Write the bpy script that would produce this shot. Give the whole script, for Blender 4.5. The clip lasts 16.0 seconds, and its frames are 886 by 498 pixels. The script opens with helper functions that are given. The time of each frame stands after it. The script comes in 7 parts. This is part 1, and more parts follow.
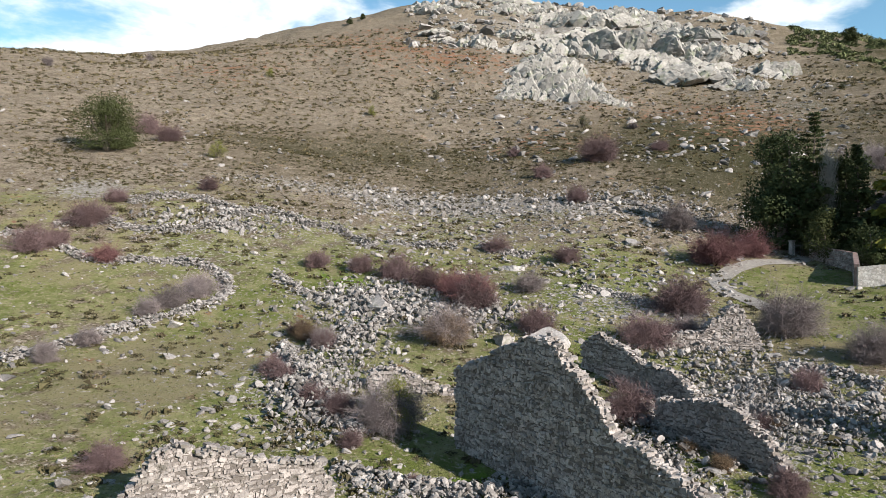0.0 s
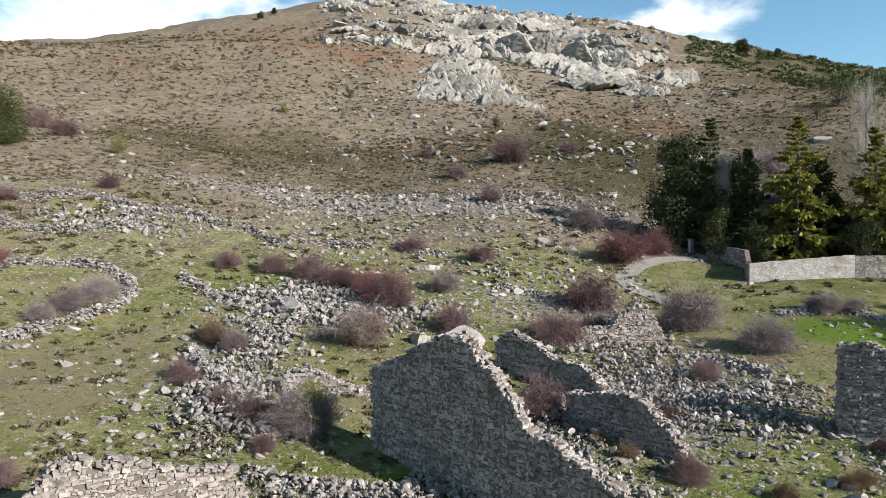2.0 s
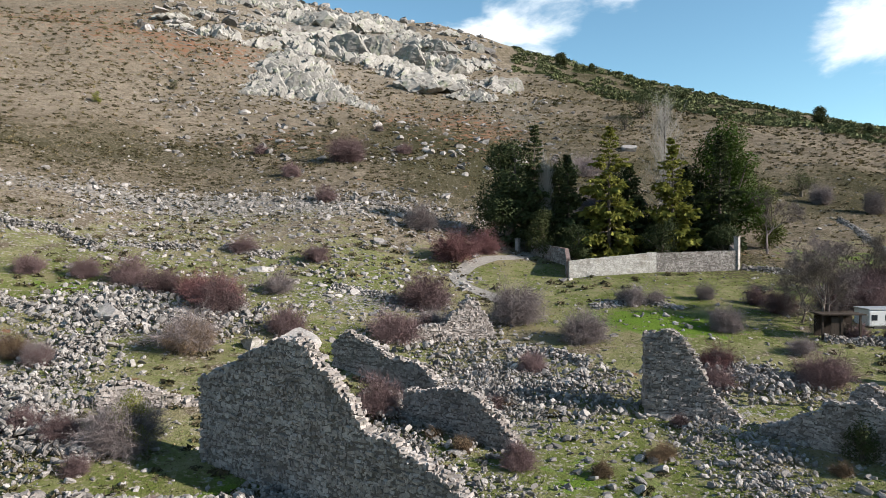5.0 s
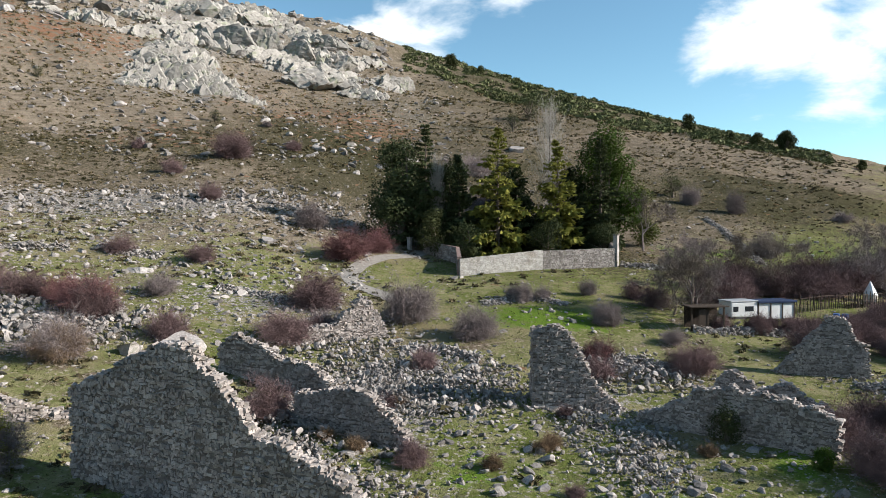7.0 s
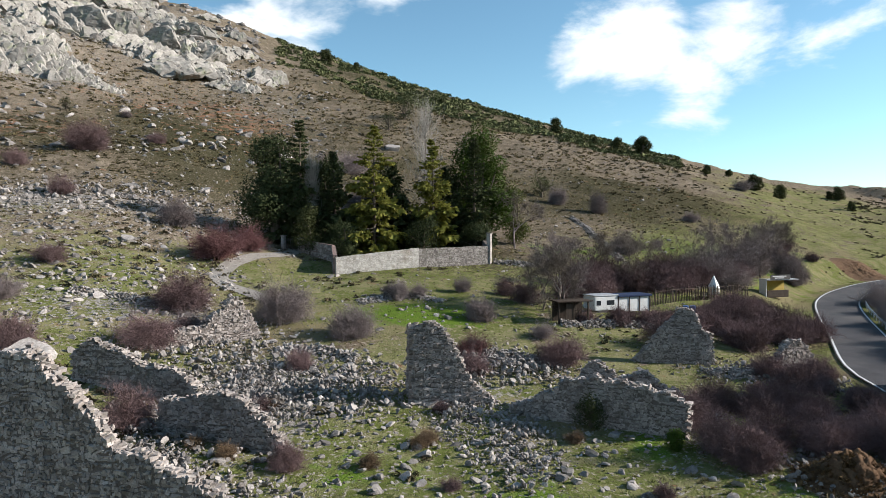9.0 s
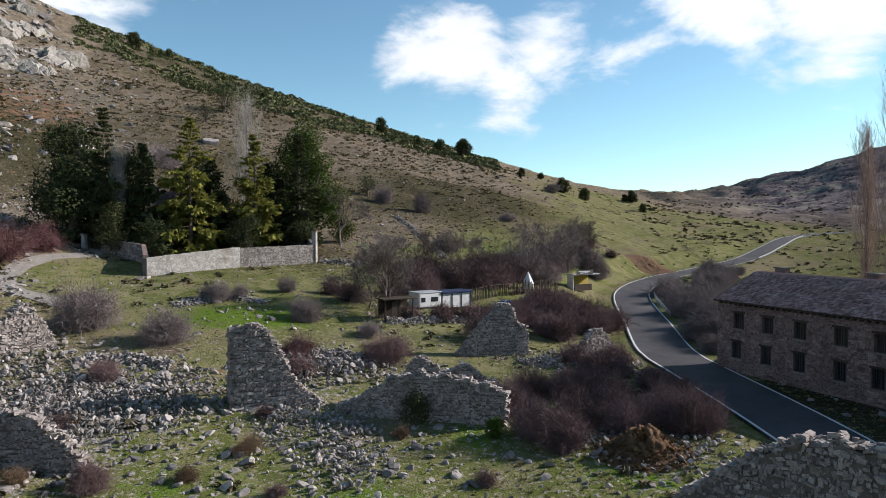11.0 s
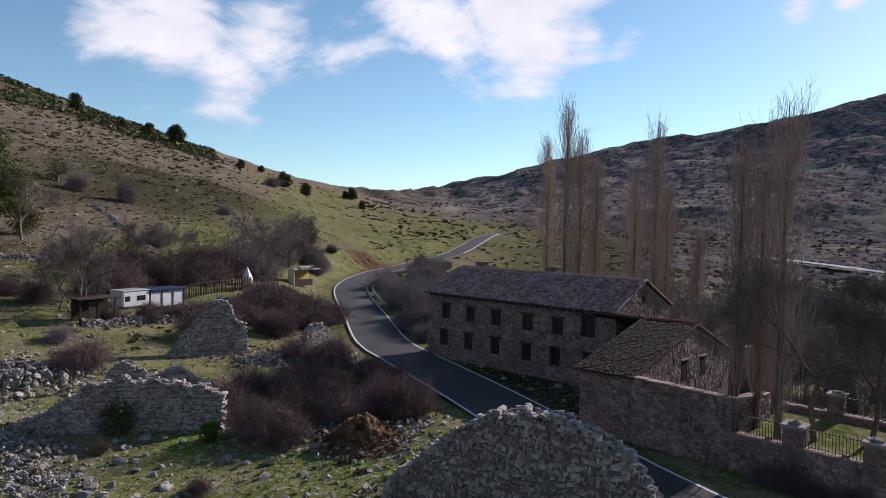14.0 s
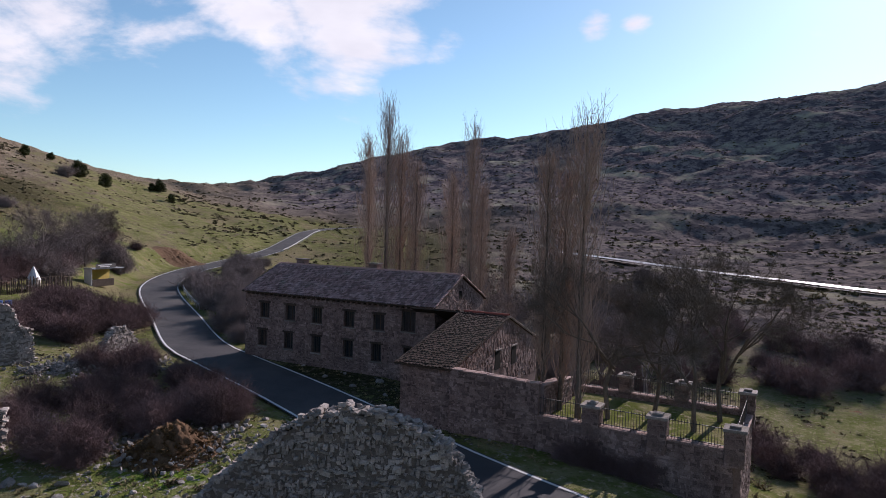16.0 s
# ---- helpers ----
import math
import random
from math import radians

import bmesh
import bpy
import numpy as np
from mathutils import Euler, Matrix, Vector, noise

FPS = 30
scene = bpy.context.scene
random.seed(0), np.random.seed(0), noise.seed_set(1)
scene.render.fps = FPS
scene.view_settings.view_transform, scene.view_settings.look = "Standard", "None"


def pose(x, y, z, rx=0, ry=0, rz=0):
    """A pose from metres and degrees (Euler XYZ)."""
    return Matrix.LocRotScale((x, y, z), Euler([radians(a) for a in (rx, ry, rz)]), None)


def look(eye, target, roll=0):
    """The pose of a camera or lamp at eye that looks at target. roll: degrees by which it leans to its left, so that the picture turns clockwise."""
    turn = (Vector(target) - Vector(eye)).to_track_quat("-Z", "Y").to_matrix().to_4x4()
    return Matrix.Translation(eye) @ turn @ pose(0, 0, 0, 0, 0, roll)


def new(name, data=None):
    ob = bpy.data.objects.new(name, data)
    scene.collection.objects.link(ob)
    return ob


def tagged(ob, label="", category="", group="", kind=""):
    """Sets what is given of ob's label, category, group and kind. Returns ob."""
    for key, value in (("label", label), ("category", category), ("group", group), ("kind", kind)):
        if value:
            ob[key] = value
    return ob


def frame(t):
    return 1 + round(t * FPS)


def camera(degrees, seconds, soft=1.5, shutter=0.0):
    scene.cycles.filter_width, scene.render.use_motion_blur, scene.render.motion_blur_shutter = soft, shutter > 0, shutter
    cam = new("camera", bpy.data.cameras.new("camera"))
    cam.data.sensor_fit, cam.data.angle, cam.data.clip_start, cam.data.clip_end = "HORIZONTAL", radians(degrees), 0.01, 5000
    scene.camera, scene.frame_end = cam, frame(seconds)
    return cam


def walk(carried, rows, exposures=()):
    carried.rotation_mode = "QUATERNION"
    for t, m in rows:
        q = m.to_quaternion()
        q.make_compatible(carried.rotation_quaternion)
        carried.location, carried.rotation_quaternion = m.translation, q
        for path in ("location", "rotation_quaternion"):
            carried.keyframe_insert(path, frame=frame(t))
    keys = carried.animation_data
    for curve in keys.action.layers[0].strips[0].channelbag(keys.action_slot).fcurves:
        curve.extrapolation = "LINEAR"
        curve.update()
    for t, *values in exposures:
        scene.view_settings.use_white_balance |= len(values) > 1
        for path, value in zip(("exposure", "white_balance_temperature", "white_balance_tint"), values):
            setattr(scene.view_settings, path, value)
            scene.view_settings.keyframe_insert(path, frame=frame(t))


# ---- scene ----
cam = camera(66.66, 16.0, soft=0.6)
EYE = (0.0, 0.0, 12.0)
# seconds, yaw, pitch, roll: the aircraft hovers and turns to its right
TURN = [
    (0, -0.00, -1.24, 0.05), (0.5, -1.27, -1.24, 0.11), (1, -2.85, -1.26, 0.21), (1.5, -4.87, -1.29, 0.24),
    (2, -7.18, -1.31, 0.16), (2.5, -9.51, -1.32, 0.14), (3, -11.81, -1.35, 0.21), (3.5, -14.08, -1.35, 0.20),
    (4, -16.41, -1.33, 0.21), (6.5, -27.93, -1.47, 0.42), (7, -30.22, -1.51, 0.37), (7.5, -32.55, -1.56, 0.32),
    (8, -34.97, -1.64, 0.27), (8.5, -37.64, -1.70, 0.24), (9, -40.71, -1.73, 0.25), (11.5, -59.35, -1.93, -0.12),
    (12, -63.25, -1.96, -0.41), (12.5, -67.13, -2.00, -0.66), (13, -71.01, -2.05, -0.82), (13.5, -74.90, -2.06, -1.00),
    (14, -78.79, -2.10, -1.11), (14.5, -82.65, -2.09, -1.23), (15, -86.50, -2.10, -1.32), (15.5, -90.17, -2.09, -1.45),
    (16, -93.88, -2.04, -1.56),
]
walk(cam, [(t, pose(*EYE, 90 + p, r, y)) for t, y, p, r in TURN], exposures=[(0, 0.96, 6490, 12), (4, 0.96, 6490, 12), (8, 0.92, 6480, 12), (11.5, 0.60, 6430, 18), (13, 0.44, 6390, 23), (16, 0.38, 6370, 28)])

# ---- light ----
SUN_BEARING, SUN_HEIGHT = 128.0, 25.0
world = bpy.data.worlds.new("sky")
scene.world = world
world.use_nodes = True


def node(tree, kind, **inputs):
    n = tree.nodes.new(kind)
    for key, value in inputs.items():
        slot = n.inputs[int(key[1:])] if key[0] == "i" and key[1:].isdigit() else n.inputs[key.replace("_", " ")]
        if isinstance(value, bpy.types.NodeSocket):
            tree.links.new(value, slot)
        else:
            slot.default_value = value
    return n


def sky_nodes():
    tree = world.node_tree
    tree.nodes.clear()
    sky = tree.nodes.new("ShaderNodeTexSky")
    sky.sky_type, sky.sun_disc = "NISHITA", False
    sky.sun_elevation, sky.sun_rotation = radians(SUN_HEIGHT), radians(SUN_BEARING)
    sky.altitude, sky.air_density, sky.dust_density, sky.ozone_density = 1300, 1.0, 0.6, 1.6
    way = tree.nodes.new("ShaderNodeTexCoord").outputs["Generated"]
    # clouds: soft banks of noise, thick at some bearings
    sep = node(tree, "ShaderNodeSeparateXYZ", Vector=way)
    flat = node(tree, "ShaderNodeVectorMath", i0=way, i1=(1.0, 1.0, 2.3))
    flat.operation = "MULTIPLY"
    n1 = node(tree, "ShaderNodeTexNoise", Vector=flat.outputs[0], Scale=5.0, Detail=10.0, Roughness=0.58, Distortion=0.2)
    banks = None
    for bearing, slope, wide, weight in ((-22, 0.30, 0.26, 0.46), (-10, 0.38, 0.10, 0.30), (27, 0.34, 0.12, 0.36), (36, 0.33, 0.06, 0.28), (56.5, 0.27, 0.105, 0.44), (61, 0.20, 0.08, 0.42), (64.5, 0.27, 0.095, 0.44),
                                         (70, 0.25, 0.09, 0.38), (79, 0.28, 0.09, 0.38), (85, 0.33, 0.11, 0.44), (74, 0.34, 0.08, 0.36), (90, 0.28, 0.05, 0.3), (94, 0.27, 0.05, 0.22), (106, 0.285, 0.03, 0.36), (109.5, 0.29, 0.028, 0.36), (140, 0.4, 0.3, 0.3), (240, 0.4, 0.6, 0.3)):
        a = radians(bearing)
        spot = Vector((math.sin(a), math.cos(a), slope)).normalized()
        dist = node(tree, "ShaderNodeVectorMath", i0=way, i1=spot)
        dist.operation = "DISTANCE"
        ramp = node(tree, "ShaderNodeMapRange", Value=dist.outputs["Value"], i1=0.0, i2=wide * 1.9, i3=weight, i4=0.0)
        ramp.interpolation_type = "SMOOTHSTEP"
        if banks is None:
            banks = ramp.outputs[0]
        else:
            add = node(tree, "ShaderNodeMath", i0=banks, i1=ramp.outputs[0])
            add.operation = "MAXIMUM"
            banks = add.outputs[0]
    total = node(tree, "ShaderNodeMath", i0=n1.outputs[0], i1=banks)
    total.operation = "ADD"
    mask = node(tree, "ShaderNodeMapRange", Value=total.outputs[0], i1=0.70, i2=0.92, i3=0.0, i4=1.0)
    mask.interpolation_type = "SMOOTHSTEP"
    n2 = node(tree, "ShaderNodeTexNoise", Vector=flat.outputs[0], Scale=9.0, Detail=5.0, Roughness=0.5)
    white = node(tree, "ShaderNodeMix", i0=n2.outputs[0])
    white.data_type = "RGBA"
    white.inputs[6].default_value, white.inputs[7].default_value = (6.4, 7.0, 7.5, 1), (10.2, 10.7, 10.5, 1)
    mix = tree.nodes.new("ShaderNodeMix")
    mix.data_type = "RGBA"
    tree.links.new(mask.outputs[0], mix.inputs[0])
    clear = node(tree, "ShaderNodeMix", i0=1.0)
    clear.data_type, clear.blend_type = "RGBA", "MULTIPLY"
    clear.inputs[0].default_value, clear.inputs[7].default_value = 1.0, (1.06, 1.36, 1.26, 1)
    tree.links.new(sky.outputs[0], clear.inputs[6])
    tree.links.new(clear.outputs[2], mix.inputs[6])
    tree.links.new(white.outputs[2], mix.inputs[7])
    back = node(tree, "ShaderNodeBackground", Color=mix.outputs[2], Strength=0.078)
    out = tree.nodes.new("ShaderNodeOutputWorld")
    tree.links.new(back.outputs[0], out.inputs[0])


sky_nodes()
sun = new("sun", bpy.data.lights.new("sun", "SUN"))
sun.data.energy, sun.data.angle, sun.data.color = 5.0, radians(0.6), (1.0, 0.95, 0.88)
b, e = radians(SUN_BEARING), radians(SUN_HEIGHT)
sun.matrix_world = look((math.sin(b) * 100, math.cos(b) * 100, math.tan(e) * 100 + 12), (0, 0, 12))

# ---- materials ----
def make(name, colors, scale=6.0, rough=0.85, bump=0.25, fine=40.0, spots=None, island=0.0, each=0.0, metal=0.0, stretch=(1, 1, 1), relief=None, tone=0.76, thin=0.0):
    """A material whose colour wanders between the given ones at two scales, with fine relief.
    spots: (colour, scale, low, high); island / each: how far the brightness varies by loose piece / by object; thin: share of light let through a leaf."""
    m = bpy.data.materials.new(name)
    m.use_nodes = True
    tree = m.node_tree
    tree.nodes.clear()
    out = tree.nodes.new("ShaderNodeOutputMaterial")
    bsdf = tree.nodes.new("ShaderNodeBsdfPrincipled")
    tree.links.new(bsdf.outputs[0], out.inputs[0])
    place = tree.nodes.new("ShaderNodeTexCoord").outputs["Object"]
    scaled = node(tree, "ShaderNodeVectorMath", i0=place, i1=stretch)
    scaled.operation = "MULTIPLY"
    place = scaled.outputs[0]
    big = node(tree, "ShaderNodeTexNoise", Vector=place, Scale=scale, Detail=4.0, Roughness=0.6)
    small = node(tree, "ShaderNodeTexNoise", Vector=place, Scale=fine, Detail=3.0, Roughness=0.65)
    both = node(tree, "ShaderNodeMath", i0=big.outputs[0], i1=small.outputs[0])
    both.operation = "ADD"
    half = node(tree, "ShaderNodeMath", i0=both.outputs[0], i1=0.5)
    half.operation = "MULTIPLY"
    ramp = tree.nodes.new("ShaderNodeValToRGB")
    tree.links.new(half.outputs[0], ramp.inputs[0])
    els = ramp.color_ramp.elements
    lo, hi = 0.36, 0.64
    for i, c in enumerate(colors):
        at = lo + (hi - lo) * i / max(1, len(colors) - 1)
        if i < 2:
            els[i].position, els[i].color = at, (c[0] * tone, c[1] * tone, c[2] * tone, 1)
        else:
            els.new(at).color = (c[0] * tone, c[1] * tone, c[2] * tone, 1)
    color = ramp.outputs[0]
    if spots:
        c, s, a, z = spots
        blot = node(tree, "ShaderNodeTexNoise", Vector=place, Scale=s, Detail=5.0, Roughness=0.6)
        sel = node(tree, "ShaderNodeMapRange", Value=blot.outputs[0], i1=a, i2=z)
        mix = tree.nodes.new("ShaderNodeMix")
        mix.data_type = "RGBA"
        tree.links.new(sel.outputs[0], mix.inputs[0])
        tree.links.new(color, mix.inputs[6])
        mix.inputs[7].default_value = (*c, 1)
        color = mix.outputs[2]
    if island or each:
        src = tree.nodes.new("ShaderNodeNewGeometry").outputs["Random Per Island"] if island else tree.nodes.new("ShaderNodeObjectInfo").outputs["Random"]
        span = island or each
        val = node(tree, "ShaderNodeMapRange", Value=src, i3=1 - span, i4=1 + span)
        hsv = node(tree, "ShaderNodeHueSaturation", Value=val.outputs[0], Color=color)
        color = hsv.outputs[0]
    tree.links.new(color, bsdf.inputs["Base Color"])
    bsdf.inputs["Roughness"].default_value, bsdf.inputs["Metallic"].default_value = rough, metal
    bsdf.inputs["Specular IOR Level"].default_value = 0.5 if rough < 0.7 else 0.08
    if bump:
        b = node(tree, "ShaderNodeBump", Strength=bump, Distance=0.05, Height=small.outputs[0] if relief is None else big.outputs[0])
        tree.links.new(b.outputs[0], bsdf.inputs["Normal"])
    if thin:
        glow = node(tree, "ShaderNodeBsdfTranslucent", Color=color)
        both = node(tree, "ShaderNodeMixShader", i0=thin, i1=bsdf.outputs[0], i2=glow.outputs[0])
        tree.links.new(both.outputs[0], out.inputs[0])
    return m


def ground_material():
    """Pasture, dry hill, scree and bracken, shared out by the mesh's own cover map (red grass, green stones, blue
    bracken) and its scrub map (dark heath, with some shade painted as heath).
    """
    m = bpy.data.materials.new("ground")
    m.use_nodes = True
    tree = m.node_tree
    tree.nodes.clear()
    out = tree.nodes.new("ShaderNodeOutputMaterial")
    bsdf = node(tree, "ShaderNodeBsdfPrincipled", Roughness=0.95)
    bsdf.inputs["Specular IOR Level"].default_value = 0.0
    tree.links.new(bsdf.outputs[0], out.inputs[0])
    place = tree.nodes.new("ShaderNodeTexCoord").outputs["Object"]
    cover = tree.nodes.new("ShaderNodeVertexColor")
    cover.layer_name = "cover"
    parts = tree.nodes.new("ShaderNodeSeparateColor")
    tree.links.new(cover.outputs[0], parts.inputs[0])
    n = [node(tree, "ShaderNodeTexNoise", Vector=place, Scale=s, Detail=d, Roughness=0.62).outputs[0] for s, d in ((0.06, 5.0), (0.45, 5.0), (2.6, 4.0), (11.0, 3.0), (5.0, 2.0))]

    def mixed(fac, a, c):
        mix = tree.nodes.new("ShaderNodeMix")
        mix.data_type = "RGBA"
        for slot, value in ((0, fac), (6, a), (7, c)):
            if isinstance(value, bpy.types.NodeSocket):
                tree.links.new(value, mix.inputs[slot])
            else:
                mix.inputs[slot].default_value = (value[0] * 0.76, value[1] * 0.76, value[2] * 0.76, 1)
        return mix.outputs[2]

    def step(value, lo, hi):
        r = node(tree, "ShaderNodeMapRange", Value=value, i1=lo, i2=hi)
        r.interpolation_type = "SMOOTHSTEP"
        return r.outputs[0]

    def plus(a, c, k=1.0, off=0.0):
        mul = node(tree, "ShaderNodeMath", i0=c, i1=k, i2=off)
        mul.operation = "MULTIPLY_ADD"
        add = node(tree, "ShaderNodeMath", i0=a, i1=mul.outputs[0])
        add.operation = "ADD"
        return add.outputs[0]

    dry = mixed(step(n[1], 0.35, 0.65), (0.175, 0.138, 0.105), (0.32, 0.262, 0.20))
    dry = mixed(step(n[2], 0.50, 0.66), dry, (0.42, 0.36, 0.285))
    dry = mixed(step(n[3], 0.52, 0.62), dry, (0.11, 0.08, 0.045))
    dry = mixed(step(n[4], 0.56, 0.62), dry, (0.07, 0.06, 0.03))
    grass = mixed(step(n[1], 0.40, 0.66), (0.125, 0.148, 0.040), (0.245, 0.225, 0.115))
    grass = mixed(step(n[2], 0.51, 0.65), grass, (0.32, 0.275, 0.175))
    grass = mixed(step(n[0], 0.52, 0.62), grass, (0.235, 0.20, 0.115))
    grass = mixed(step(n[3], 0.56, 0.70), grass, (0.10, 0.11, 0.035))
    grass = mixed(step(n[4], 0.62, 0.68), grass, (0.13, 0.10, 0.055))
    stones = mixed(step(n[2], 0.4, 0.62), (0.22, 0.19, 0.16), (0.40, 0.37, 0.33))
    stones = mixed(step(n[3], 0.5, 0.62), stones, (0.10, 0.09, 0.07))
    bracken = mixed(step(n[2], 0.4, 0.7), (0.25, 0.125, 0.075), (0.19, 0.125, 0.08))
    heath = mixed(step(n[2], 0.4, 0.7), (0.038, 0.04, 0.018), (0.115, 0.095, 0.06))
    color = mixed(step(plus(parts.outputs[0], n[1], 1.6, -0.8), 0.35, 0.65), dry, grass)
    scrub = tree.nodes.new("ShaderNodeVertexColor")
    scrub.layer_name = "scrub"
    thick = tree.nodes.new("ShaderNodeSeparateColor")
    tree.links.new(scrub.outputs[0], thick.inputs[0])
    lush = mixed(step(n[3], 0.40, 0.66), (0.15, 0.225, 0.036), (0.075, 0.125, 0.02))
    color = mixed(step(plus(thick.outputs[2], n[1], 1.4, -0.7), 0.36, 0.60), color, lush)
    # real heath, and the shade painted through the same map
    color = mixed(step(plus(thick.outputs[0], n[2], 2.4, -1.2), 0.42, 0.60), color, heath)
    color = mixed(step(plus(parts.outputs[2], n[1], 2.4, -1.2), 0.42, 0.62), color, bracken)
    color = mixed(step(plus(parts.outputs[1], n[2], 2.0, -1.0), 0.4, 0.6), color, stones)
    nf = [node(tree, "ShaderNodeTexNoise", Vector=place, Scale=s, Detail=8.0, Roughness=0.7).outputs[0] for s in (0.02, 0.11, 0.35)]
    # far mountain: haze is painted in as a lighter, purple-grey tone
    far = mixed(step(nf[1], 0.44, 0.56), (0.10, 0.086, 0.10), (0.26, 0.215, 0.205))
    far = mixed(step(nf[2], 0.53, 0.60), far, (0.045, 0.04, 0.05))
    far = mixed(step(nf[0], 0.52, 0.66), far, (0.36, 0.33, 0.25))
    color = mixed(thick.outputs[1], color, far)
    tree.links.new(color, bsdf.inputs["Base Color"])
    hsum = plus(n[4], n[3], 0.6)
    b = node(tree, "ShaderNodeBump", Strength=0.7, Distance=0.16, Height=hsum)
    tree.links.new(b.outputs[0], bsdf.inputs["Normal"])
    return m


GROUND = ground_material()
STONE = make("granite_stone", [(0.17, 0.152, 0.138), (0.30, 0.272, 0.25), (0.43, 0.40, 0.37)], 1.3, 0.9, 0.4, 14, ((0.12, 0.12, 0.085), 2.0, 0.58, 0.72), island=0.45)
WALLSTONE = make("ruin_stone", [(0.25, 0.214, 0.192), (0.385, 0.338, 0.306), (0.515, 0.46, 0.418)], 1.0, 0.9, 0.4, 14, ((0.11, 0.10, 0.075), 1.4, 0.57, 0.74), island=0.3)
PIECE = make("single_stone", [(0.20, 0.172, 0.155), (0.32, 0.28, 0.255), (0.42, 0.38, 0.345)], 1.3, 0.9, 0.4, 14, ((0.14, 0.13, 0.09), 2.0, 0.56, 0.72), each=0.3)
MORTAR = make("old_mortar", [(0.13, 0.11, 0.096), (0.24, 0.207, 0.182)], 2.0, 0.95, 0.4, 20)
CRAG = make("crag_rock", [(0.19, 0.172, 0.15), (0.34, 0.315, 0.28), (0.45, 0.42, 0.375)], 4.0, 0.9, 0.9, 30, ((0.17, 0.18, 0.12), 3.5, 0.55, 0.72), island=0.2)
PLASTER = make("limed_wall", [(0.40, 0.37, 0.33), (0.66, 0.63, 0.58)], 1.6, 0.9, 0.5, 7, ((0.30, 0.27, 0.23), 0.6, 0.52, 0.66), island=0.3)
HOUSE = make("house_masonry", [(0.18, 0.125, 0.11), (0.27, 0.192, 0.17), (0.36, 0.265, 0.24)], 1.1, 0.92, 0.5, 7, ((0.11, 0.085, 0.07), 3.0, 0.55, 0.68))
HOUSESTONE = make("house_stone", [(0.15, 0.10, 0.09), (0.275, 0.195, 0.172), (0.41, 0.31, 0.28)], 0.6, 0.92, 0.4, 18, island=0.45)
TILE = make("roof_tile", [(0.30, 0.172, 0.15), (0.45, 0.28, 0.25), (0.57, 0.40, 0.365)], 0.9, 0.85, 0.3, 22, ((0.17, 0.16, 0.12), 0.8, 0.58, 0.75), island=0.42)
# near-black so the sunlit outbuilding slope reads as shaded; shade put into colour
DARKTILE = make("shade_dark_roof_tile", [(0.034, 0.022, 0.02), (0.06, 0.04, 0.035), (0.05, 0.042, 0.032)], 0.9, 0.88, 0.3, 22, island=0.3)
REDTILE = make("red_tile", [(0.30, 0.08, 0.06), (0.36, 0.11, 0.08)], 3, 0.8, 0.2, 20, island=0.2)
WOOD = make("weathered_wood", [(0.06, 0.045, 0.036), (0.115, 0.09, 0.072)], 4, 0.85, 0.3, 30, stretch=(1, 1, 0.2), each=0.25)
# near-black colour stands for the shade inside rooms and openings
DARK = make("painted_interior_dark", [(0.012, 0.011, 0.010), (0.022, 0.020, 0.018)], 2, 0.9, 0.0, 9)
ASPHALT = make("asphalt", [(0.06, 0.058, 0.062), (0.098, 0.094, 0.096)], 0.35, 0.85, 0.12, 60, ((0.09, 0.085, 0.082), 0.16, 0.5, 0.7))
PAINT = make("road_paint", [(0.62, 0.62, 0.60), (0.78, 0.78, 0.76)], 2, 0.7, 0.1, 14)
WET = make("wet_asphalt", [(0.30, 0.30, 0.31), (0.42, 0.42, 0.43)], 0.2, 0.3, 0.05, 3)
GRAVEL = make("pale_gravel", [(0.20, 0.18, 0.16), (0.38, 0.35, 0.31)], 1.6, 0.95, 0.4, 12)
STEEL = make("galvanised_steel", [(0.50, 0.51, 0.52), (0.64, 0.65, 0.66)], 3, 0.45, 0.05, 20, metal=0.5)
IRON = make("painted_iron", [(0.035, 0.035, 0.035), (0.06, 0.055, 0.05)], 8, 0.6, 0.1, 40)
WHITE = make("white_panel", [(0.66, 0.67, 0.66), (0.78, 0.78, 0.77)], 1.2, 0.5, 0.05, 9, ((0.50, 0.49, 0.46), 1.4, 0.55, 0.75))
GLASS = make("dark_glass", [(0.02, 0.025, 0.03), (0.04, 0.045, 0.05)], 2, 0.12, 0.0, 9)
BLUETARP = make("dark_blue_tarpaulin", [(0.02, 0.035, 0.075), (0.045, 0.065, 0.13)], 2, 0.9, 0.2, 8)
BLUE = make("blue_plastic", [(0.03, 0.10, 0.30), (0.05, 0.14, 0.36)], 3, 0.45, 0.05, 9)
YELLOW = make("yellow_paint", [(0.50, 0.33, 0.03), (0.60, 0.42, 0.06)], 3, 0.6, 0.05, 9)
SAND = make("ochre_earth", [(0.10, 0.058, 0.034), (0.19, 0.115, 0.066)], 1.5, 0.95, 0.5, 12)
BARK = make("grey_bark", [(0.12, 0.095, 0.075), (0.22, 0.185, 0.15)], 5, 0.9, 0.4, 30, each=0.2)
PALEBARK = make("pale_bark", [(0.30, 0.28, 0.25), (0.42, 0.40, 0.36)], 5, 0.9, 0.3, 30)
POPLAR = make("poplar_twig", [(0.34, 0.25, 0.20), (0.50, 0.38, 0.31)], 2, 0.9, 0.0, 20)
TWIG_RED = make("purple_brown_twig", [(0.125, 0.08, 0.077), (0.24, 0.165, 0.16)], 2, 0.9, 0.0, 20, each=0.35)
TWIG_GREY = make("grey_twig", [(0.18, 0.145, 0.138), (0.33, 0.275, 0.262)], 2, 0.9, 0.0, 20, each=0.3)
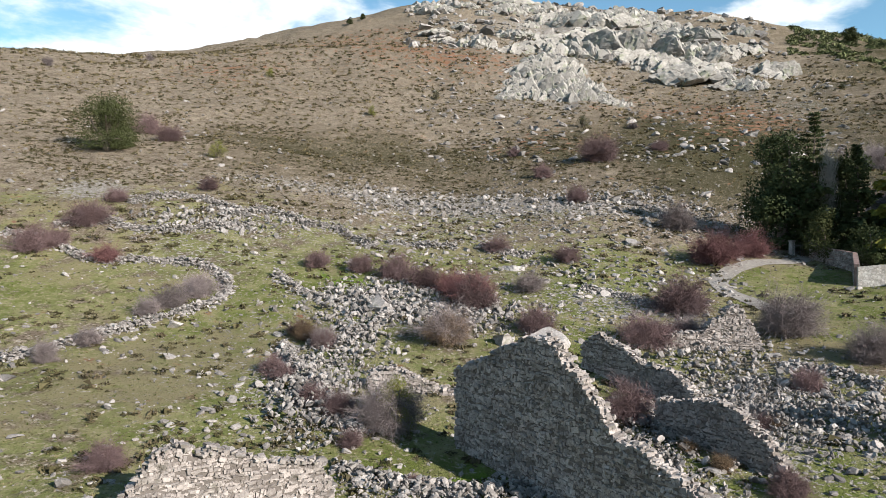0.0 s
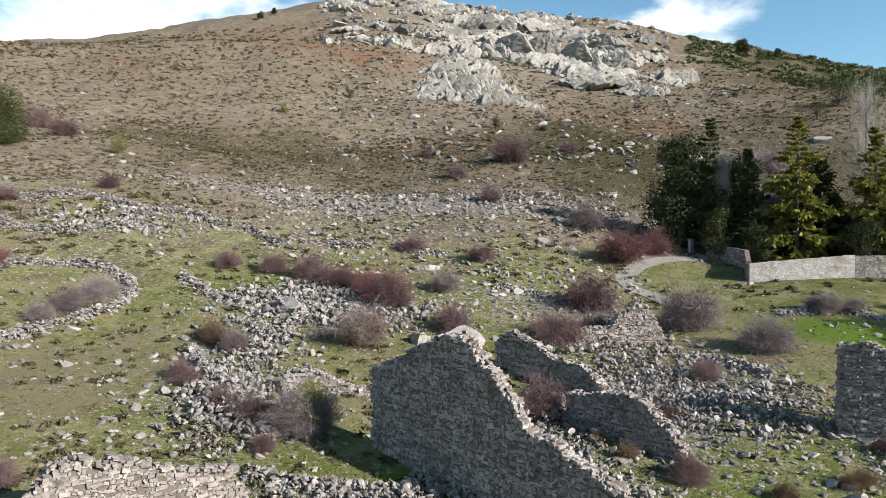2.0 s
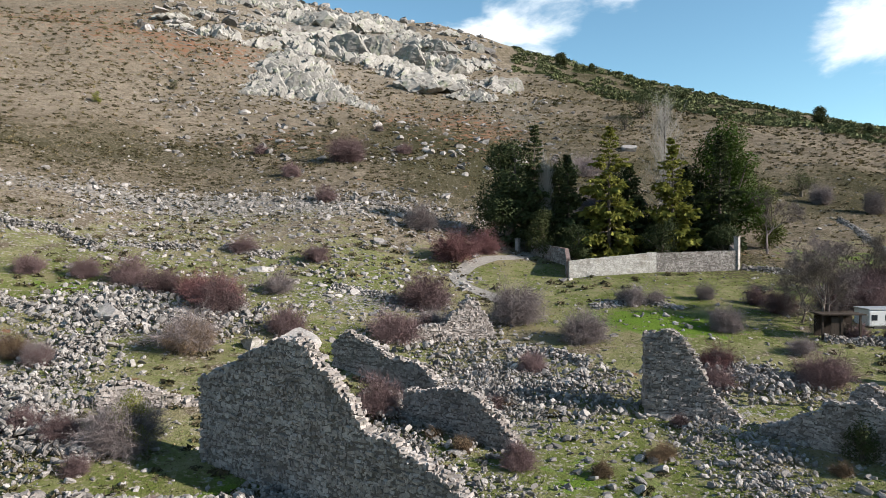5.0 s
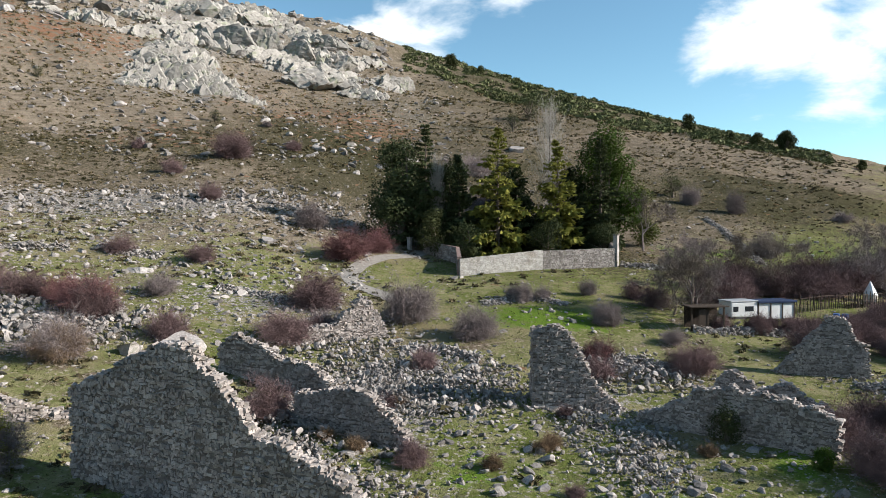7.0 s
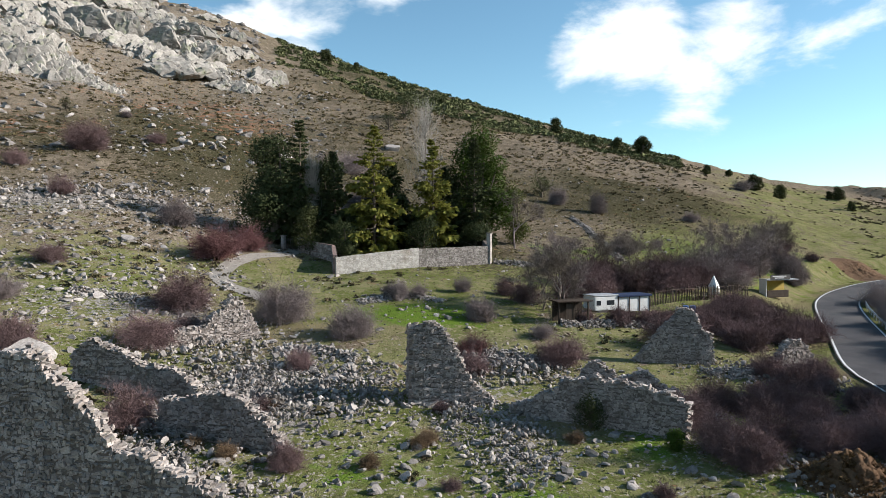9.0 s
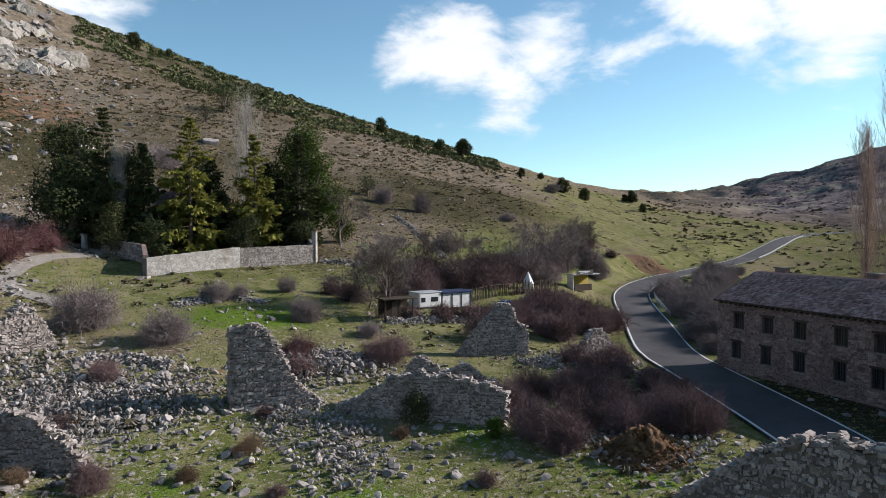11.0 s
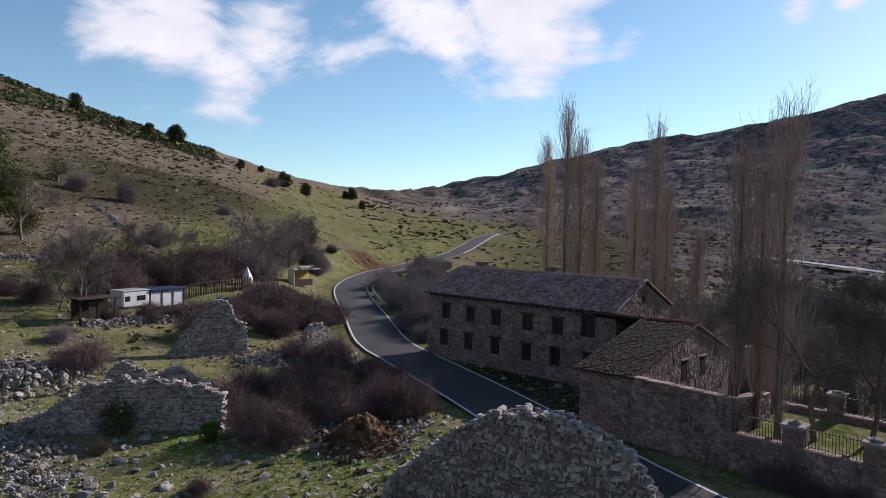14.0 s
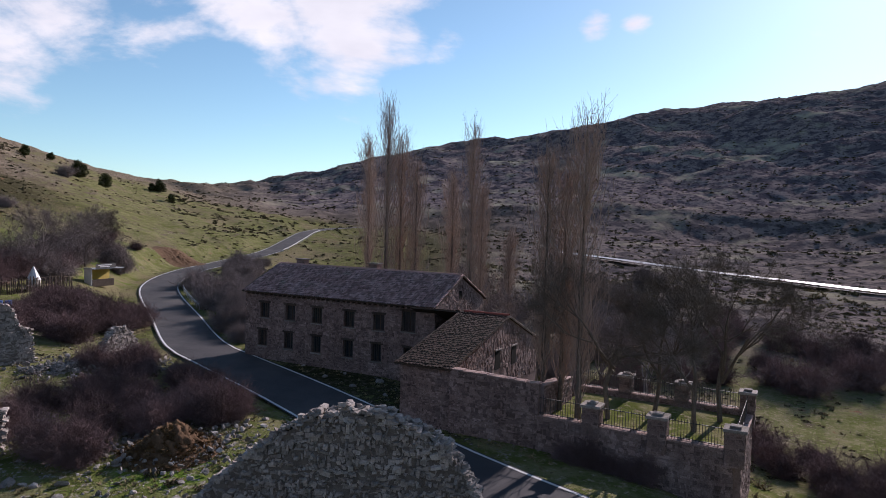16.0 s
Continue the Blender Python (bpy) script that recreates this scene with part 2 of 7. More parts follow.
TWIG_RUST = make("rust_brown_twig", [(0.13, 0.088, 0.055), (0.25, 0.175, 0.11)], 2, 0.9, 0.0, 20, each=0.25)
TWIG_CRIMSON = make("crimson_twig", [(0.15, 0.072, 0.07), (0.26, 0.135, 0.13)], 2, 0.9, 0.0, 20, each=0.25)
NEEDLE = make("dark_needles", [(0.032, 0.046, 0.022), (0.088, 0.105, 0.042)], 0.6, 0.8, 0.0, 6, each=0.25, thin=0.2)
CEDAR = make("olive_needles", [(0.13, 0.148, 0.032), (0.31, 0.30, 0.068)], 0.5, 0.8, 0.0, 6, thin=0.3)
LEAF = make("evergreen_leaf", [(0.034, 0.044, 0.018), (0.09, 0.098, 0.036)], 1.0, 0.7, 0.0, 8, each=0.3, thin=0.15)
BRIGHT = make("light_green_leaf", [(0.045, 0.085, 0.014), (0.11, 0.165, 0.03)], 0.8, 0.7, 0.0, 8, each=0.2, thin=0.25)
HEATH = make("low_heath", [(0.055, 0.052, 0.022), (0.095, 0.082, 0.042), (0.14, 0.105, 0.07)], 0.5, 0.9, 0.0, 6, island=0.4)
SCRUB = make("crest_scrub", [(0.07, 0.088, 0.034), (0.135, 0.148, 0.065), (0.17, 0.17, 0.09)], 0.3, 0.9, 0.0, 4, island=0.4)
BRACKEN = make("dead_bracken", [(0.13, 0.075, 0.035), (0.24, 0.155, 0.075)], 0.8, 0.9, 0.0, 6, island=0.35)
STRAW = make("dry_grass", [(0.20, 0.155, 0.075), (0.33, 0.27, 0.15)], 0.5, 0.9, 0.0, 6, island=0.3)
TUFT = make("grass_tuft", [(0.07, 0.095, 0.02), (0.13, 0.14, 0.04)], 0.5, 0.9, 0.0, 6, island=0.35)

# ---- terrain: height by compass bearing (clockwise from +y, degrees) and range (metres) from the middle of the valley floor
RANGES = (0, 25, 40, 60, 90, 130, 190, 280, 420, 900)
PROFILE = {
    -45: (-1, 0.6, 2.5, 5, 13, 24, 41, 68, 76, 50),
    -20: (-1, 0.3, 2.2, 5.6, 16, 28, 48, 81, 114, 80),
    0: (-1, -0.2, 1.5, 6, 13.5, 24, 45, 90, 152, 110),
    12: (-1, -0.4, 1.1, 5.3, 13.2, 24.4, 43.5, 81, 145, 104),
    20: (-1, -0.5, 0.8, 4.5, 11.4, 22.2, 40.5, 74, 137, 100),
    28: (-1, -0.5, 0.6, 4.1, 9.3, 18.5, 36.8, 67.6, 118.6, 84),
    40: (-1, -0.5, 0.3, 3.6, 8.4, 16, 32, 58, 91, 60),
    60: (-1, -0.5, 0, 1.5, 4.6, 10, 21, 36.5, 50, 44),
    75: (-1, -0.3, 0.1, 0.3, 0.7, 2, 7, 16, 26, 48),
    90: (-1, -0.2, 0.2, 0.3, -0.5, 0.5, 4, 8, 20, 100),
    105: (-1, -0.2, -0.6, -2.5, -2.5, -1, 2, 6, 26, 140),
    120: (-1, -0.5, -2.2, -3.5, -3, -2, -0.5, 4, 22, 176),
    140: (-1, -1, -2.5, -3.5, -3, -2, 0, 5, 26, 186),
    200: (-1, -1, -1.5, -2, -2, 0, 4, 12, 30, 108),
    270: (-1, 0, 1, 2, 5, 9, 15, 30, 45, 60),
}
# the road's middle line: x, y, z
ROAD = [(-20, -37, 0.2), (0, -26, 0.2), (15, -15.5, 0.25), (26.8, -6.5, 0.3), (32.7, -2.2, 0.3), (42.5, 4, 0.3), (49.2, 8.5, 0.3), (57.5, 14.5, 0.35), (63, 18.2, 0.45),
        (75.5, 23.7, 0.7), (103.3, 35.3, 1.55), (129, 39.4, 1.9), (150, 37.4, 2.5), (177, 32.6, 4), (207, 31.5, 6.2), (243, 30.6, 8.4), (275, 22, 9.6), (300, 0, 10.5)]


def grain(x, y, seed):
    """Smooth value noise in -1..1 on numpy arrays, one lump to a metre."""
    xi, yi = np.floor(x), np.floor(y)
    u, v = x - xi, y - yi
    u, v = u * u * (3 - 2 * u), v * v * (3 - 2 * v)

    def corner(a, b):
        h = np.sin(a * 127.1 + b * 311.7 + seed * 74.7) * 43758.5453
        return (h - np.floor(h)) * 2 - 1
    low = corner(xi, yi) * (1 - u) + corner(xi + 1, yi) * u
    high = corner(xi, yi + 1) * (1 - u) + corner(xi + 1, yi + 1) * u
    return low * (1 - v) + high * v


BEARINGS = np.array(list(PROFILE) + [315.0])
HEIGHTS = np.array(list(PROFILE.values()) + [PROFILE[-45]], float)


def spline(p0, p1, p2, p3, u):
    return 0.5 * (2 * p1 + (p2 - p0) * u + (2 * p0 - 5 * p1 + 4 * p2 - p3) * u * u + (3 * p1 - p0 - 3 * p2 + p3) * u ** 3)


def base_height(x, y):
    r = np.hypot(x, y)
    a = (np.degrees(np.arctan2(x, y)) + 45) % 360 - 45
    ia = np.interp(a, BEARINGS, np.arange(len(BEARINGS)))
    ir = np.interp(r, RANGES, np.arange(len(RANGES)))
    n, k = len(BEARINGS) - 1, len(RANGES) - 1
    a0 = np.minimum(np.floor(ia).astype(int), n - 1)
    r0 = np.minimum(np.floor(ir).astype(int), k - 1)
    ua, ur = ia - a0, ir - r0
    rows = []
    for d in (-1, 0, 1, 2):
        row = HEIGHTS[(a0 + d) % n]
        pick = [np.take_along_axis(row, np.clip(r0 + e, 0, k)[:, None], 1)[:, 0] for e in (-1, 0, 1, 2)]
        rows.append(spline(*pick, ur))
    return spline(*rows, ua)


def road_near(x, y):
    """Distance to the road's middle line and the road's height there."""
    best, high = np.full(x.shape, 1e9), np.zeros(x.shape)
    for (x0, y0, z0), (x1, y1, z1) in zip(ROAD_FINE, ROAD_FINE[1:]):
        dx, dy = x1 - x0, y1 - y0
        u = np.clip(((x - x0) * dx + (y - y0) * dy) / (dx * dx + dy * dy), 0, 1)
        d = np.hypot(x - x0 - u * dx, y - y0 - u * dy)
        closer = d < best
        best, high = np.where(closer, d, best), np.where(closer, z0 + u * (z1 - z0), high)
    return best, high


def smooth_line(points, step=3.0):
    """A Catmull-Rom line through the points, at about even steps."""
    p = np.array(points, float)
    p = np.vstack([2 * p[0] - p[1], p, 2 * p[-1] - p[-2]])
    out = []
    for i in range(1, len(p) - 2):
        m = max(2, int(np.linalg.norm(p[i + 1] - p[i]) / step))
        out += [spline(p[i - 1], p[i], p[i + 1], p[i + 2], j / m) for j in range(m)]
    return [tuple(q) for q in out + [p[-2]]]


ROAD_FINE = smooth_line(ROAD)
DRIVE = smooth_line([(43.4, 80.6, 9.3), (42.4, 78.8, 9.1), (39.4, 77.6, 8.8), (36.2, 76.9, 8.4), (33, 74.8, 8), (30.2, 71.9, 7.4), (28.1, 68.7, 6.8), (27.7, 65.4, 6), (28.6, 62.8, 5.6), (29.3, 59.2, 5)], 1.2)


def ground_np(x, y):
    x, y = np.atleast_1d(np.asarray(x, float)), np.atleast_1d(np.asarray(y, float))
    r = np.hypot(x, y)
    z = base_height(x, y)
    swell = np.clip(r / 120, 0.25, 3)
    z = z + swell * (0.55 * grain(x / 23, y / 23, 1) + 0.3 * grain(x / 9, y / 9, 2)) + np.clip(r / 200, 0.3, 2.2) * 0.28 * grain(x / 3.1, y / 3.1, 3)
    far = np.clip((r - 330) / 400, 0, 1)
    z = z + far * (9 * grain(x / 95, y / 95, 4) + 3.2 * grain(x / 37, y / 37, 5))
    z = z + np.clip((r - 400) / 200, 0, 1) * (1.3 * grain(x / 17, y / 17, 6) + 1.2 * grain(x / 6.5, y / 6.5, 9))
    d, h = road_near(x, y)
    w = np.clip((d - 4.2) / 6.5, 0, 1)
    w = w * w * (3 - 2 * w)
    return (h - 0.12) * (1 - w) + z * w


def ground(x, y):
    return float(ground_np(x, y)[0])


# ---- mesh helpers ----
rng = np.random.default_rng(7)


def mesh_np(name, verts, faces, material):
    """A mesh from arrays: verts n x 3, faces m x 3 or m x 4 (or a list of both kinds)."""
    me = bpy.data.meshes.new(name)
    kinds = faces if isinstance(faces, list) else [faces]
    kinds = [np.asarray(f, np.int32) for f in kinds if len(f)]
    me.vertices.add(len(verts))
    me.vertices.foreach_set("co", np.asarray(verts, np.float32).ravel())
    loops = np.concatenate([f.ravel() for f in kinds])
    sizes = np.concatenate([np.full(len(f), f.shape[1], np.int32) for f in kinds])
    me.loops.add(len(loops))
    me.loops.foreach_set("vertex_index", loops)
    me.polygons.add(len(sizes))
    me.polygons.foreach_set("loop_start", np.concatenate([[0], np.cumsum(sizes)[:-1]]).astype(np.int32))
    me.polygons.foreach_set("use_smooth", np.zeros(len(sizes), bool))
    me.update(calc_edges=True)
    me.validate()
    me.materials.append(material)
    return me


def smooth_shade(ob):
    ob.data.polygons.foreach_set("use_smooth", np.ones(len(ob.data.polygons), bool))
    return ob


def part(name, bm, material, parent, label=""):
    """Links a bmesh, or a finished mesh, as one mesh object under a thing or a part."""
    if isinstance(bm, bmesh.types.BMesh):
        me = bpy.data.meshes.new(name)
        bm.to_mesh(me)
        bm.free()
        me.materials.append(material)
    else:
        me = bm
    ob = new(name, me)
    ob.parent = parent
    return tagged(ob, label)


def thing(name, label, category, m=None, group="", kind=""):
    ob = new(name)
    ob.empty_display_size = 0.2
    if m is not None:
        ob.matrix_world = m
        bpy.context.view_layer.update()
    return tagged(ob, label, category, group, kind)


def box(x0, x1, y0, y1, z0, z1, bm=None, bevel=0.0):
    bm = bm or bmesh.new()
    vs = [bm.verts.new((x, y, z)) for z in (z0, z1) for y in (y0, y1) for x in (x0, x1)]
    fs = [bm.faces.new([vs[i] for i in q]) for q in ((0, 2, 3, 1), (4, 5, 7, 6), (0, 1, 5, 4), (2, 6, 7, 3), (0, 4, 6, 2), (1, 3, 7, 5))]
    if bevel:
        bmesh.ops.bevel(bm, geom=list({e for f in fs for e in f.edges}), offset=bevel, segments=2, affect="EDGES", profile=0.6)
    return bm


CUBE = np.array([(x, y, z) for z in (-1, 1) for y in (-1, 1) for x in (-1, 1)], float)
CUBE_FACES = np.array([(0, 2, 3, 1), (4, 5, 7, 6), (0, 1, 5, 4), (2, 6, 7, 3), (0, 4, 6, 2), (1, 3, 7, 5)])


def rock_shape(seed, level=2):
    """A worn, faceted boulder of about unit radius: a ball cut by flat planes."""
    r = np.random.default_rng(seed)
    bm = bmesh.new()
    bmesh.ops.create_icosphere(bm, subdivisions=level, radius=1)
    v = np.array([q.co for q in bm.verts])
    f = np.array([[q.index for q in p.verts] for p in bm.faces])
    bm.free()
    for _ in range(12):
        n = r.normal(size=3)
        n /= np.linalg.norm(n)
        d = r.uniform(0.3, 0.62)
        over = np.maximum(v @ n - d, 0)
        v = v - over[:, None] * n
    v += r.normal(size=v.shape) * 0.012
    v /= np.abs(v).max()
    return v, f


def worn_block(seed):
    """A worn building stone of about unit half-size: a block with rounded corners, split faces and a crooked outline; 48 triangles."""
    r = np.random.default_rng(seed)
    bm = bmesh.new()
    bmesh.ops.create_cube(bm, size=2.0)
    bmesh.ops.subdivide_edges(bm, edges=bm.edges, cuts=1, use_grid_fill=True)
    bmesh.ops.triangulate(bm, faces=bm.faces)
    v = np.array([q.co for q in bm.verts])
    f = np.array([[q.index for q in p.verts] for p in bm.faces])
    bm.free()
    ball = v / np.linalg.norm(v, axis=1, keepdims=True) * 1.15
    v = v + (ball - v) * r.uniform(0.45, 0.8)
    for _ in range(3):
        n = r.normal(size=3)
        n /= np.linalg.norm(n)
        v = v - np.maximum(v @ n - r.uniform(0.55, 0.8), 0)[:, None] * n
    v = v + r.normal(size=v.shape) * 0.075
    return v / np.abs(v).max(), f


ROCKS = [worn_block(s) for s in range(16)]
BOULDERS = [rock_shape(s + 40, 3) for s in range(6)]


def turns(n, tilt=3.2):
    """n random turns, as n x 3 x 3."""
    a, b, c = rng.uniform(0, 6.28, n), rng.uniform(-tilt, tilt, n), rng.uniform(-tilt, tilt, n)
    ca, sa, cb, sb, cc, sc = np.cos(a), np.sin(a), np.cos(b), np.sin(b), np.cos(c), np.sin(c)
    z, o = np.zeros(n), np.ones(n)
    rz = np.stack([ca, -sa, z, sa, ca, z, z, z, o], 1).reshape(n, 3, 3)
    rx = np.stack([o, z, z, z, cb, -sb, z, sb, cb], 1).reshape(n, 3, 3)
    ry = np.stack([cc, z, sc, z, o, z, -sc, z, cc], 1).reshape(n, 3, 3)
    return rz @ rx @ ry


def scatter(shapes, where, sizes, tilt=0.6, flat=0.7):
    """Joins many copies of the shapes into one pair of arrays. where: n x 3; sizes: n or n x 3."""
    n = len(where)
    sizes = np.asarray(sizes, float)
    if sizes.ndim == 1:
        sizes = sizes[:, None] * np.stack([rng.uniform(0.75, 1.5, n), rng.uniform(0.6, 1.1, n), rng.uniform(0.45, 0.95, n) * flat], 1)
    rot = turns(n, tilt)
    pick = rng.integers(0, len(shapes), n)
    vs, fs, base = [], [], 0
    for k, (v, f) in enumerate(shapes):
        idx = np.where(pick == k)[0]
        if not len(idx):
            continue
        pts = np.einsum("nij,nvj->nvi", rot[idx], v[None] * sizes[idx][:, None]) + where[idx][:, None]
        vs.append(pts.reshape(-1, 3))
        fs.append((f[None] + (np.arange(len(idx)) * len(v))[:, None, None] + base).reshape(-1, f.shape[1]))
        base += len(idx) * len(v)
    return np.concatenate(vs), np.concatenate(fs)


def stuff(name, verts, faces, material, label, category):
    return tagged(new(name, mesh_np(name, verts, faces, material)), label, category, kind="stuff")


def polar(bearing, r):
    a = np.radians(bearing)
    return r * np.sin(a), r * np.cos(a)


def tubes(starts, ends, r0, r1, bend=0.0, segs=2, sides=3):
    """Thin tapering tubes from starts to ends (n x 3), bowed by bend: arrays of verts and quads."""
    starts, ends = np.asarray(starts, float), np.asarray(ends, float)
    n = len(starts)
    way = ends - starts
    length = np.linalg.norm(way, axis=1, keepdims=True) + 1e-9
    d = way / length
    ref = np.where(np.abs(d[:, 2:3]) < 0.9, np.array([[0, 0, 1.0]]), np.array([[1.0, 0, 0]]))
    u = np.cross(d, ref)
    u /= np.linalg.norm(u, axis=1, keepdims=True)
    w = np.cross(d, u)
    bow = (u * rng.normal(size=(n, 1)) + w * rng.normal(size=(n, 1))) * length * bend
    r0, r1 = np.broadcast_to(r0, n), np.broadcast_to(r1, n)
    rings = []
    for k in range(segs + 1):
        s = k / segs
        c = starts + way * s + bow * (4 * s * (1 - s))
        rad = (r0 * (1 - s) + r1 * s)[:, None]
        rings.append(np.stack([c + rad * (u * math.cos(6.2832 * j / sides) + w * math.sin(6.2832 * j / sides)) for j in range(sides)], 1))
    v = np.stack(rings, 1).reshape(n, -1, 3)
    per = (segs + 1) * sides
    q = np.array([(k * sides + j, k * sides + (j + 1) % sides, (k + 1) * sides + (j + 1) % sides, (k + 1) * sides + j) for k in range(segs) for j in range(sides)])
    f = (q[None] + (np.arange(n) * per)[:, None, None]).reshape(-1, 4)
    return v.reshape(-1, 3), f


def join(*pairs):
    vs, fs, base = [], [], 0
    for v, f in pairs:
        vs.append(v)
        fs.append(f + base)
        base += len(v)
    return np.concatenate(vs), np.concatenate(fs)


# ---- the lie of the land ----
def ground_sheet():
    turn = np.concatenate([np.arange(-42, 138, 0.36), np.arange(138, 318, 4.0)])
    reach = np.concatenate([np.linspace(0.0, 18, 8), np.geomspace(19, 480, 350), np.geomspace(485, 960, 105), np.geomspace(980, 4200, 14)])
    a, r = np.meshgrid(np.radians(turn), reach, indexing="ij")
    x, y = (r * np.sin(a)).ravel(), (r * np.cos(a)).ravel()
    z = ground_np(x, y)
    rr = np.hypot(x, y)
    z -= np.where(rr > 930, (rr - 930) * 0.05, 0)
    na, nr = len(turn), len(reach)
    i, j = np.meshgrid(np.arange(na), np.arange(nr - 1), indexing="ij")
    k = (i + 1) % na
    f = np.stack([i * nr + j, i * nr + j + 1, k * nr + j + 1, k * nr + j], -1).reshape(-1, 4)
    ob = new("ground", mesh_np("ground", np.stack([x, y, z], 1), f, GROUND))
    smooth_shade(ob)
    layer = ob.data.color_attributes.new("cover", "FLOAT_COLOR", "POINT")
    cover = land_cover(x, y)
    layer.data.foreach_set("color", np.column_stack([cover[:, :3], np.ones(len(x))]).astype(np.float32).ravel())
    layer = ob.data.color_attributes.new("scrub", "FLOAT_COLOR", "POINT")
    layer.data.foreach_set("color", np.column_stack([cover[:, 3], cover[:, 4], cover[:, 5], np.ones(len(x))]).astype(np.float32).ravel())
    return tagged(ob, "rough hillside of thin pasture, dry grass and scattered stones", "ground", kind="structure")


def patch(bear, r, b0, db, r0, dr):
    """A soft oval by bearing and range."""
    return np.exp(-(((bear - b0) / db) ** 2 + ((r - r0) / dr) ** 2))


def land_cover(x, y):
    r = np.hypot(x, y)
    a = (np.degrees(np.arctan2(x, y)) + 90) % 360 - 90
    w = grain(x / 14, y / 14, 11) * 0.14 + grain(x / 5, y / 5, 12) * 0.10
    near = np.clip((112 - r) / 36, 0, 1)
    grass = 0.66 * near
    grass = np.maximum(grass, np.clip((a - 46) / 12, 0, 1) * np.clip((185 - r) / 60, 0, 1) * 0.74)
    grass = np.maximum(grass, np.clip((a - 56) / 10, 0, 1) * np.clip((420 - r) / 120, 0, 1) * 0.68)
    grass = np.where(a < -14, np.maximum(grass, 0.46 * np.clip((130 - r) / 40, 0, 1)), grass)
    for spot in ((38, 9, 63, 5), (2, 9, 31, 4), (-6, 6, 66, 9), (62, 10, 105, 18), (112, 9, 38, 6), (42, 20, 41, 6), (34, 9, 80, 10)):
        grass = grass + 0.42 * patch(a, r, *spot)
    grass = grass - 0.25 * patch(a, r, 27, 8, 47, 6) + 0.8 * patch(a, r, 124, 4, 410, 22)
    stones = 0.22 * np.clip((70 - r) / 30, 0, 1) + 0.0 * r
    for b0, db, r0, dr, k in ((12, 16, 103, 7, 0.6), (-4, 10, 106, 6, 0.5), (26, 5, 45, 7, 0.5), (45, 6, 45, 6, 0.3), (-12, 4, 44, 6, 0.42), (-3, 5, 58, 7, 0.42), (18, 10, 62, 5, 0.36),
                              (-22, 9, 75, 9, 0.36), (12, 9, 330, 60, 0.75), (8, 12, 82, 22, 0.22), (9, 6, 225, 45, 0.42), (27, 7, 240, 60, 0.3), (-27.5, 3.2, 98, 6, 0.7), (47, 6, 200, 50, 0.2), (-16, 5, 108, 5, 0.3), (62, 6, 46, 6, 0.3), (110, 40, 640, 260, 0.3), (-8, 10, 80, 16, 0.32), (108, 30, 250, 90, 0.3)):
        stones = stones + k * patch(a, r, b0, db, r0, dr)
    bracken = np.full(x.shape, 0.06)
    for b0, db, r0, dr, k in ((-6, 9, 300, 40, 0.34), (3, 8, 265, 30, 0.34), (18, 7, 215, 26, 0.3), (-18, 7, 240, 35, 0.28), (25, 5, 205, 40, 0.32), (8, 6, 160, 25, 0.25)):
        bracken = bracken + k * patch(a, r, b0, db, r0, dr)
    # hill-foot belt: real heath, darkened further to paint in a cloud shadow
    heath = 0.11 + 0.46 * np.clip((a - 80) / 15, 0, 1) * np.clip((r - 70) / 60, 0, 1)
    # patches 38/92, 85/52 and 95/43 paint conifer and house-verge shade as heath
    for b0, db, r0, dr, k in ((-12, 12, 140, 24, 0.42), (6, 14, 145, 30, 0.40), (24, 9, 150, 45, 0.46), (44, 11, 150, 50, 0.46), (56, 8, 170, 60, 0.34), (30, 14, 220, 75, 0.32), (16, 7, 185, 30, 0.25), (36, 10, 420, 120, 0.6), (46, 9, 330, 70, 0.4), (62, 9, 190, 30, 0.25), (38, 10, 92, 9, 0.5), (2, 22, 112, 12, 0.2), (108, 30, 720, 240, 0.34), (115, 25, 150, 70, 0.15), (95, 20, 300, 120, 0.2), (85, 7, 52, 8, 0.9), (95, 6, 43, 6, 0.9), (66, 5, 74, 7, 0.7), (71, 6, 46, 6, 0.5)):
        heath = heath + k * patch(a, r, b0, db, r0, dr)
    far = np.maximum(np.clip((r - 330) / 130, 0, 1) * np.clip((a - 74) / 8, 0, 1), 0.8 * np.clip((r - 60) / 50, 0, 1) * np.clip((a - 92) / 10, 0, 1))
    lush = 0.0 * r
    for b0, db, r0, dr, k in ((39, 8, 63, 4.5, 0.8), (3, 9, 31, 3.5, 0.6), (33, 7, 34, 4, 0.5), (48, 8, 30, 5, 0.55), (58, 6, 39, 4, 0.5), (64, 9, 118, 22, 0.5), (51, 7, 100, 16, 0.45), (-7, 8, 68, 9, 0.42), (72, 9, 34, 5, 0.5), (112, 9, 40, 7, 0.6), (-14, 8, 40, 7, 0.35), (4, 5, 42, 4, 0.5), (126, 5, 410, 26, 0.7)):
        lush = lush + k * patch(a, r, b0, db, r0, dr)
    return np.stack([np.clip(grass + w, 0, 1), np.clip(stones + w * 0.7, 0, 1), np.clip(bracken + w * 0.5, 0, 1), np.clip(heath + w, 0, 1), far, np.clip(lush, 0, 1)], 1)


ground_sheet()


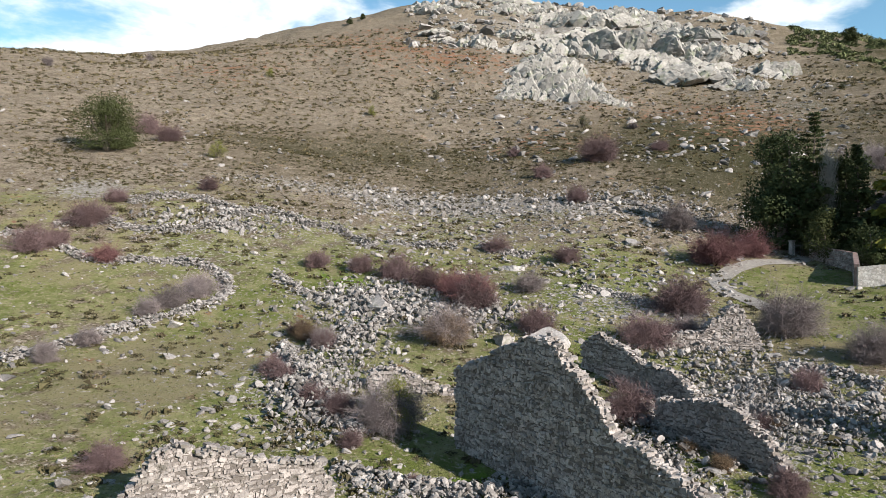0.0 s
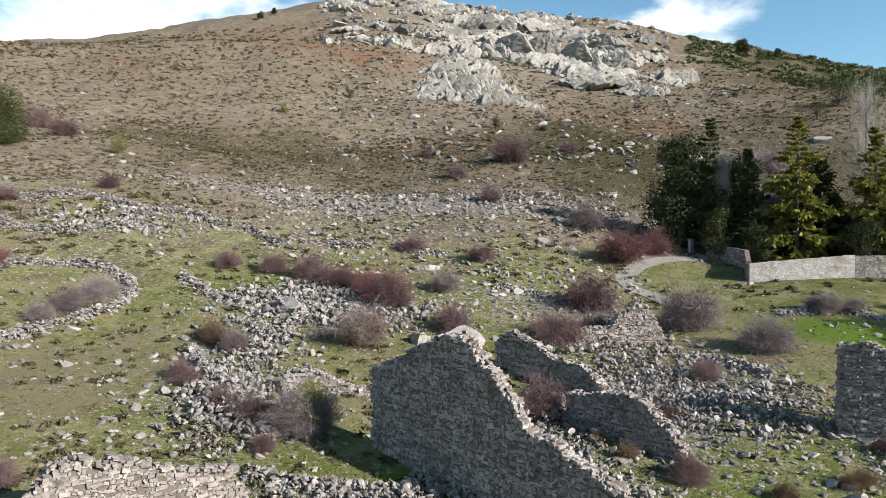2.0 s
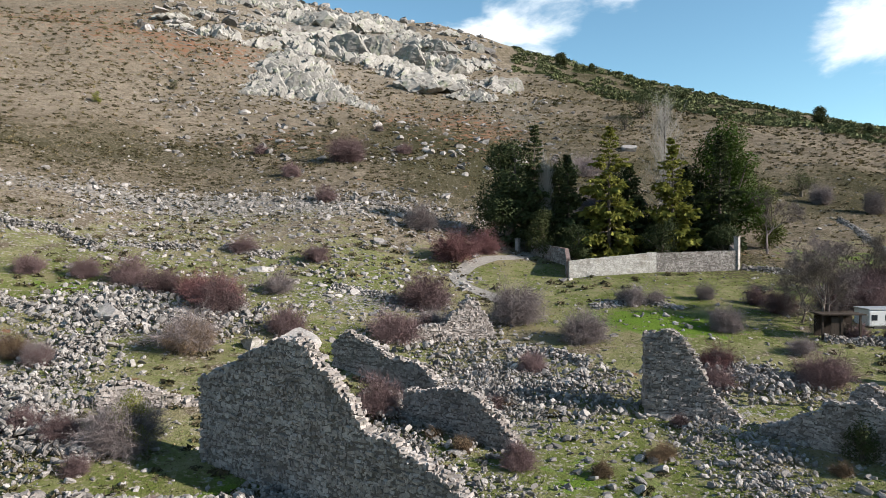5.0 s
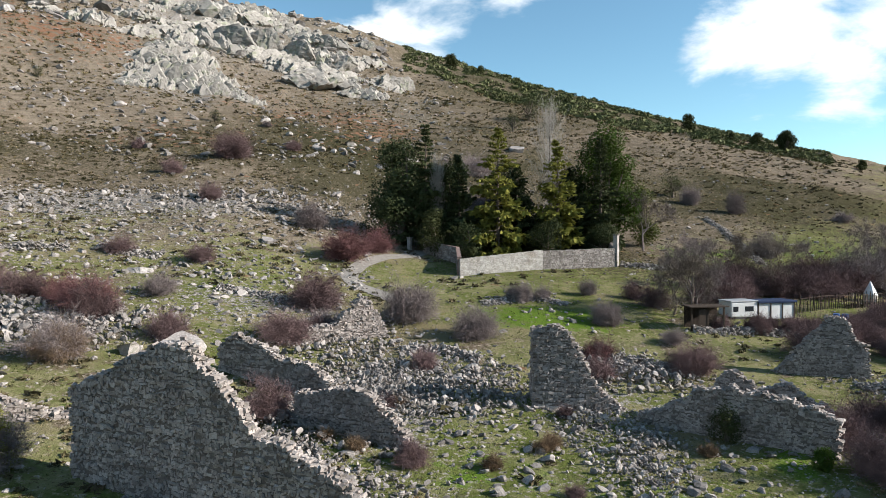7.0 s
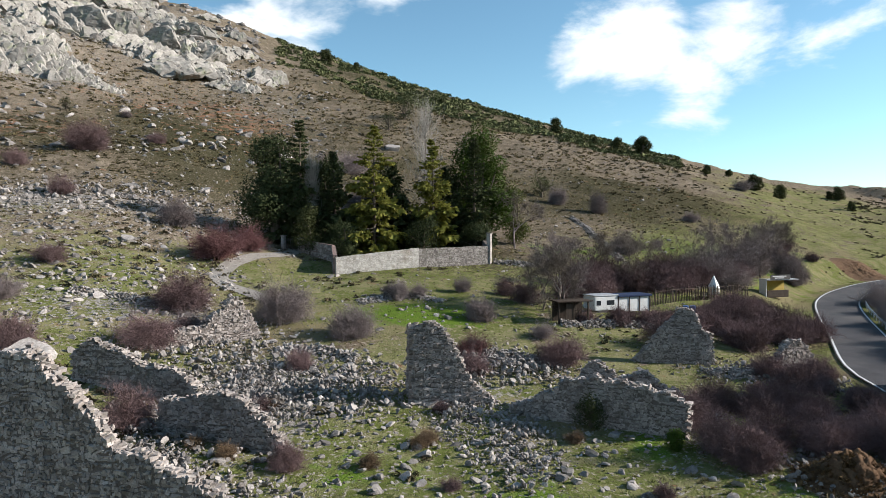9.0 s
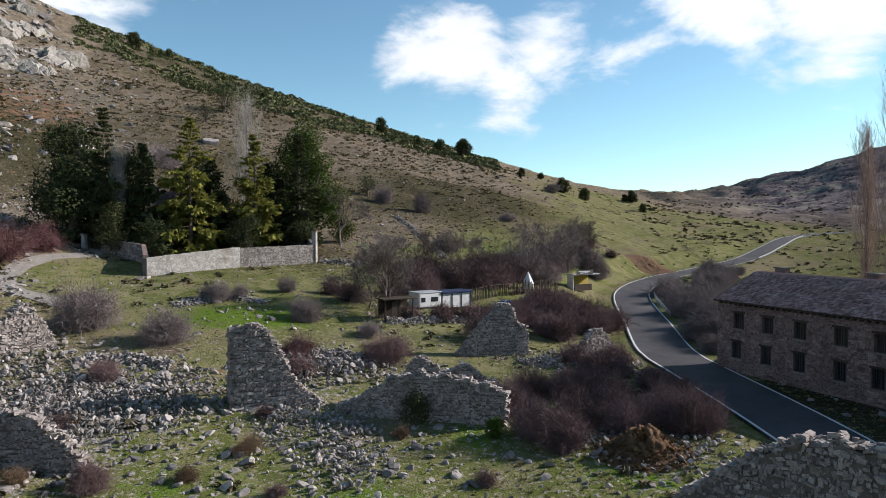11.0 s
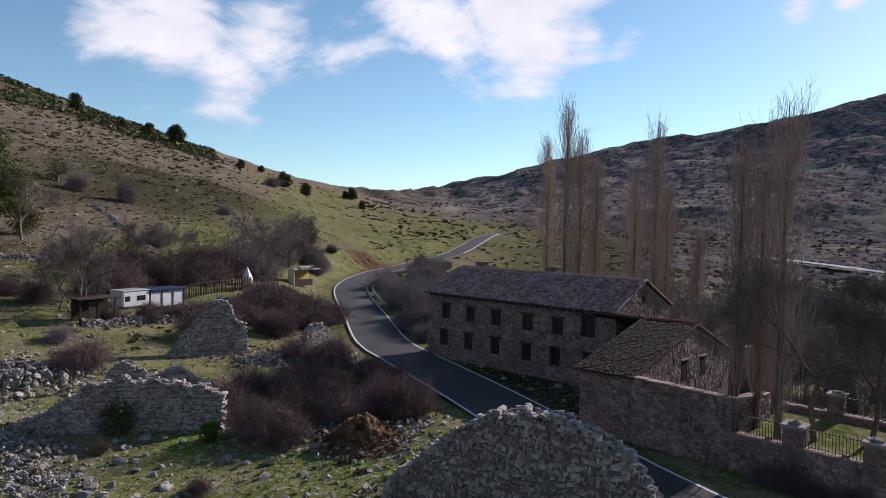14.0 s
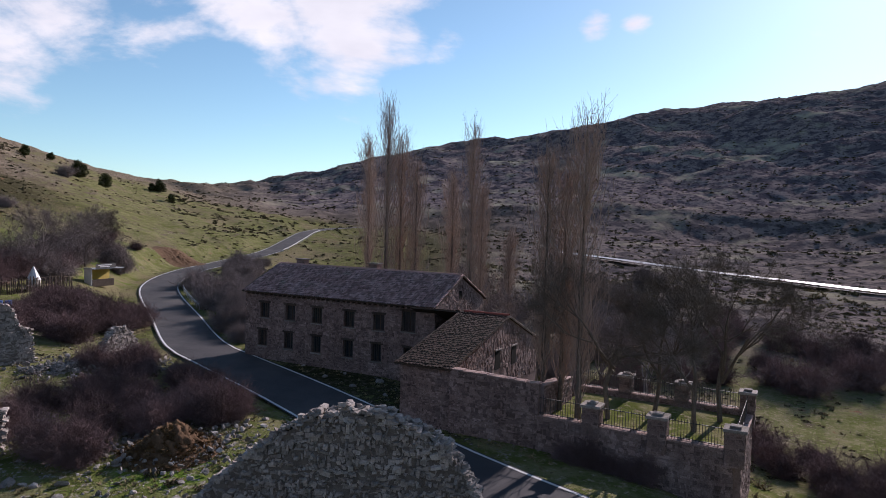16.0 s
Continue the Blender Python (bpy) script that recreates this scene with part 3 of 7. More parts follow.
def ribbon(name, line, left, right, lift, material, label, category="road", drape=False):
    """A strip along a line of (x, y, z), from left to right of it in metres, that drapes with it."""
    p = np.array(line)
    d = np.gradient(p[:, :2], axis=0)
    d /= np.linalg.norm(d, axis=1, keepdims=True)
    side = np.stack([-d[:, 1], d[:, 0]], 1)
    steps = np.linspace(left, right, 5)
    v = np.concatenate([np.column_stack([p[:, :2] + side * s, (ground_np(*(p[:, :2] + side * s).T) if drape else p[:, 2]) + lift]) for s in steps])
    n = len(p)
    f = np.array([(k * n + i, k * n + i + 1, (k + 1) * n + i + 1, (k + 1) * n + i) for k in range(4) for i in range(n - 1)])[:, ::-1 if left > right else 1]
    ob = new(name, mesh_np(name, v, f, material))
    return tagged(smooth_shade(ob), label, category, kind="structure")


ribbon("road", ROAD_FINE, -2.75, 2.75, 0.02, ASPHALT, "two-lane asphalt road winding up the valley")
for edge in (-2.55, 2.55):
    ribbon("road_marking", ROAD_FINE, edge - 0.09, edge + 0.09, 0.026, PAINT, "solid white edge line on the asphalt", "road marking")
DRIVE_FINE = [(x, y, ground(x, y)) for x, y, z in DRIVE]
ribbon("driveway", DRIVE_FINE, -0.95, 0.95, 0.06, GRAVEL, "pale gravel track up to the garden gate", "track", True)


def laid(u0, u1, z0, z1, course, long, r):
    """Middles and sizes of roughly coursed rubble: rows that wander, with stones of very uneven size."""
    cu, cz, cl, ch = [], [], [], []
    z, k = z0, 0
    while z < z1:
        h = course * r.uniform(0.6, 1.6)
        u = u0 + r.uniform(-0.2, 0.05)
        phase, k = r.uniform(0, 6.28), k + 1
        while u < u1:
            l = long * min(2.6, 0.42 + r.exponential(0.6))
            if r.random() > 0.03:
                cu.append(u + l / 2), cl.append(l), ch.append(h * r.uniform(0.6, 1.7))
                cz.append(z + h / 2 + course * (0.45 * math.sin(u * 1.1 + phase) + r.normal() * 0.26))
            u += l
        z += h
    return map(np.array, (cu, cz, cl, ch))


# ---- ruined walls of laid stone ----
def masonry(name, label, start, way, crest, thick=0.65, course=0.105, long=0.19, pieces=60, material=WALLSTONE, base_drop=0.5, foot=None, rough=0.03):
    """A ruined dry-stone wall from start along way; crest: (metres along, height) pairs of its broken top."""
    r = np.random.default_rng(int(abs(start[0] * 13 + start[1] * 7)) + 3)
    d = np.array(way, float)
    d /= np.linalg.norm(d)
    side = np.array([-d[1], d[0]])
    us, zs = np.array([c[0] for c in crest]), np.array([c[1] for c in crest])
    u0, u1 = us[0], us[-1]
    # the broken top goes in small steps
    fine = np.arange(u0, u1, 0.34)
    zs = np.append(np.interp(fine, us, zs) + np.repeat(r.normal(size=len(fine) // 2 + 1), 2)[:len(fine)] * 0.10, zs[-1])
    us = np.append(fine, u1)

    def low(u):
        return ground_np(start[0] + d[0] * u, start[1] + d[1] * u) - base_drop if foot is None else np.full(np.shape(u), foot)

    def high(u):
        return np.interp(u, us, zs)
    lowest, highest = float(low(np.linspace(u0, u1, 9)).min()), zs.max()
    cu, cz, cl, ch = laid(u0, u1, lowest, highest, course, long, r)
    keep = (cz + ch * 0.2 < high(cu) + r.normal(size=len(cu)) * 0.06) & (cz > low(cu))
    cu, cz, cl, ch = cu[keep], cz[keep], cl[keep], ch[keep]
    ob = thing(name, label, "ruin")
    verts, tops = [], []
    for s in (-1, 1):
        n = len(cu)
        depth = thick * r.uniform(0.2, 0.3, n)
        half = np.stack([cl / 2 + 0.004, depth, ch / 2 + 0.004], 1)
        v = CUBE[None] * half[:, None] * (1 + r.normal(size=(n, 8, 3)) * np.array([0.20, 0.14, 0.24]))
        # outer faces are smaller: rounded arrises and open joints
        v = v * np.where((CUBE[:, 1] * s > 0)[:, None], np.array([0.90, 1, 0.88]), 1.0)[None]
        off = s * (thick / 2 - depth) + s * r.normal(size=n) * rough * 0.9
        ang = r.normal(size=n) * 0.22
        x, y, zz = v[..., 0], v[..., 1], v[..., 2]
        x, zz = x * np.cos(ang)[:, None] - zz * np.sin(ang)[:, None], x * np.sin(ang)[:, None] + zz * np.cos(ang)[:, None]
        along, across = x + cu[:, None], y + off[:, None]
        w = np.stack([start[0] + d[0] * along + side[0] * across, start[1] + d[1] * along + side[1] * across, zz + cz[:, None]], -1)
        verts.append(w)
        tops.append(high(cu) - cz)
    verts, tops = np.concatenate(verts), np.concatenate(tops)
    # loose cap stones along the break
    n = int((u1 - u0) * 18)
    uu = r.uniform(u0, u1, n)
    half = np.stack([r.uniform(0.05, 0.17, n), r.uniform(0.06, 0.17, n), r.uniform(0.03, 0.08, n)], 1)
    v = CUBE[None] * half[:, None] * (1 + r.normal(size=(n, 8, 3)) * 0.2)
    v = np.einsum("nij,nvj->nvi", turns(n, 0.35), v)
    off = r.uniform(-0.5, 0.5, n) * thick
    hz = high(uu) + half[:, 2] * 0.4 + r.normal(size=n) * 0.05
    cap = v + np.stack([start[0] + d[0] * uu + side[0] * off, start[1] + d[1] * uu + side[1] * off, hz], 1)[:, None]
    m = min(pieces, n)
    for q in cap[:m]:
        c = q.mean(0)
        stone = new("stone", mesh_np("stone", q - c, CUBE_FACES, PIECE))
        stone.location, stone.parent = c, ob
    verts = np.concatenate([verts, cap[m:]])
    face = new("stonework", mesh_np("stonework", verts.reshape(-1, 3), (CUBE_FACES[None] + (np.arange(len(verts)) * 8)[:, None, None]).reshape(-1, 4), material))
    face.parent = ob
    tagged(face, kind="stuff")
    # the packed core
    k = max(8, int((u1 - u0) / 0.3))
    uu = np.linspace(u0 + 0.08, u1 - 0.08, k)
    t = thick / 2 - 0.035
    rows = []
    for s, top in ((-t, False), (-t, True), (t, True), (t, False)):
        zz = np.maximum(high(uu) - 0.14, low(uu) + 0.02) if top else low(uu)
        rows.append(np.column_stack([start[0] + d[0] * uu + side[0] * s, start[1] + d[1] * uu + side[1] * s, zz]))
    v = np.concatenate(rows)
    f = [(a * k + i, a * k + i + 1, b * k + i + 1, b * k + i) for a, b in ((0, 1), (1, 2), (2, 3)) for i in range(k - 1)] + [(0, k, 2 * k, 3 * k), (k - 1, 4 * k - 1, 3 * k - 1, 2 * k - 1)]
    core = new("core", mesh_np("core", v, np.array(f), MORTAR))
    core.parent = ob
    return ob


masonry("stone_ruin", "tall ruined stone gable wall with a broken sloping crest", (1.3, 35.0), (0.616, -0.788),
        [(-0.6, 4.9), (0.2, 5.1), (1.4, 5.6), (2.3, 6.1), (3.25, 6.65), (4.3, 7.15), (5.2, 7.25), (6.1, 7.1), (6.7, 6.6), (7.6, 5.9), (8.2, 5.3), (8.7, 4.9), (9.1, 4.2), (9.5, 3.75), (10.2, 3.6), (11.1, 3.45), (11.5, 3.0), (11.9, 2.9), (13.2, 2.55), (14.5, 1.7), (16, 0.4)], pieces=120)
masonry("stone_ruin", "ruined inner house wall in shade, stepped down at one end", (10.0, 47.5), (0.612, -0.791),
        [(0, 4.3), (1.3, 4.85), (2.4, 4.75), (3.2, 4.6), (4.2, 4.0), (5.4, 3.45), (6.4, 3.5), (7.5, 3.3), (9.0, 2.1)])
masonry("stone_ruin", "short ruined wall with a pointed broken end", (12.7, 37.7), (0.6, -0.8),
        [(-0.6, 2.5), (0, 2.75), (0.8, 2.85), (1.6, 2.95), (2.6, 3.1), (3.6, 3.3), (4.3, 2.9), (5.2, 2.15), (6.5, 0.9)])
masonry("stone_ruin", "pale ruined wall ending in a stone pinnacle", (19.3, 51.5), (0.997, -0.083),
        [(-2.4, 3.9), (-1.2, 4.6), (0.2, 4.4), (1.05, 5.1), (2.1, 6.2), (2.8, 6.7), (3.3, 5.9), (3.8, 5.3), (4.3, 4.6), (4.9, 3.6)], thick=0.9)
masonry("stone_ruin", "tall ruined house corner with a sloping broken side", (27.1, 34.0), (0.81, -0.587),
        [(-0.3, 5.3), (0.2, 5.7), (1.1, 5.85), (1.5, 5.5), (1.9, 4.9), (2.4, 3.9), (2.9, 2.9), (3.6, 1.85), (5.2, 0.6)])
masonry("stone_ruin", "jamb wall of the ruined house corner", (27.0, 34.35), (0.52, 0.855), [(0, 5.7), (0.7, 5.6), (1.05, 5.0), (1.3, 3.2), (1.7, 2.2)])
masonry("stone_ruin", "low ruined house wall with squared end stones", (32.4, 26.7), (0.399, -0.917),
        [(-3.2, 0.5), (-1.4, 1.3), (-0.3, 2.1), (0.5, 2.7), (2.4, 2.95), (3.4, 2.7), (4.6, 2.75), (6.1, 2.45), (7.5, 2.0)])
masonry("stone_ruin", "ruined back wall with a notched top", (36.2, 26.0), (0.55, -0.83),
        [(-2, 1.8), (-1.2, 3.1), (-0.6, 3.4), (0.2, 2.7), (1.4, 2.6), (2.4, 2.9), (3.5, 2.0), (4.6, 1.5)])
masonry("stone_ruin", "triangular ruined stone gable beside the garden hedge", (47.9, 30.9), (0.75, -0.661),
        [(-0.9, 1.2), (0.0, 1.9), (1.35, 3.5), (2.5, 4.7), (2.95, 5.55), (4.1, 5.45), (4.4, 4.6), (4.8, 3.6), (5.6, 3.3), (5.75, 2.2)], course=0.11)
masonry("stone_ruin", "humped ruined wall near the road", (52.5, 23.4), (0.934, -0.357),
        [(-3, 0.6), (-1, 1.2), (0.0, 1.0), (1.7, 1.9), (2.6, 2.85), (3.4, 3.05), (4.6, 2.4), (5.9, 0.9)])
masonry("stone_ruin", "broad mound of ruined walling above the road", (27.88, 7.99), (-0.222, -0.975),
        [(0.2, 0.5), (0.9, 1.3), (1.6, 2.0), (2.5, 2.7), (3.4, 3.4), (4.8, 4.3), (6.0, 4.8), (6.9, 4.75), (8.3, 4.55), (9.9, 3.9), (10.5, 3.5), (11.2, 2.6), (11.9, 1.2)], thick=0.9, pieces=120, course=0.13, long=0.15, rough=0.08)
masonry("stone_ruin", "sunlit ruined wall of pale squared stones", (-12.5, 26.0), (0.933, 0.361),
        [(-0.8, 1.3), (0.2, 2.1), (0.7, 2.8), (1.1, 3.45), (1.95, 3.55), (3.9, 3.1), (5.7, 2.55), (7.6, 2.05), (8.2, 0.9)], pieces=120)
masonry("stone_ruin", "low ruined wall joining the gable, overgrown at its foot", (-4.1, 42.3), (0.998, -0.058),
        [(-0.5, 3.2), (0, 3.6), (1.2, 3.4), (2.2, 3.1), (3.6, 2.7), (5.4, 2.0)])


# ---- the old two-storey house beside the road ----
CORNER, END = Vector((49.2, -2.9, 0)), Vector((59.1, 12.9, 0))
ALONG = (END - CORNER).normalized()
LENGTH = (END - CORNER).length
BACK = Vector((ALONG.y, -ALONG.x, 0))
HOUSE_POSE = Matrix(((ALONG.x, BACK.x, 0, CORNER.x), (ALONG.y, BACK.y, 0, CORNER.y), (0, 0, 1, 0), (0, 0, 0, 1)))   # local x along the front, y to the back
LOWER = [(1.7, 2.6), (4.6, 5.53), (7.26, 8.23), (10.45, 11.4), (13.35, 14.3), (16.2, 17.15)]
UPPER = [(1.61, 2.84), (4.37, 5.4), (7.17, 8.22), (10.35, 11.4), (13.17, 14.2), (15.94, 17.0)]


def pierced(name, length, z0, z1, holes, thick, material, parent, m, label=""):
    """A wall in the local x-z plane from y = 0 to thick, with rectangular holes (x0, x1, z0, z1) right through it."""
    xs = sorted({0.0, length, *[h[0] for h in holes], *[h[1] for h in holes]})
    zs = sorted({z0, z1, *[h[2] for h in holes], *[h[3] for h in holes]})
    bm = bmesh.new()
    solid = {}
    for i in range(len(xs) - 1):
        for k in range(len(zs) - 1):
            cx, cz = (xs[i] + xs[i + 1]) / 2, (zs[k] + zs[k + 1]) / 2
            solid[i, k] = not any(h[0] < cx < h[1] and h[2] < cz < h[3] for h in holes)

    def quad(*p):
        bm.faces.new([bm.verts.new(q) for q in p])
    for (i, k), ok in solid.items():
        if not ok:
            continue
        a, b, c, d = xs[i], xs[i + 1], zs[k], zs[k + 1]
        quad((a, 0, c), (b, 0, c), (b, 0, d), (a, 0, d))
        quad((b, thick, c), (a, thick, c), (a, thick, d), (b, thick, d))
        if not solid.get((i - 1, k), False):
            quad((a, thick, c), (a, 0, c), (a, 0, d), (a, thick, d))
        if not solid.get((i + 1, k), False):
            quad((b, 0, c), (b, thick, c), (b, thick, d), (b, 0, d))
        if not solid.get((i, k - 1), False):
            quad((a, thick, c), (b, thick, c), (b, 0, c), (a, 0, c))
        if not solid.get((i, k + 1), False):
            quad((a, 0, d), (b, 0, d), (b, thick, d), (a, thick, d))
    bmesh.ops.remove_doubles(bm, verts=bm.verts, dist=0.001)
    ob = part(name, bm, material, parent, label)
    ob.matrix_basis = m
    return ob


def facing_stones(length, z0, z1, holes, seed, top=None, course=0.12, long=0.18, proud=0.03):
    """Rough stones that stand proud of a wall face in the local x-z plane, clear of the holes."""
    r = np.random.default_rng(seed)
    box_list = []
    for x, z, l, h in zip(*laid(0, length, z0, z1, course, long, r)):
        a, b, c, d = max(x - l / 2, 0), min(x + l / 2, length), max(z - h / 2, z0), min(z + h / 2, z1)
        clear = not any(a < q[1] + 0.02 and b > q[0] - 0.02 and c < q[3] + 0.02 and d > q[2] - 0.02 for q in holes)
        if clear and b - a > 0.05 and d - c > 0.04 and (top is None or d < top((a + b) / 2)):
            box_list.append(((a + b) / 2, (c + d) / 2, (b - a) / 2 - 0.008, (d - c) / 2 - 0.008))
    q = np.array(box_list)
    n = len(q)
    half = np.stack([q[:, 2], proud * r.uniform(0.4, 1.2, n), q[:, 3]], 1)
    v = CUBE[None] * half[:, None] * (1 + r.normal(size=(n, 8, 3)) * np.array([0.14, 0.25, 0.16]))
    v = v + np.stack([q[:, 0], np.zeros(n), q[:, 1]], 1)[:, None]
    return v.reshape(-1, 3), (CUBE_FACES[None] + (np.arange(n) * 8)[:, None, None]).reshape(-1, 4)


def tile_slope(width, slope, seed, pitch=0.22, row=0.30):
    """Barrel tiles on a slope: local x along the eave, y up the slope, z out of it. One loose arch for each tile."""
    r = np.random.default_rng(seed)
    nx, ny = int(width / pitch), int(slope / row) + 1
    arch = [(math.cos(t) * 0.5, math.sin(t) * 0.5) for t in np.linspace(math.pi, 0, 5)]
    one = np.array([(x * pitch * 0.98, e * row * 1.15, z * pitch * (0.62 if e == 0 else 0.5) + (0.035 if e == 0 else 0.0)) for e in (0, 1) for x, z in arch])
    f1 = np.array([(i, i + 1, i + 6, i + 5) for i in range(4)])
    gx, gy = np.meshgrid((np.arange(nx) + 0.5) * pitch, np.arange(ny) * row, indexing="ij")
    c = np.stack([gx.ravel() + r.normal(size=gx.size) * 0.012, np.minimum(gy.ravel(), slope - row) + r.normal(size=gx.size) * 0.02, r.normal(size=gx.size) * 0.012], 1)
    v = one[None] + c[:, None]
    return v.reshape(-1, 3), (f1[None] + (np.arange(len(c)) * 10)[:, None, None]).reshape(-1, 4)


def roof_side(name, parent, eave0, eave1, ridge0, seed, material, label=""):
    """A tiled slope over the eave line eave0-eave1 rising to a ridge at ridge0 (over eave0)."""
    e0, e1, r0 = Vector(eave0), Vector(eave1), Vector(ridge0)
    x, y = (e1 - e0).normalized(), (r0 - e0).normalized()
    z = x.cross(y)
    v, f = tile_slope((e1 - e0).length, (r0 - e0).length, seed)
    if z.z < 0:
        z = -z
    m = Matrix(((x.x, y.x, z.x, e0.x), (x.y, y.y, z.y, e0.y), (x.z, y.z, z.z, e0.z), (0, 0, 0, 1)))
    slab = bmesh.new()
    box(0, (e1 - e0).length, 0.02, (r0 - e0).length, -0.10, 0.012, slab)
    deck = part(name, slab, WOOD, parent, label)
    deck.matrix_basis = m
    tiles = new("roof_tiles", mesh_np("roof_tiles", v, f, material))
    tiles.parent = deck
    tagged(tiles, kind="stuff")
    return deck


def gable_bm(depth, z0, eave, ridge, thick, split=0.5):
    bm = bmesh.new()
    prof = [(0, z0), (depth, z0), (depth, eave), (depth * split, ridge), (0, eave)]
    a = [bm.verts.new((0, y, z)) for y, z in prof]
    b = [bm.verts.new((thick, y, z)) for y, z in prof]
    bm.faces.new(a), bm.faces.new(b[::-1])
    for i in range(5):
        j = (i + 1) % 5
        bm.faces.new((a[i], b[i], b[j], a[j]))
    bmesh.ops.recalc_face_normals(bm, faces=bm.faces)
    return bm


def window_unit(parent, x0, x1, z0, z1, seed, shutter=False):
    """A dark recessed window with frame, bars, stone sill and wooden lintel, in the parent's front wall."""
    w, h = x1 - x0, z1 - z0
    frame_bm = bmesh.new()
    for a, b, c, d in ((x0, x0 + 0.07, z0, z1), (x1 - 0.07, x1, z0, z1), (x0 + 0.07, x1 - 0.07, z1 - 0.07, z1), (x0 + 0.07, x1 - 0.07, z0, z0 + 0.06), (x0 + w / 2 - 0.025, x0 + w / 2 + 0.025, z0 + 0.06, z1 - 0.07)):
        box(a, b, 0.26, 0.32, c, d, frame_bm)
    win = part("window", frame_bm, WOOD, parent, "dark wooden window in a deep stone opening")
    pane = part("pane", box(x0 + 0.05, x1 - 0.05, 0.285, 0.295, z0 + 0.04, z1 - 0.05), GLASS, win, "dark dusty glass")
    sill = part("sill", box(x0 - 0.08, x1 + 0.08, -0.07, 0.24, z0 - 0.09, z0 - 0.004, bevel=0.012), PIECE, win, "stone sill")
    lint = part("lintel", box(x0 - 0.14, x1 + 0.14, -0.045, 0.2, z1 + 0.004, z1 + 0.17, bevel=0.012), WOOD, win, "weathered wooden lintel")
    if shutter:
        bars = bmesh.new()
        for k in range(5):
            c = x0 + 0.1 + (w - 0.2) * k / 4
            box(c - 0.012, c + 0.012, 0.06, 0.085, z0 + 0.02, z1 - 0.02, bars)
        part("grille", bars, IRON, win, "rusty iron window grille")


def old_house():
    ob = thing("house", "long two-storey stone house with barrel-tiled roof", "house", HOUSE_POSE)
    depth, base, eave, ridge = 8.5, -0.4, 5.95, 7.95
    holes = [(a, b, 1.33, 2.68) for a, b in LOWER] + [(a, b, 3.74, 5.0) for a, b in UPPER[1:]] + [(UPPER[0][0], UPPER[0][1], 3.9, 5.45)]
    front = pierced("front_wall", LENGTH, base, eave, holes, 0.5, HOUSE, ob, Matrix())
    v, f = facing_stones(LENGTH, base, eave - 0.1, holes, 5)
    st = new("stonework", mesh_np("stonework", v, f, HOUSESTONE))
    st.parent = front
    tagged(st, kind="stuff")
    part("back_wall", box(0.5, LENGTH - 0.5, depth - 0.5, depth, base, eave), HOUSE, ob)
    for n, (x, flip) in enumerate(((0, 1), (LENGTH - 0.5, 1))):
        g = part("gable_wall", gable_bm(depth - 0.004, base, eave - 0.01, ridge - 0.06, 0.5), HOUSE, ob)
        g.matrix_basis = pose(x - 0.003 if n == 0 else x + 0.003, 0.002, 0)
    v, f = facing_stones(depth, base, ridge, [(3.9, 4.4, 6.3, 6.9)], 9, top=lambda y: eave + (ridge - eave) * (1 - abs(y - depth / 2) / (depth / 2)) - 0.1)
    v = np.stack([-v[:, 1] - 0.01, v[:, 0], v[:, 2]], 1)
    st = new("gable_stonework", mesh_np("gable_stonework", v, f, HOUSESTONE))
    st.parent = ob
    tagged(st, kind="stuff")
    part("attic_window", box(-0.03, 0.02, 3.9, 4.35, 6.25, 6.85), DARK, ob, "small attic opening as a near-black panel, its inner shade painted")
    part("inside", box(0.52, LENGTH - 0.52, 0.9, depth - 0.52, base, eave - 0.2), DARK, ob, "near-black block painted as the unlit empty rooms")
    for k, (a, b) in enumerate(LOWER):
        window_unit(ob, a, b, 1.33, 2.68, k, shutter=True)
    for k, (a, b) in enumerate(UPPER):
        window_unit(ob, a, b, *((3.9, 5.45) if k == 0 else (3.74, 5.0)), k + 9, shutter=k % 3 != 1)
    over = 0.35
    rise = (ridge - eave) / (depth / 2)
    lo = eave - over * rise + 0.12
    roof_side("roof", ob, (-0.2, -over, lo), (LENGTH + 0.2, -over, lo), (-0.2, depth / 2, ridge + 0.12), 3, TILE, "worn barrel-tile roof slope")
    roof_side("roof", ob, (-0.2, depth + over, lo), (LENGTH + 0.2, depth + over, lo), (-0.2, depth / 2, ridge + 0.12), 4, TILE, "worn barrel-tile roof slope")
    for k in range(int(LENGTH / 0.42)):
        t = part("ridge_tile", bpy.data.meshes.get("ridge_tile") or ridge_tile(TILE), TILE, ob)
        t.location = (k * 0.42, depth / 2, ridge + 0.12)
    for k in range(int(LENGTH / 0.5)):
        part("rafter_end", box(k * 0.5 + 0.1, k * 0.5 + 0.2, -over + 0.03, 0.02, lo - 0.22, lo - 0.1), WOOD, ob)
    for x in (8.1, 16.0):
        ch = part("chimney", box(x, x + 0.9, depth / 2 + 0.2, depth / 2 + 0.9, ridge - 0.5, ridge + 0.55, bevel=0.03), HOUSE, ob, "stubby stone chimney")
        part("chimney_cap", box(x - 0.1, x + 1.0, depth / 2 + 0.1, depth / 2 + 1.0, ridge + 0.554, ridge + 0.66, bevel=0.02), PIECE, ch)
    return ob


def ridge_tile(material):
    v, f = [], []
    for e in (0, 1):
        for t in np.linspace(math.pi, 0, 6):
            v.append((e * 0.46, math.cos(t) * 0.14, math.sin(t) * (0.12 if e else 0.14)))
    f = [(i, i + 1, i + 7, i + 6) for i in range(5)]
    return mesh_np("ridge_tile", np.array(v), np.array(f), material)


old_house()


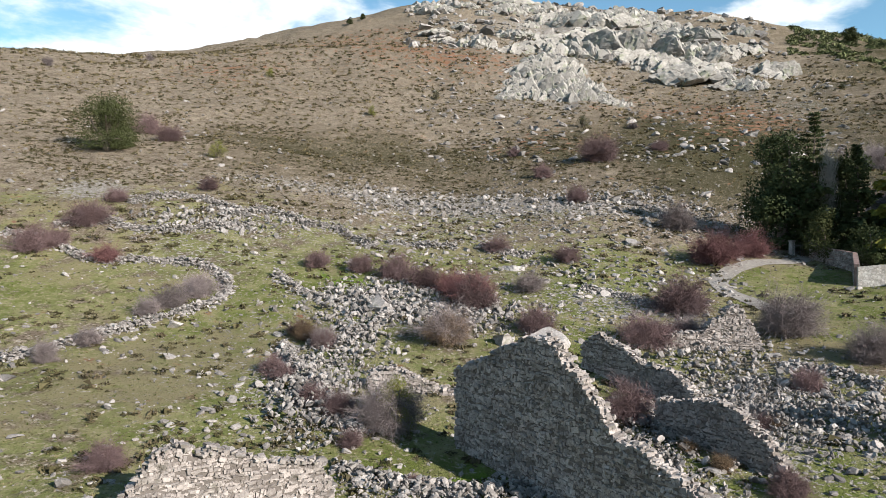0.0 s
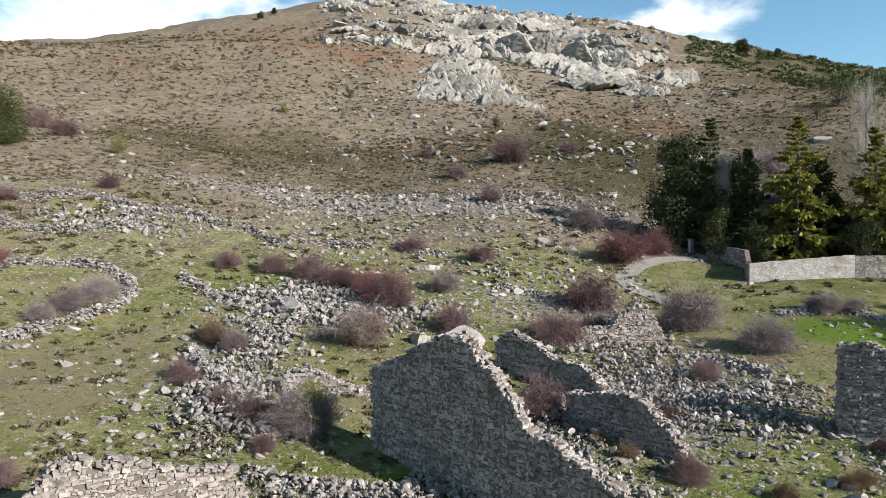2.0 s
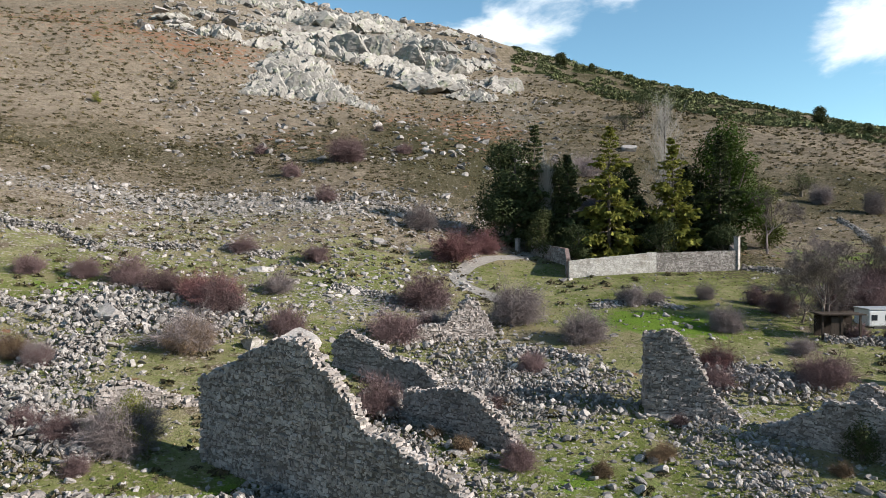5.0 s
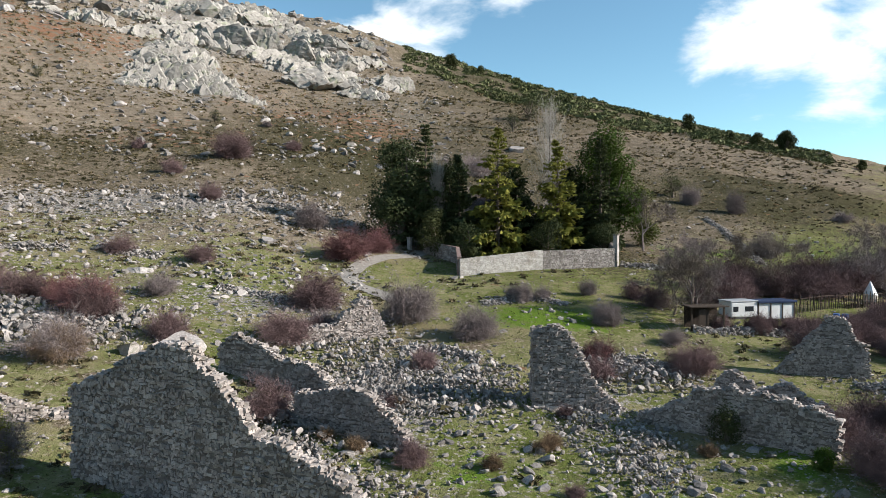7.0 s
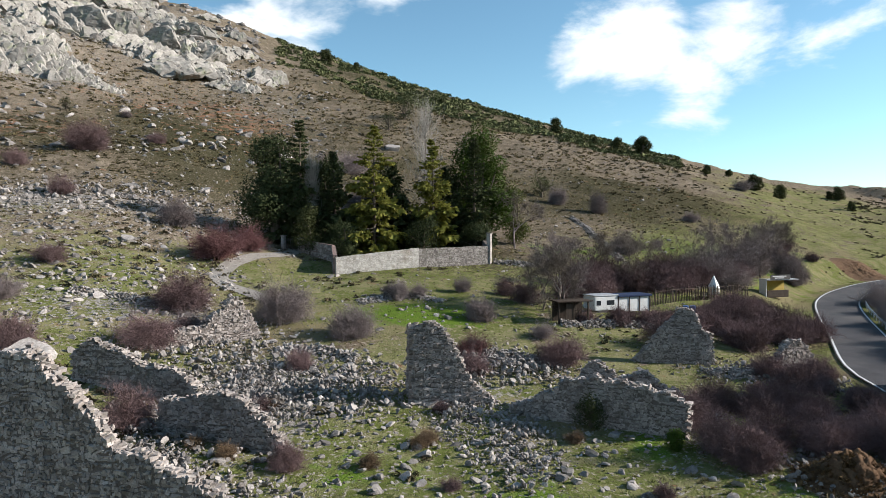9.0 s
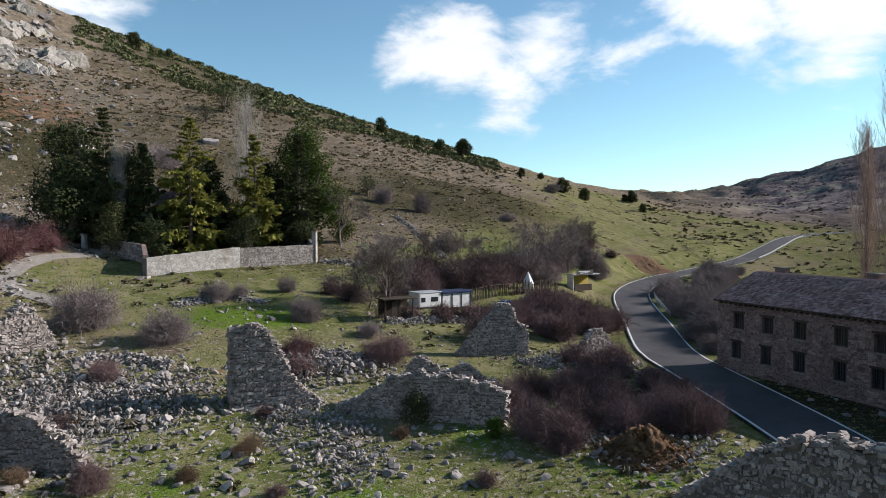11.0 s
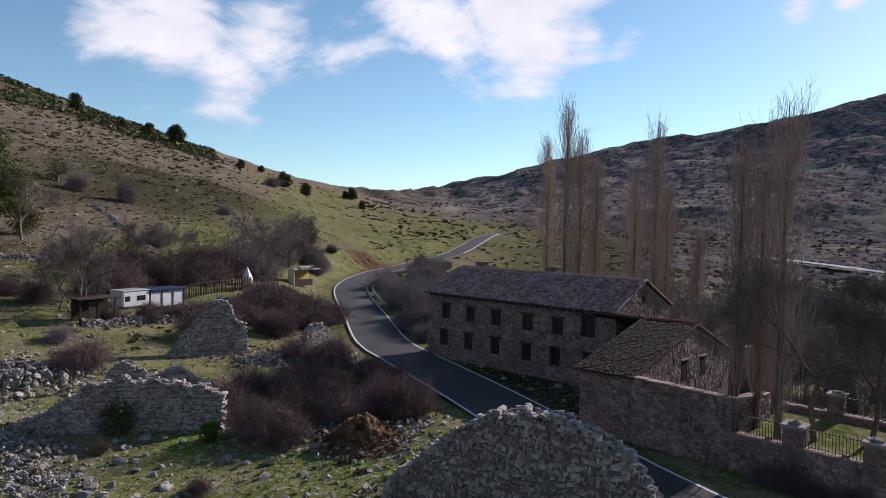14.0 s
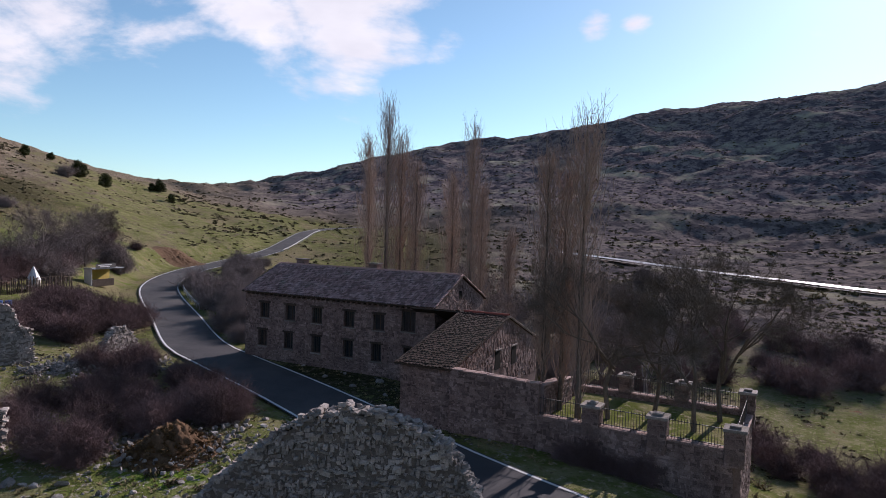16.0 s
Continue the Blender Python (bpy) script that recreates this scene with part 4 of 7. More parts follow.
def annex():
    """The lower outbuilding at the house's end, with its yard wall along the road."""
    a2 = Vector((38.2, -3.3, 0))
    m = Matrix(((ALONG.x, BACK.x, 0, a2.x), (ALONG.y, BACK.y, 0, a2.y), (0, 0, 1, 0), (0, 0, 0, 1)))
    ob = thing("outbuilding", "low stone outbuilding with shade-darkened tiles and red ridge", "outbuilding", m)
    deep, half, front, back, top, base = 14.0, 8.2, 3.75, 3.6, 5.85, -0.7
    long = 3.7
    part("front_wall", box(0.5, long - 0.3, 0, 0.5, base, front), HOUSE, ob)
    v, f = facing_stones(long - 0.4, base, front, [], 21)
    v = v + np.array([0.1, 0, 0])
    st = new("stonework", mesh_np("stonework", v, f, HOUSESTONE))
    st.parent = ob
    tagged(st, kind="stuff")
    # gable wall towards the garden: two openings, drawn as near-black panels on it
    bm = bmesh.new()
    prof = [(0.0, base), (deep, base), (deep, back), (half, top), (0.0, front)]
    a = [bm.verts.new((0.004, y, z)) for y, z in prof]
    c = [bm.verts.new((0.496, y, z)) for y, z in prof]
    bm.faces.new(a), bm.faces.new(c[::-1])
    for i in range(5):
        bm.faces.new((a[i], c[i], c[(i + 1) % 5], a[(i + 1) % 5]))
    bmesh.ops.recalc_face_normals(bm, faces=bm.faces)
    g = part("gable_wall", bm, HOUSE, ob)
    v, f = facing_stones(deep, 1.2, top, [(6.2, 7.0, 2.6, 3.85), (9.0, 9.8, 2.5, 3.7)], 27, top=lambda y: (front + (top - front) * y / half if y < half else top + (back - top) * (y - half) / (deep - half)) - 0.12, course=0.2)
    v = np.stack([-v[:, 1], v[:, 0], v[:, 2]], 1)
    st = new("gable_stonework", mesh_np("gable_stonework", v, f, HOUSESTONE))
    st.parent = ob
    tagged(st, kind="stuff")
    for y0, z0 in ((6.2, 2.6), (9.0, 2.5)):
        w = part("window", box(-0.03, 0.03, y0, y0 + 0.8, z0, z0 + 1.25), DARK, ob, "unglazed opening as a near-black panel, its inner shade painted")
        part("lintel", box(-0.09, 0.02, y0 - 0.1, y0 + 0.9, z0 + 1.254, z0 + 1.34), PIECE, w, "pale lintel")
    part("end_wall", box(long - 0.5, long - 0.1, 0.504, deep - 0.5, base, front), HOUSE, ob)
    part("back_wall", box(0.5, long + 6, deep - 0.5, deep, base, back), HOUSE, ob)
    lo, rise = 0.3, (top - front) / half
    roof_side("roof", ob, (-0.15, -lo, front - lo * rise + 0.1), (long, -lo, front - lo * rise + 0.1), (-0.15, half, top + 0.1), 31, DARKTILE, "tile slope with shade put into its dark colour")
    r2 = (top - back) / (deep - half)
    roof_side("roof", ob, (-0.15, deep + lo, back - lo * r2 + 0.1), (long + 4, deep + lo, back - lo * r2 + 0.1), (-0.15, half, top + 0.1), 32, DARKTILE, "tile slope with shade put into its dark colour")
    for k in range(int(long / 0.42)):
        t = part("ridge_tile", ridge_tile(REDTILE), REDTILE, ob, "new red ridge tile")
        t.location = (k * 0.42 - 0.1, half, top + 0.12)
    return ob


annex()


def stone_wall(name, label, p, q, z0, z1, thick=0.45, material=HOUSESTONE, core=HOUSE, seed=1, course=0.13, long=0.19, cap=None, z2=None, category="wall", kind="", cap_material=None, proud=0.025):
    """A standing wall from p to q (plan), z0 at its foot, z1 (to z2) at its top, faced with rough stones on both sides."""
    p, q = Vector((*p, 0)), Vector((*q, 0))
    x = (q - p).normalized()
    y = Vector((-x.y, x.x, 0))
    n = (q - p).length
    m = Matrix(((x.x, y.x, 0, p.x), (x.y, y.y, 0, p.y), (0, 0, 1, 0), (0, 0, 0, 1)))
    ob = thing(name, label, category, m, kind=kind)
    z2 = z1 if z2 is None else z2
    bm = bmesh.new()
    prof = [(0, z0), (n, z0), (n, z2), (0, z1)]
    a = [bm.verts.new((u, -thick / 2 + 0.02, z)) for u, z in prof]
    c = [bm.verts.new((u, thick / 2 - 0.02, z)) for u, z in prof]
    bm.faces.new(a), bm.faces.new(c[::-1])
    for i in range(4):
        bm.faces.new((a[i], c[i], c[(i + 1) % 4], a[(i + 1) % 4]))
    bmesh.ops.recalc_face_normals(bm, faces=bm.faces)
    part("core", bm, core, ob)
    tops = lambda u: z1 + (z2 - z1) * u / n + 0.06
    pairs = []
    for s in (-1, 1):
        v, f = facing_stones(n, z0, max(z1, z2), [], seed + s, top=tops, course=course, long=long, proud=proud)
        v = v.copy()
        v[:, 1] += s * (thick / 2 - 0.01)
        pairs.append((v, f))
    v, f = join(*pairs)
    st = new("stonework", mesh_np("stonework", v, f, material))
    st.parent = ob
    tagged(st, kind="stuff")
    if cap:
        r = np.random.default_rng(seed)
        u = 0.0
        while u < n - 0.1:
            l = min(r.uniform(0.35, 0.75), n - u)
            h = r.uniform(0.8, 1.25) * cap
            z = z1 + (z2 - z1) * (u + l / 2) / n
            c = part("coping_stone", box(-l / 2 + 0.01, l / 2 - 0.01, -thick / 2 - 0.04, thick / 2 + 0.04, 0, h, bevel=0.02), cap_material or HOUSESTONE, ob)
            c.location = (u + l / 2, r.normal() * 0.015, z)
            u += l
    return ob


A2, B2 = (38.2, -3.3), (35.6, -7.9)
stone_wall("yard_wall", "high rubble-stone yard wall along the road verge", B2, A2, -0.9, 3.55, 0.5, z2=3.8, seed=41, cap=0.07)
stone_wall("yard_wall", "high rubble-stone yard wall behind the verge", B2, (B2[0] + BACK.x * 5, B2[1] + BACK.y * 5), -0.9, 3.5, 0.5, seed=44, z2=3.0, cap=0.08)


# ---- raised garden terrace with its railings ----
def pillar(x, y, z0, z1, w=0.85):
    ob = thing("gate_pillar", "square stone pillar with a projecting flat cap", "pillar", pose(x, y, 0, 0, 0, math.degrees(math.atan2(ALONG.y, ALONG.x))), group="terrace pillars")
    h = w / 2
    part("shaft", box(-h, h, -h, h, z0, z1 - 0.22), HOUSE, ob)
    pairs = []
    for k in range(4):
        v, f = facing_stones(w, z0, z1 - 0.22, [], 60 + k, course=0.2, long=0.34)
        v = v - np.array([h, h, 0])
        a = k * math.pi / 2
        v = np.stack([v[:, 0] * math.cos(a) - v[:, 1] * math.sin(a), v[:, 0] * math.sin(a) + v[:, 1] * math.cos(a), v[:, 2]], 1)
        pairs.append((v, f))
    v, f = join(*pairs)
    st = part("stonework", mesh_np("stonework", v, f, HOUSESTONE), HOUSESTONE, ob)
    tagged(st, kind="stuff")
    part("cap", box(-h - 0.1, h + 0.1, -h - 0.1, h + 0.1, z1 - 0.218, z1 - 0.06, bevel=0.03), PIECE, ob, "flat stone cap")
    part("finial", box(-h * 0.6, h * 0.6, -h * 0.6, h * 0.6, z1 - 0.058, z1 + 0.06, bevel=0.05), PIECE, ob)
    return ob


def railing(p, q, z):
    """Iron railings of pointed uprights between two rails."""
    p, q = Vector((*p, 0)), Vector((*q, 0))
    x = (q - p).normalized()
    n = (q - p).length
    m = Matrix(((x.x, -x.y, 0, p.x), (x.y, x.x, 0, p.y), (0, 0, 1, z), (0, 0, 0, 1)))
    ob = thing("railing", "dark iron railing of thin pointed uprights on the wall", "railing", m, group="terrace railings")
    for zz in (0.12, 0.92):
        part("rail", box(0, n, -0.02, 0.02, zz, zz + 0.035), IRON, ob)
    bar = None
    for k in range(int(n / 0.14)):
        if bar is None:
            bm = box(-0.011, 0.011, -0.011, 0.011, 0, 1.02)
            top = [bm.verts.new(c) for c in ((-0.011, -0.011, 1.02), (0.011, -0.011, 1.02), (0.011, 0.011, 1.02), (-0.011, 0.011, 1.02), (0, 0, 1.13))]
            for i in range(4):
                bm.faces.new((top[i], top[(i + 1) % 4], top[4]))
            u = part("upright", bm, IRON, ob)
            bar = u.data
        else:
            u = part("upright", bar, IRON, ob)
        u.location = (0.07 + k * 0.14, 0, 0)
    return ob


P3 = Vector((29.9, -15.9, 0))
FRONT = [P3 + (Vector((*B2, 0)) - P3) * k for k in (0.0, 0.36, 0.70)]
OFF = BACK * 7.6
REAR = [f + OFF for f in FRONT]
stone_wall("terrace_wall", "rubble retaining wall of the railed garden terrace", (P3.x, P3.y), B2, -1.6, 1.85, 0.55, seed=51, cap=0.1)
stone_wall("terrace_wall", "rubble end wall of the railed garden terrace", (P3.x, P3.y), (REAR[0].x, REAR[0].y), -2.6, 1.8, 0.55, seed=53, cap=0.1)
stone_wall("terrace_wall", "low rubble back wall of the railed garden terrace", (REAR[0].x, REAR[0].y), (B2[0] + OFF.x, B2[1] + OFF.y), -2.2, 1.95, 0.5, seed=55, cap=0.1)
for f in FRONT:
    pillar(f.x, f.y, 1.2, 3.05)
for f in REAR:
    pillar(f.x, f.y, 1.2, 3.2, 0.75)
for a, b in zip(FRONT, FRONT[1:] + [Vector((*B2, 0))]):
    railing((a.x, a.y), (b.x, b.y), 1.9)
for a, b in zip(REAR, REAR[1:] + [Vector((B2[0] + OFF.x, B2[1] + OFF.y, 0))]):
    railing((a.x, a.y), (b.x, b.y), 2.0)
railing((FRONT[0].x, FRONT[0].y), (REAR[0].x, REAR[0].y), 1.9)
lawn = part("terrace_lawn", box(0.2, (Vector((*B2, 0)) - P3).length, 0.2, 7.4, 0.8, 1.72), GROUND, None)
ax = (Vector((*B2, 0)) - P3).normalized()
lawn.matrix_world = Matrix(((ax.x, BACK.x, 0, P3.x), (ax.y, BACK.y, 0, P3.y), (0, 0, 1, 0), (0, 0, 0, 1)))
layer = lawn.data.color_attributes.new("cover", "FLOAT_COLOR", "POINT")
layer.data.foreach_set("color", np.tile((0.85, 0.05, 0.0, 0.1), len(lawn.data.vertices)).astype(np.float32))
tagged(lawn, "bright grass lawn filling the raised terrace", "lawn", kind="structure")

# ---- walled garden on the slope ----
# pale lime and grey rubble also paint the wall's sunlit half and tree shade
stone_wall("garden_wall", "lime-washed stone garden wall below the conifers, sunlight in its pale tone", (41.5, 67.5), (52.0, 65.26), 6.0, 8.7, 0.6, material=PLASTER, core=PLASTER, z2=9.6, seed=71, course=0.11, long=0.15, proud=0.016)
stone_wall("garden_wall", "bare rubble garden wall below the conifers, tree shade in its grey", (52.0, 65.26), (62.1, 63.1), 6.0, 9.5, 0.6, material=STONE, core=MORTAR, z2=9.7, seed=72, course=0.12, long=0.17)
stone_wall("garden_wall", "low rubble garden wall beside the gate", (44.6, 72.9), (43.5, 78.8), 7.4, 10.0, 0.5, material=STONE, z2=10.6, seed=73)
stone_wall("garden_wall", "rubble garden wall joining the limed wall", (41.5, 67.5), (44.6, 72.9), 6.3, 9.0, 0.5, material=STONE, z2=9.9, seed=75)
stone_wall("garden_wall", "garden end wall running up the slope", (62.1, 63.1), (74, 78), 6.5, 9.9, 0.6, material=STONE, core=MORTAR, z2=12, seed=77)


def slim_pillar(x, y, z0, z1, w, label):
    ob = thing("gate_pillar", label, "pillar", pose(x, y, 0, 0, 0, 20))
    part("shaft", box(-w / 2, w / 2, -w / 2, w / 2, z0, z1, bevel=0.03), STONE, ob)
    part("cap", box(-w / 2 - 0.07, w / 2 + 0.07, -w / 2 - 0.07, w / 2 + 0.07, z1 + 0.004, z1 + 0.14, bevel=0.03), PIECE, ob)


slim_pillar(41.9, 80.9, 8.0, 11.1, 0.5, "pale stone gate pillar with a flat cap")
slim_pillar(43.5, 79.2, 8.0, 11.2, 0.6, "pale stone gate pillar with a flat cap")
slim_pillar(62.2, 63.0, 6.0, 11.3, 0.55, "tall slim stone pillar ending the garden wall")
gate = thing("gate", "dark iron double gate between stone pillars", "gate", pose(42.0, 80.7, 9.0, 0, 0, -47))
for k in range(9):
    part("bar", box(k * 0.25, k * 0.25 + 0.04, -0.02, 0.02, 0.0, 1.9), IRON, gate)
for z in (0.2, 1.6):
    part("rail", box(0, 2.1, -0.018, 0.018, z, z + 0.05), IRON, gate)


def garden_house():
    ob = thing("house", "pink-washed house half hidden behind dark conifers", "house", pose(54, 85, 0, 0, 0, -28))
    pink = make("pink_render", [(0.50, 0.40, 0.36), (0.60, 0.50, 0.45)], 0.8, 0.9, 0.2, 6)
    holes = [(1.0, 2.0, 11.5, 13), (4.0, 5.0, 11.5, 13), (7.0, 8.0, 11.5, 13), (1.0, 2.0, 14.3, 15.6), (4.0, 5.0, 14.3, 15.6), (7.0, 8.0, 14.3, 15.6)]
    pierced("front_wall", 9.5, 9.0, 15.9, holes, 0.4, pink, ob, Matrix())
    for h in holes:
        w = part("window", box(h[0], h[1], 0.2, 0.24, h[2], h[3]), GLASS, ob, "dark window pane")
        part("sill", box(h[0] - 0.1, h[1] + 0.1, -0.06, 0.2, h[2] - 0.09, h[2] - 0.004), WHITE, w)
    part("body", box(0, 9.5, 0.404, 8, 9.0, 15.9), pink, ob)
    bm = bmesh.new()
    prof = [(-0.4, 15.904), (8.4, 15.904), (4, 17.2)]
    a, c = [[bm.verts.new((x, y, z)) for y, z in prof] for x in (-0.3, 9.8)]
    bm.faces.new(a), bm.faces.new(c[::-1])
    for i in range(3):
        bm.faces.new((a[i], c[i], c[(i + 1) % 3], a[(i + 1) % 3]))
    bmesh.ops.recalc_face_normals(bm, faces=bm.faces)
    part("roof", bm, DARKTILE, ob, "brown tiled roof")


garden_house()

# ---- smallholding by the road: caravan, fence, shed, sign ----
def caravan():
    yaw = math.degrees(math.atan2(39.8 - 42.2, 63.6 - 56.8))
    ob = thing("caravan", "white caravan with a dark blue tarpaulin lean-to", "caravan", pose(56.8, 42.2, 3.0, 0, 0, yaw))
    part("body", box(0, 2.9, 0, 2.1, 0.45, 1.95, bevel=0.14), WHITE, ob, "white caravan body")
    for x in (0.25, 1.5):
        w = part("window", box(x, x + 0.95 if x > 1 else x + 0.55, -0.012, 0.04, 1.0, 1.5, bevel=0.01), GLASS, ob, "dark caravan window")
    part("roof", box(-0.05, 2.95, -0.06, 2.16, 1.952, 2.05, bevel=0.03), STEEL, ob, "grey caravan roof")
    lean = part("lean_to", box(2.95, 7.0, 0.05, 2.0, 0.2, 1.75, bevel=0.02), WHITE, ob, "white sheeted lean-to")
    for x in (2.95, 4.3, 5.6, 6.9):
        part("post", box(x, x + 0.09, -0.02, 0.05, 0.2, 1.78), WOOD, lean)
    part("tarpaulin", box(2.9, 7.15, -0.15, 2.2, 1.76, 1.98, bevel=0.06), BLUETARP, ob, "dark blue tarpaulin roof")
    for x in (0.8, 1.4):
        bm = bmesh.new()
        bmesh.ops.create_cone(bm, cap_ends=True, segments=20, radius1=0.3, radius2=0.3, depth=0.18)
        w = part("wheel", bm, IRON, ob, "black wheel")
        w.matrix_basis = pose(x, 0.15, 0.3, 90)


caravan()


def picket_fence(p, q, step, high, label):
    p, q = Vector((*p, 0)), Vector((*q, 0))
    x, n = (q - p).normalized(), (q - p).length
    ob = thing("fence", label, "fence", Matrix.Translation((p.x, p.y, 0)))
    r = random.Random(4)
    for k in range(int(n / step)):
        c = p + x * k * step
        h = high * r.uniform(0.75, 1.2)
        post = part("stake", box(-0.035, 0.035, -0.035, 0.035, -0.2, h), WOOD, ob)
        post.matrix_basis = pose(c.x - p.x, c.y - p.y, ground(c.x, c.y), r.uniform(-4, 4), r.uniform(-5, 5), r.uniform(0, 90))
    bm = bmesh.new()
    for k in range(int(n / 2)):
        for zz in (0.5, 0.95):
            a, b = p + x * k * 2, p + x * min(n, k * 2 + 2)
            va, vb = Vector((a.x - p.x, a.y - p.y, ground(a.x, a.y) + zz * high)), Vector((b.x - p.x, b.y - p.y, ground(b.x, b.y) + zz * high))
            vs = [bm.verts.new(w + Vector(o)) for w in (va, vb) for o in ((0, 0, -0.03), (0.03, 0, 0.03), (-0.03, 0, 0.03))]
            for i in range(3):
                bm.faces.new((vs[i], vs[(i + 1) % 3], vs[3 + (i + 1) % 3], vs[3 + i]))
    part("rail", bm, WOOD, ob)
    return ob


picket_fence((64.5, 41.8), (84.6, 39.0), 0.28, 1.5, "weathered stake fence of uneven wooden posts")
shed = thing("shed", "dark open wooden shed under a bare tree", "shed", pose(49.2, 40.6, ground(49.2, 40.6) - 0.1, 0, 0, -25))
for x in (0, 1.5, 3.0):
    part("post", box(x, x + 0.14, 0, 0.14, 0, 2.2), WOOD, shed)
part("back_boarding", box(0, 3.1, 1.4, 1.48, 0, 2.2), WOOD, shed)
part("door", box(0.75, 1.5, 0.03, 0.09, 0, 2.0), WOOD, shed)
part("roof", box(-0.2, 3.4, -0.3, 1.7, 2.204, 2.3), WOOD, shed)


def barrel(x, y):
    bm = bmesh.new()
    for z0, r0, r1, d in ((0.45, 0.29, 0.29, 0.9),):
        bmesh.ops.create_cone(bm, cap_ends=True, segments=24, radius1=r0, radius2=r1, depth=d, matrix=Matrix.Translation((0, 0, z0)))
    for z in (0.1, 0.45, 0.8):
        bmesh.ops.create_cone(bm, cap_ends=True, segments=24, radius1=0.31, radius2=0.31, depth=0.04, matrix=Matrix.Translation((0, 0, z)))
    me = bpy.data.meshes.new("barrel")
    bm.to_mesh(me), bm.free()
    me.materials.append(BLUE)
    ob = tagged(new("barrel", me), "blue ribbed plastic barrel beside the stake fence", "barrel")
    ob.location = (x, y, ground(x, y))


barrel(66.6, 37.6), barrel(67.4, 37.2)
kiosk = thing("roadside_stall", "small white and yellow roadside stall with a signboard", "stall", pose(93, 40.6, ground(93, 40.6) - 0.1, 0, 0, -22))
part("back_panel", box(0, 4.2, 1.2, 1.3, 0, 2.4), YELLOW, kiosk, "yellow panel")
part("side_panel", box(-0.06, 0.02, 0, 1.3, 0, 2.6), WHITE, kiosk, "white end panel")
part("roof", box(-0.1, 5.2, -0.4, 1.5, 2.404, 2.5), STEEL, kiosk, "pale sheet roof")
part("counter", box(0.4, 4.0, 0.2, 0.7, 0, 0.95), WOOD, kiosk)
sign = part("signboard", box(0.2, 3.6, -0.46, -0.40, 2.52, 3.15), IRON, kiosk, "dark signboard")
for k, (a, b, z) in enumerate(((0.5, 2.9, 2.88), (0.9, 2.5, 2.66))):
    part("lettering_bar", box(a, b, -0.48, -0.464, z, z + 0.12), WHITE, sign, "pale unreadable line of lettering")
bell = thing("garden_tent", "small pale conical garden shelter behind the fence", "tent", pose(79.6, 41.2, ground(79.6, 41.2)))
bm = bmesh.new()
bmesh.ops.create_cone(bm, cap_ends=True, segments=10, radius1=0.75, radius2=0.05, depth=1.5, matrix=Matrix.Translation((0, 0, 1.5)))
part("canopy", bm, WHITE, bell)
bm = bmesh.new()
bmesh.ops.create_cone(bm, cap_ends=True, segments=10, radius1=0.7, radius2=0.72, depth=0.75, matrix=Matrix.Translation((0, 0, 0.37)))
part("skirt", bm, PLASTER, bell)


def guardrail(points, label):
    line = smooth_line([(x, y, ground(x, y)) for x, y in points], 2.0)
    ob = thing("guardrail", label, "guardrail")
    p = np.array(line)
    d = np.gradient(p[:, :2], axis=0)
    d /= np.linalg.norm(d, axis=1, keepdims=True)
    side = np.stack([-d[:, 1], d[:, 0]], 1)
    prof = [(0.0, 0.45), (0.06, 0.50), (0.06, 0.55), (0.0, 0.60), (0.06, 0.65), (0.06, 0.70), (0.0, 0.75), (-0.02, 0.75), (-0.02, 0.45)]
    n, k = len(p), len(prof)
    v = np.concatenate([np.column_stack([p[:, :2] + side * o, p[:, 2] + z]) for o, z in prof])
    f = np.array([(a * n + i, a * n + i + 1, ((a + 1) % k) * n + i + 1, ((a + 1) % k) * n + i) for a in range(k) for i in range(n - 1)])
    rail = new("beam", mesh_np("beam", v, f, STEEL))
    rail.parent = ob
    for i in range(0, n, 1):
        q = part("post", box(p[i, 0] - 0.05, p[i, 0] + 0.05, p[i, 1] - 0.05, p[i, 1] + 0.05, p[i, 2] - 0.3, p[i, 2] + 0.7), STEEL, ob)
    return ob


def beside_road(k0, k1, off):
    p = np.array(ROAD_FINE)[k0:k1]
    d = np.gradient(p[:, :2], axis=0)
    d /= np.linalg.norm(d, axis=1, keepdims=True)
    return [(a - o[1] * off, b + o[0] * off) for (a, b, _), o in zip(p[::2], d[::2])]


R_IDX = [min(range(len(ROAD_FINE)), key=lambda i: (ROAD_FINE[i][0] - x) ** 2 + (ROAD_FINE[i][1] - y) ** 2) for x, y in ((84, 27), (112, 38), (178, 32.5), (245, 30.5))]
guardrail(beside_road(R_IDX[0], R_IDX[1], -3.3), "galvanised crash barrier on the outside of the bend")
guardrail(beside_road(R_IDX[2], R_IDX[3], -3.3), "pale crash barrier on the outer edge of the far bend")
stone_wall("parapet_wall", "low pale stone parapet between road and house", (60.6, 12.6), (67.0, 12.2), -0.2, 1.05, 0.35, material=PLASTER, core=PLASTER, seed=91)
# the wet road across the valley floor, on a low bank
FAR_ROAD = smooth_line([(238, -52, 0), (216.8, -66.1, 0), (196, -79, 0), (174.9, -90.5, 0), (158, -100, 0), (141.1, -107.6, 0), (120, -119, 0), (95, -134, 0)], 6.0)
far_level = np.convolve(np.pad([ground(x, y) for x, y, _ in FAR_ROAD], 6, mode="edge"), np.ones(13) / 13, "valid") + 0.8
FAR_ROAD = [(x, y, float(z)) for (x, y, _), z in zip(FAR_ROAD, far_level)]
ribbon("valley_road", FAR_ROAD, -2.6, 2.6, 0.0, WET, "wet pale road glinting across the valley floor")
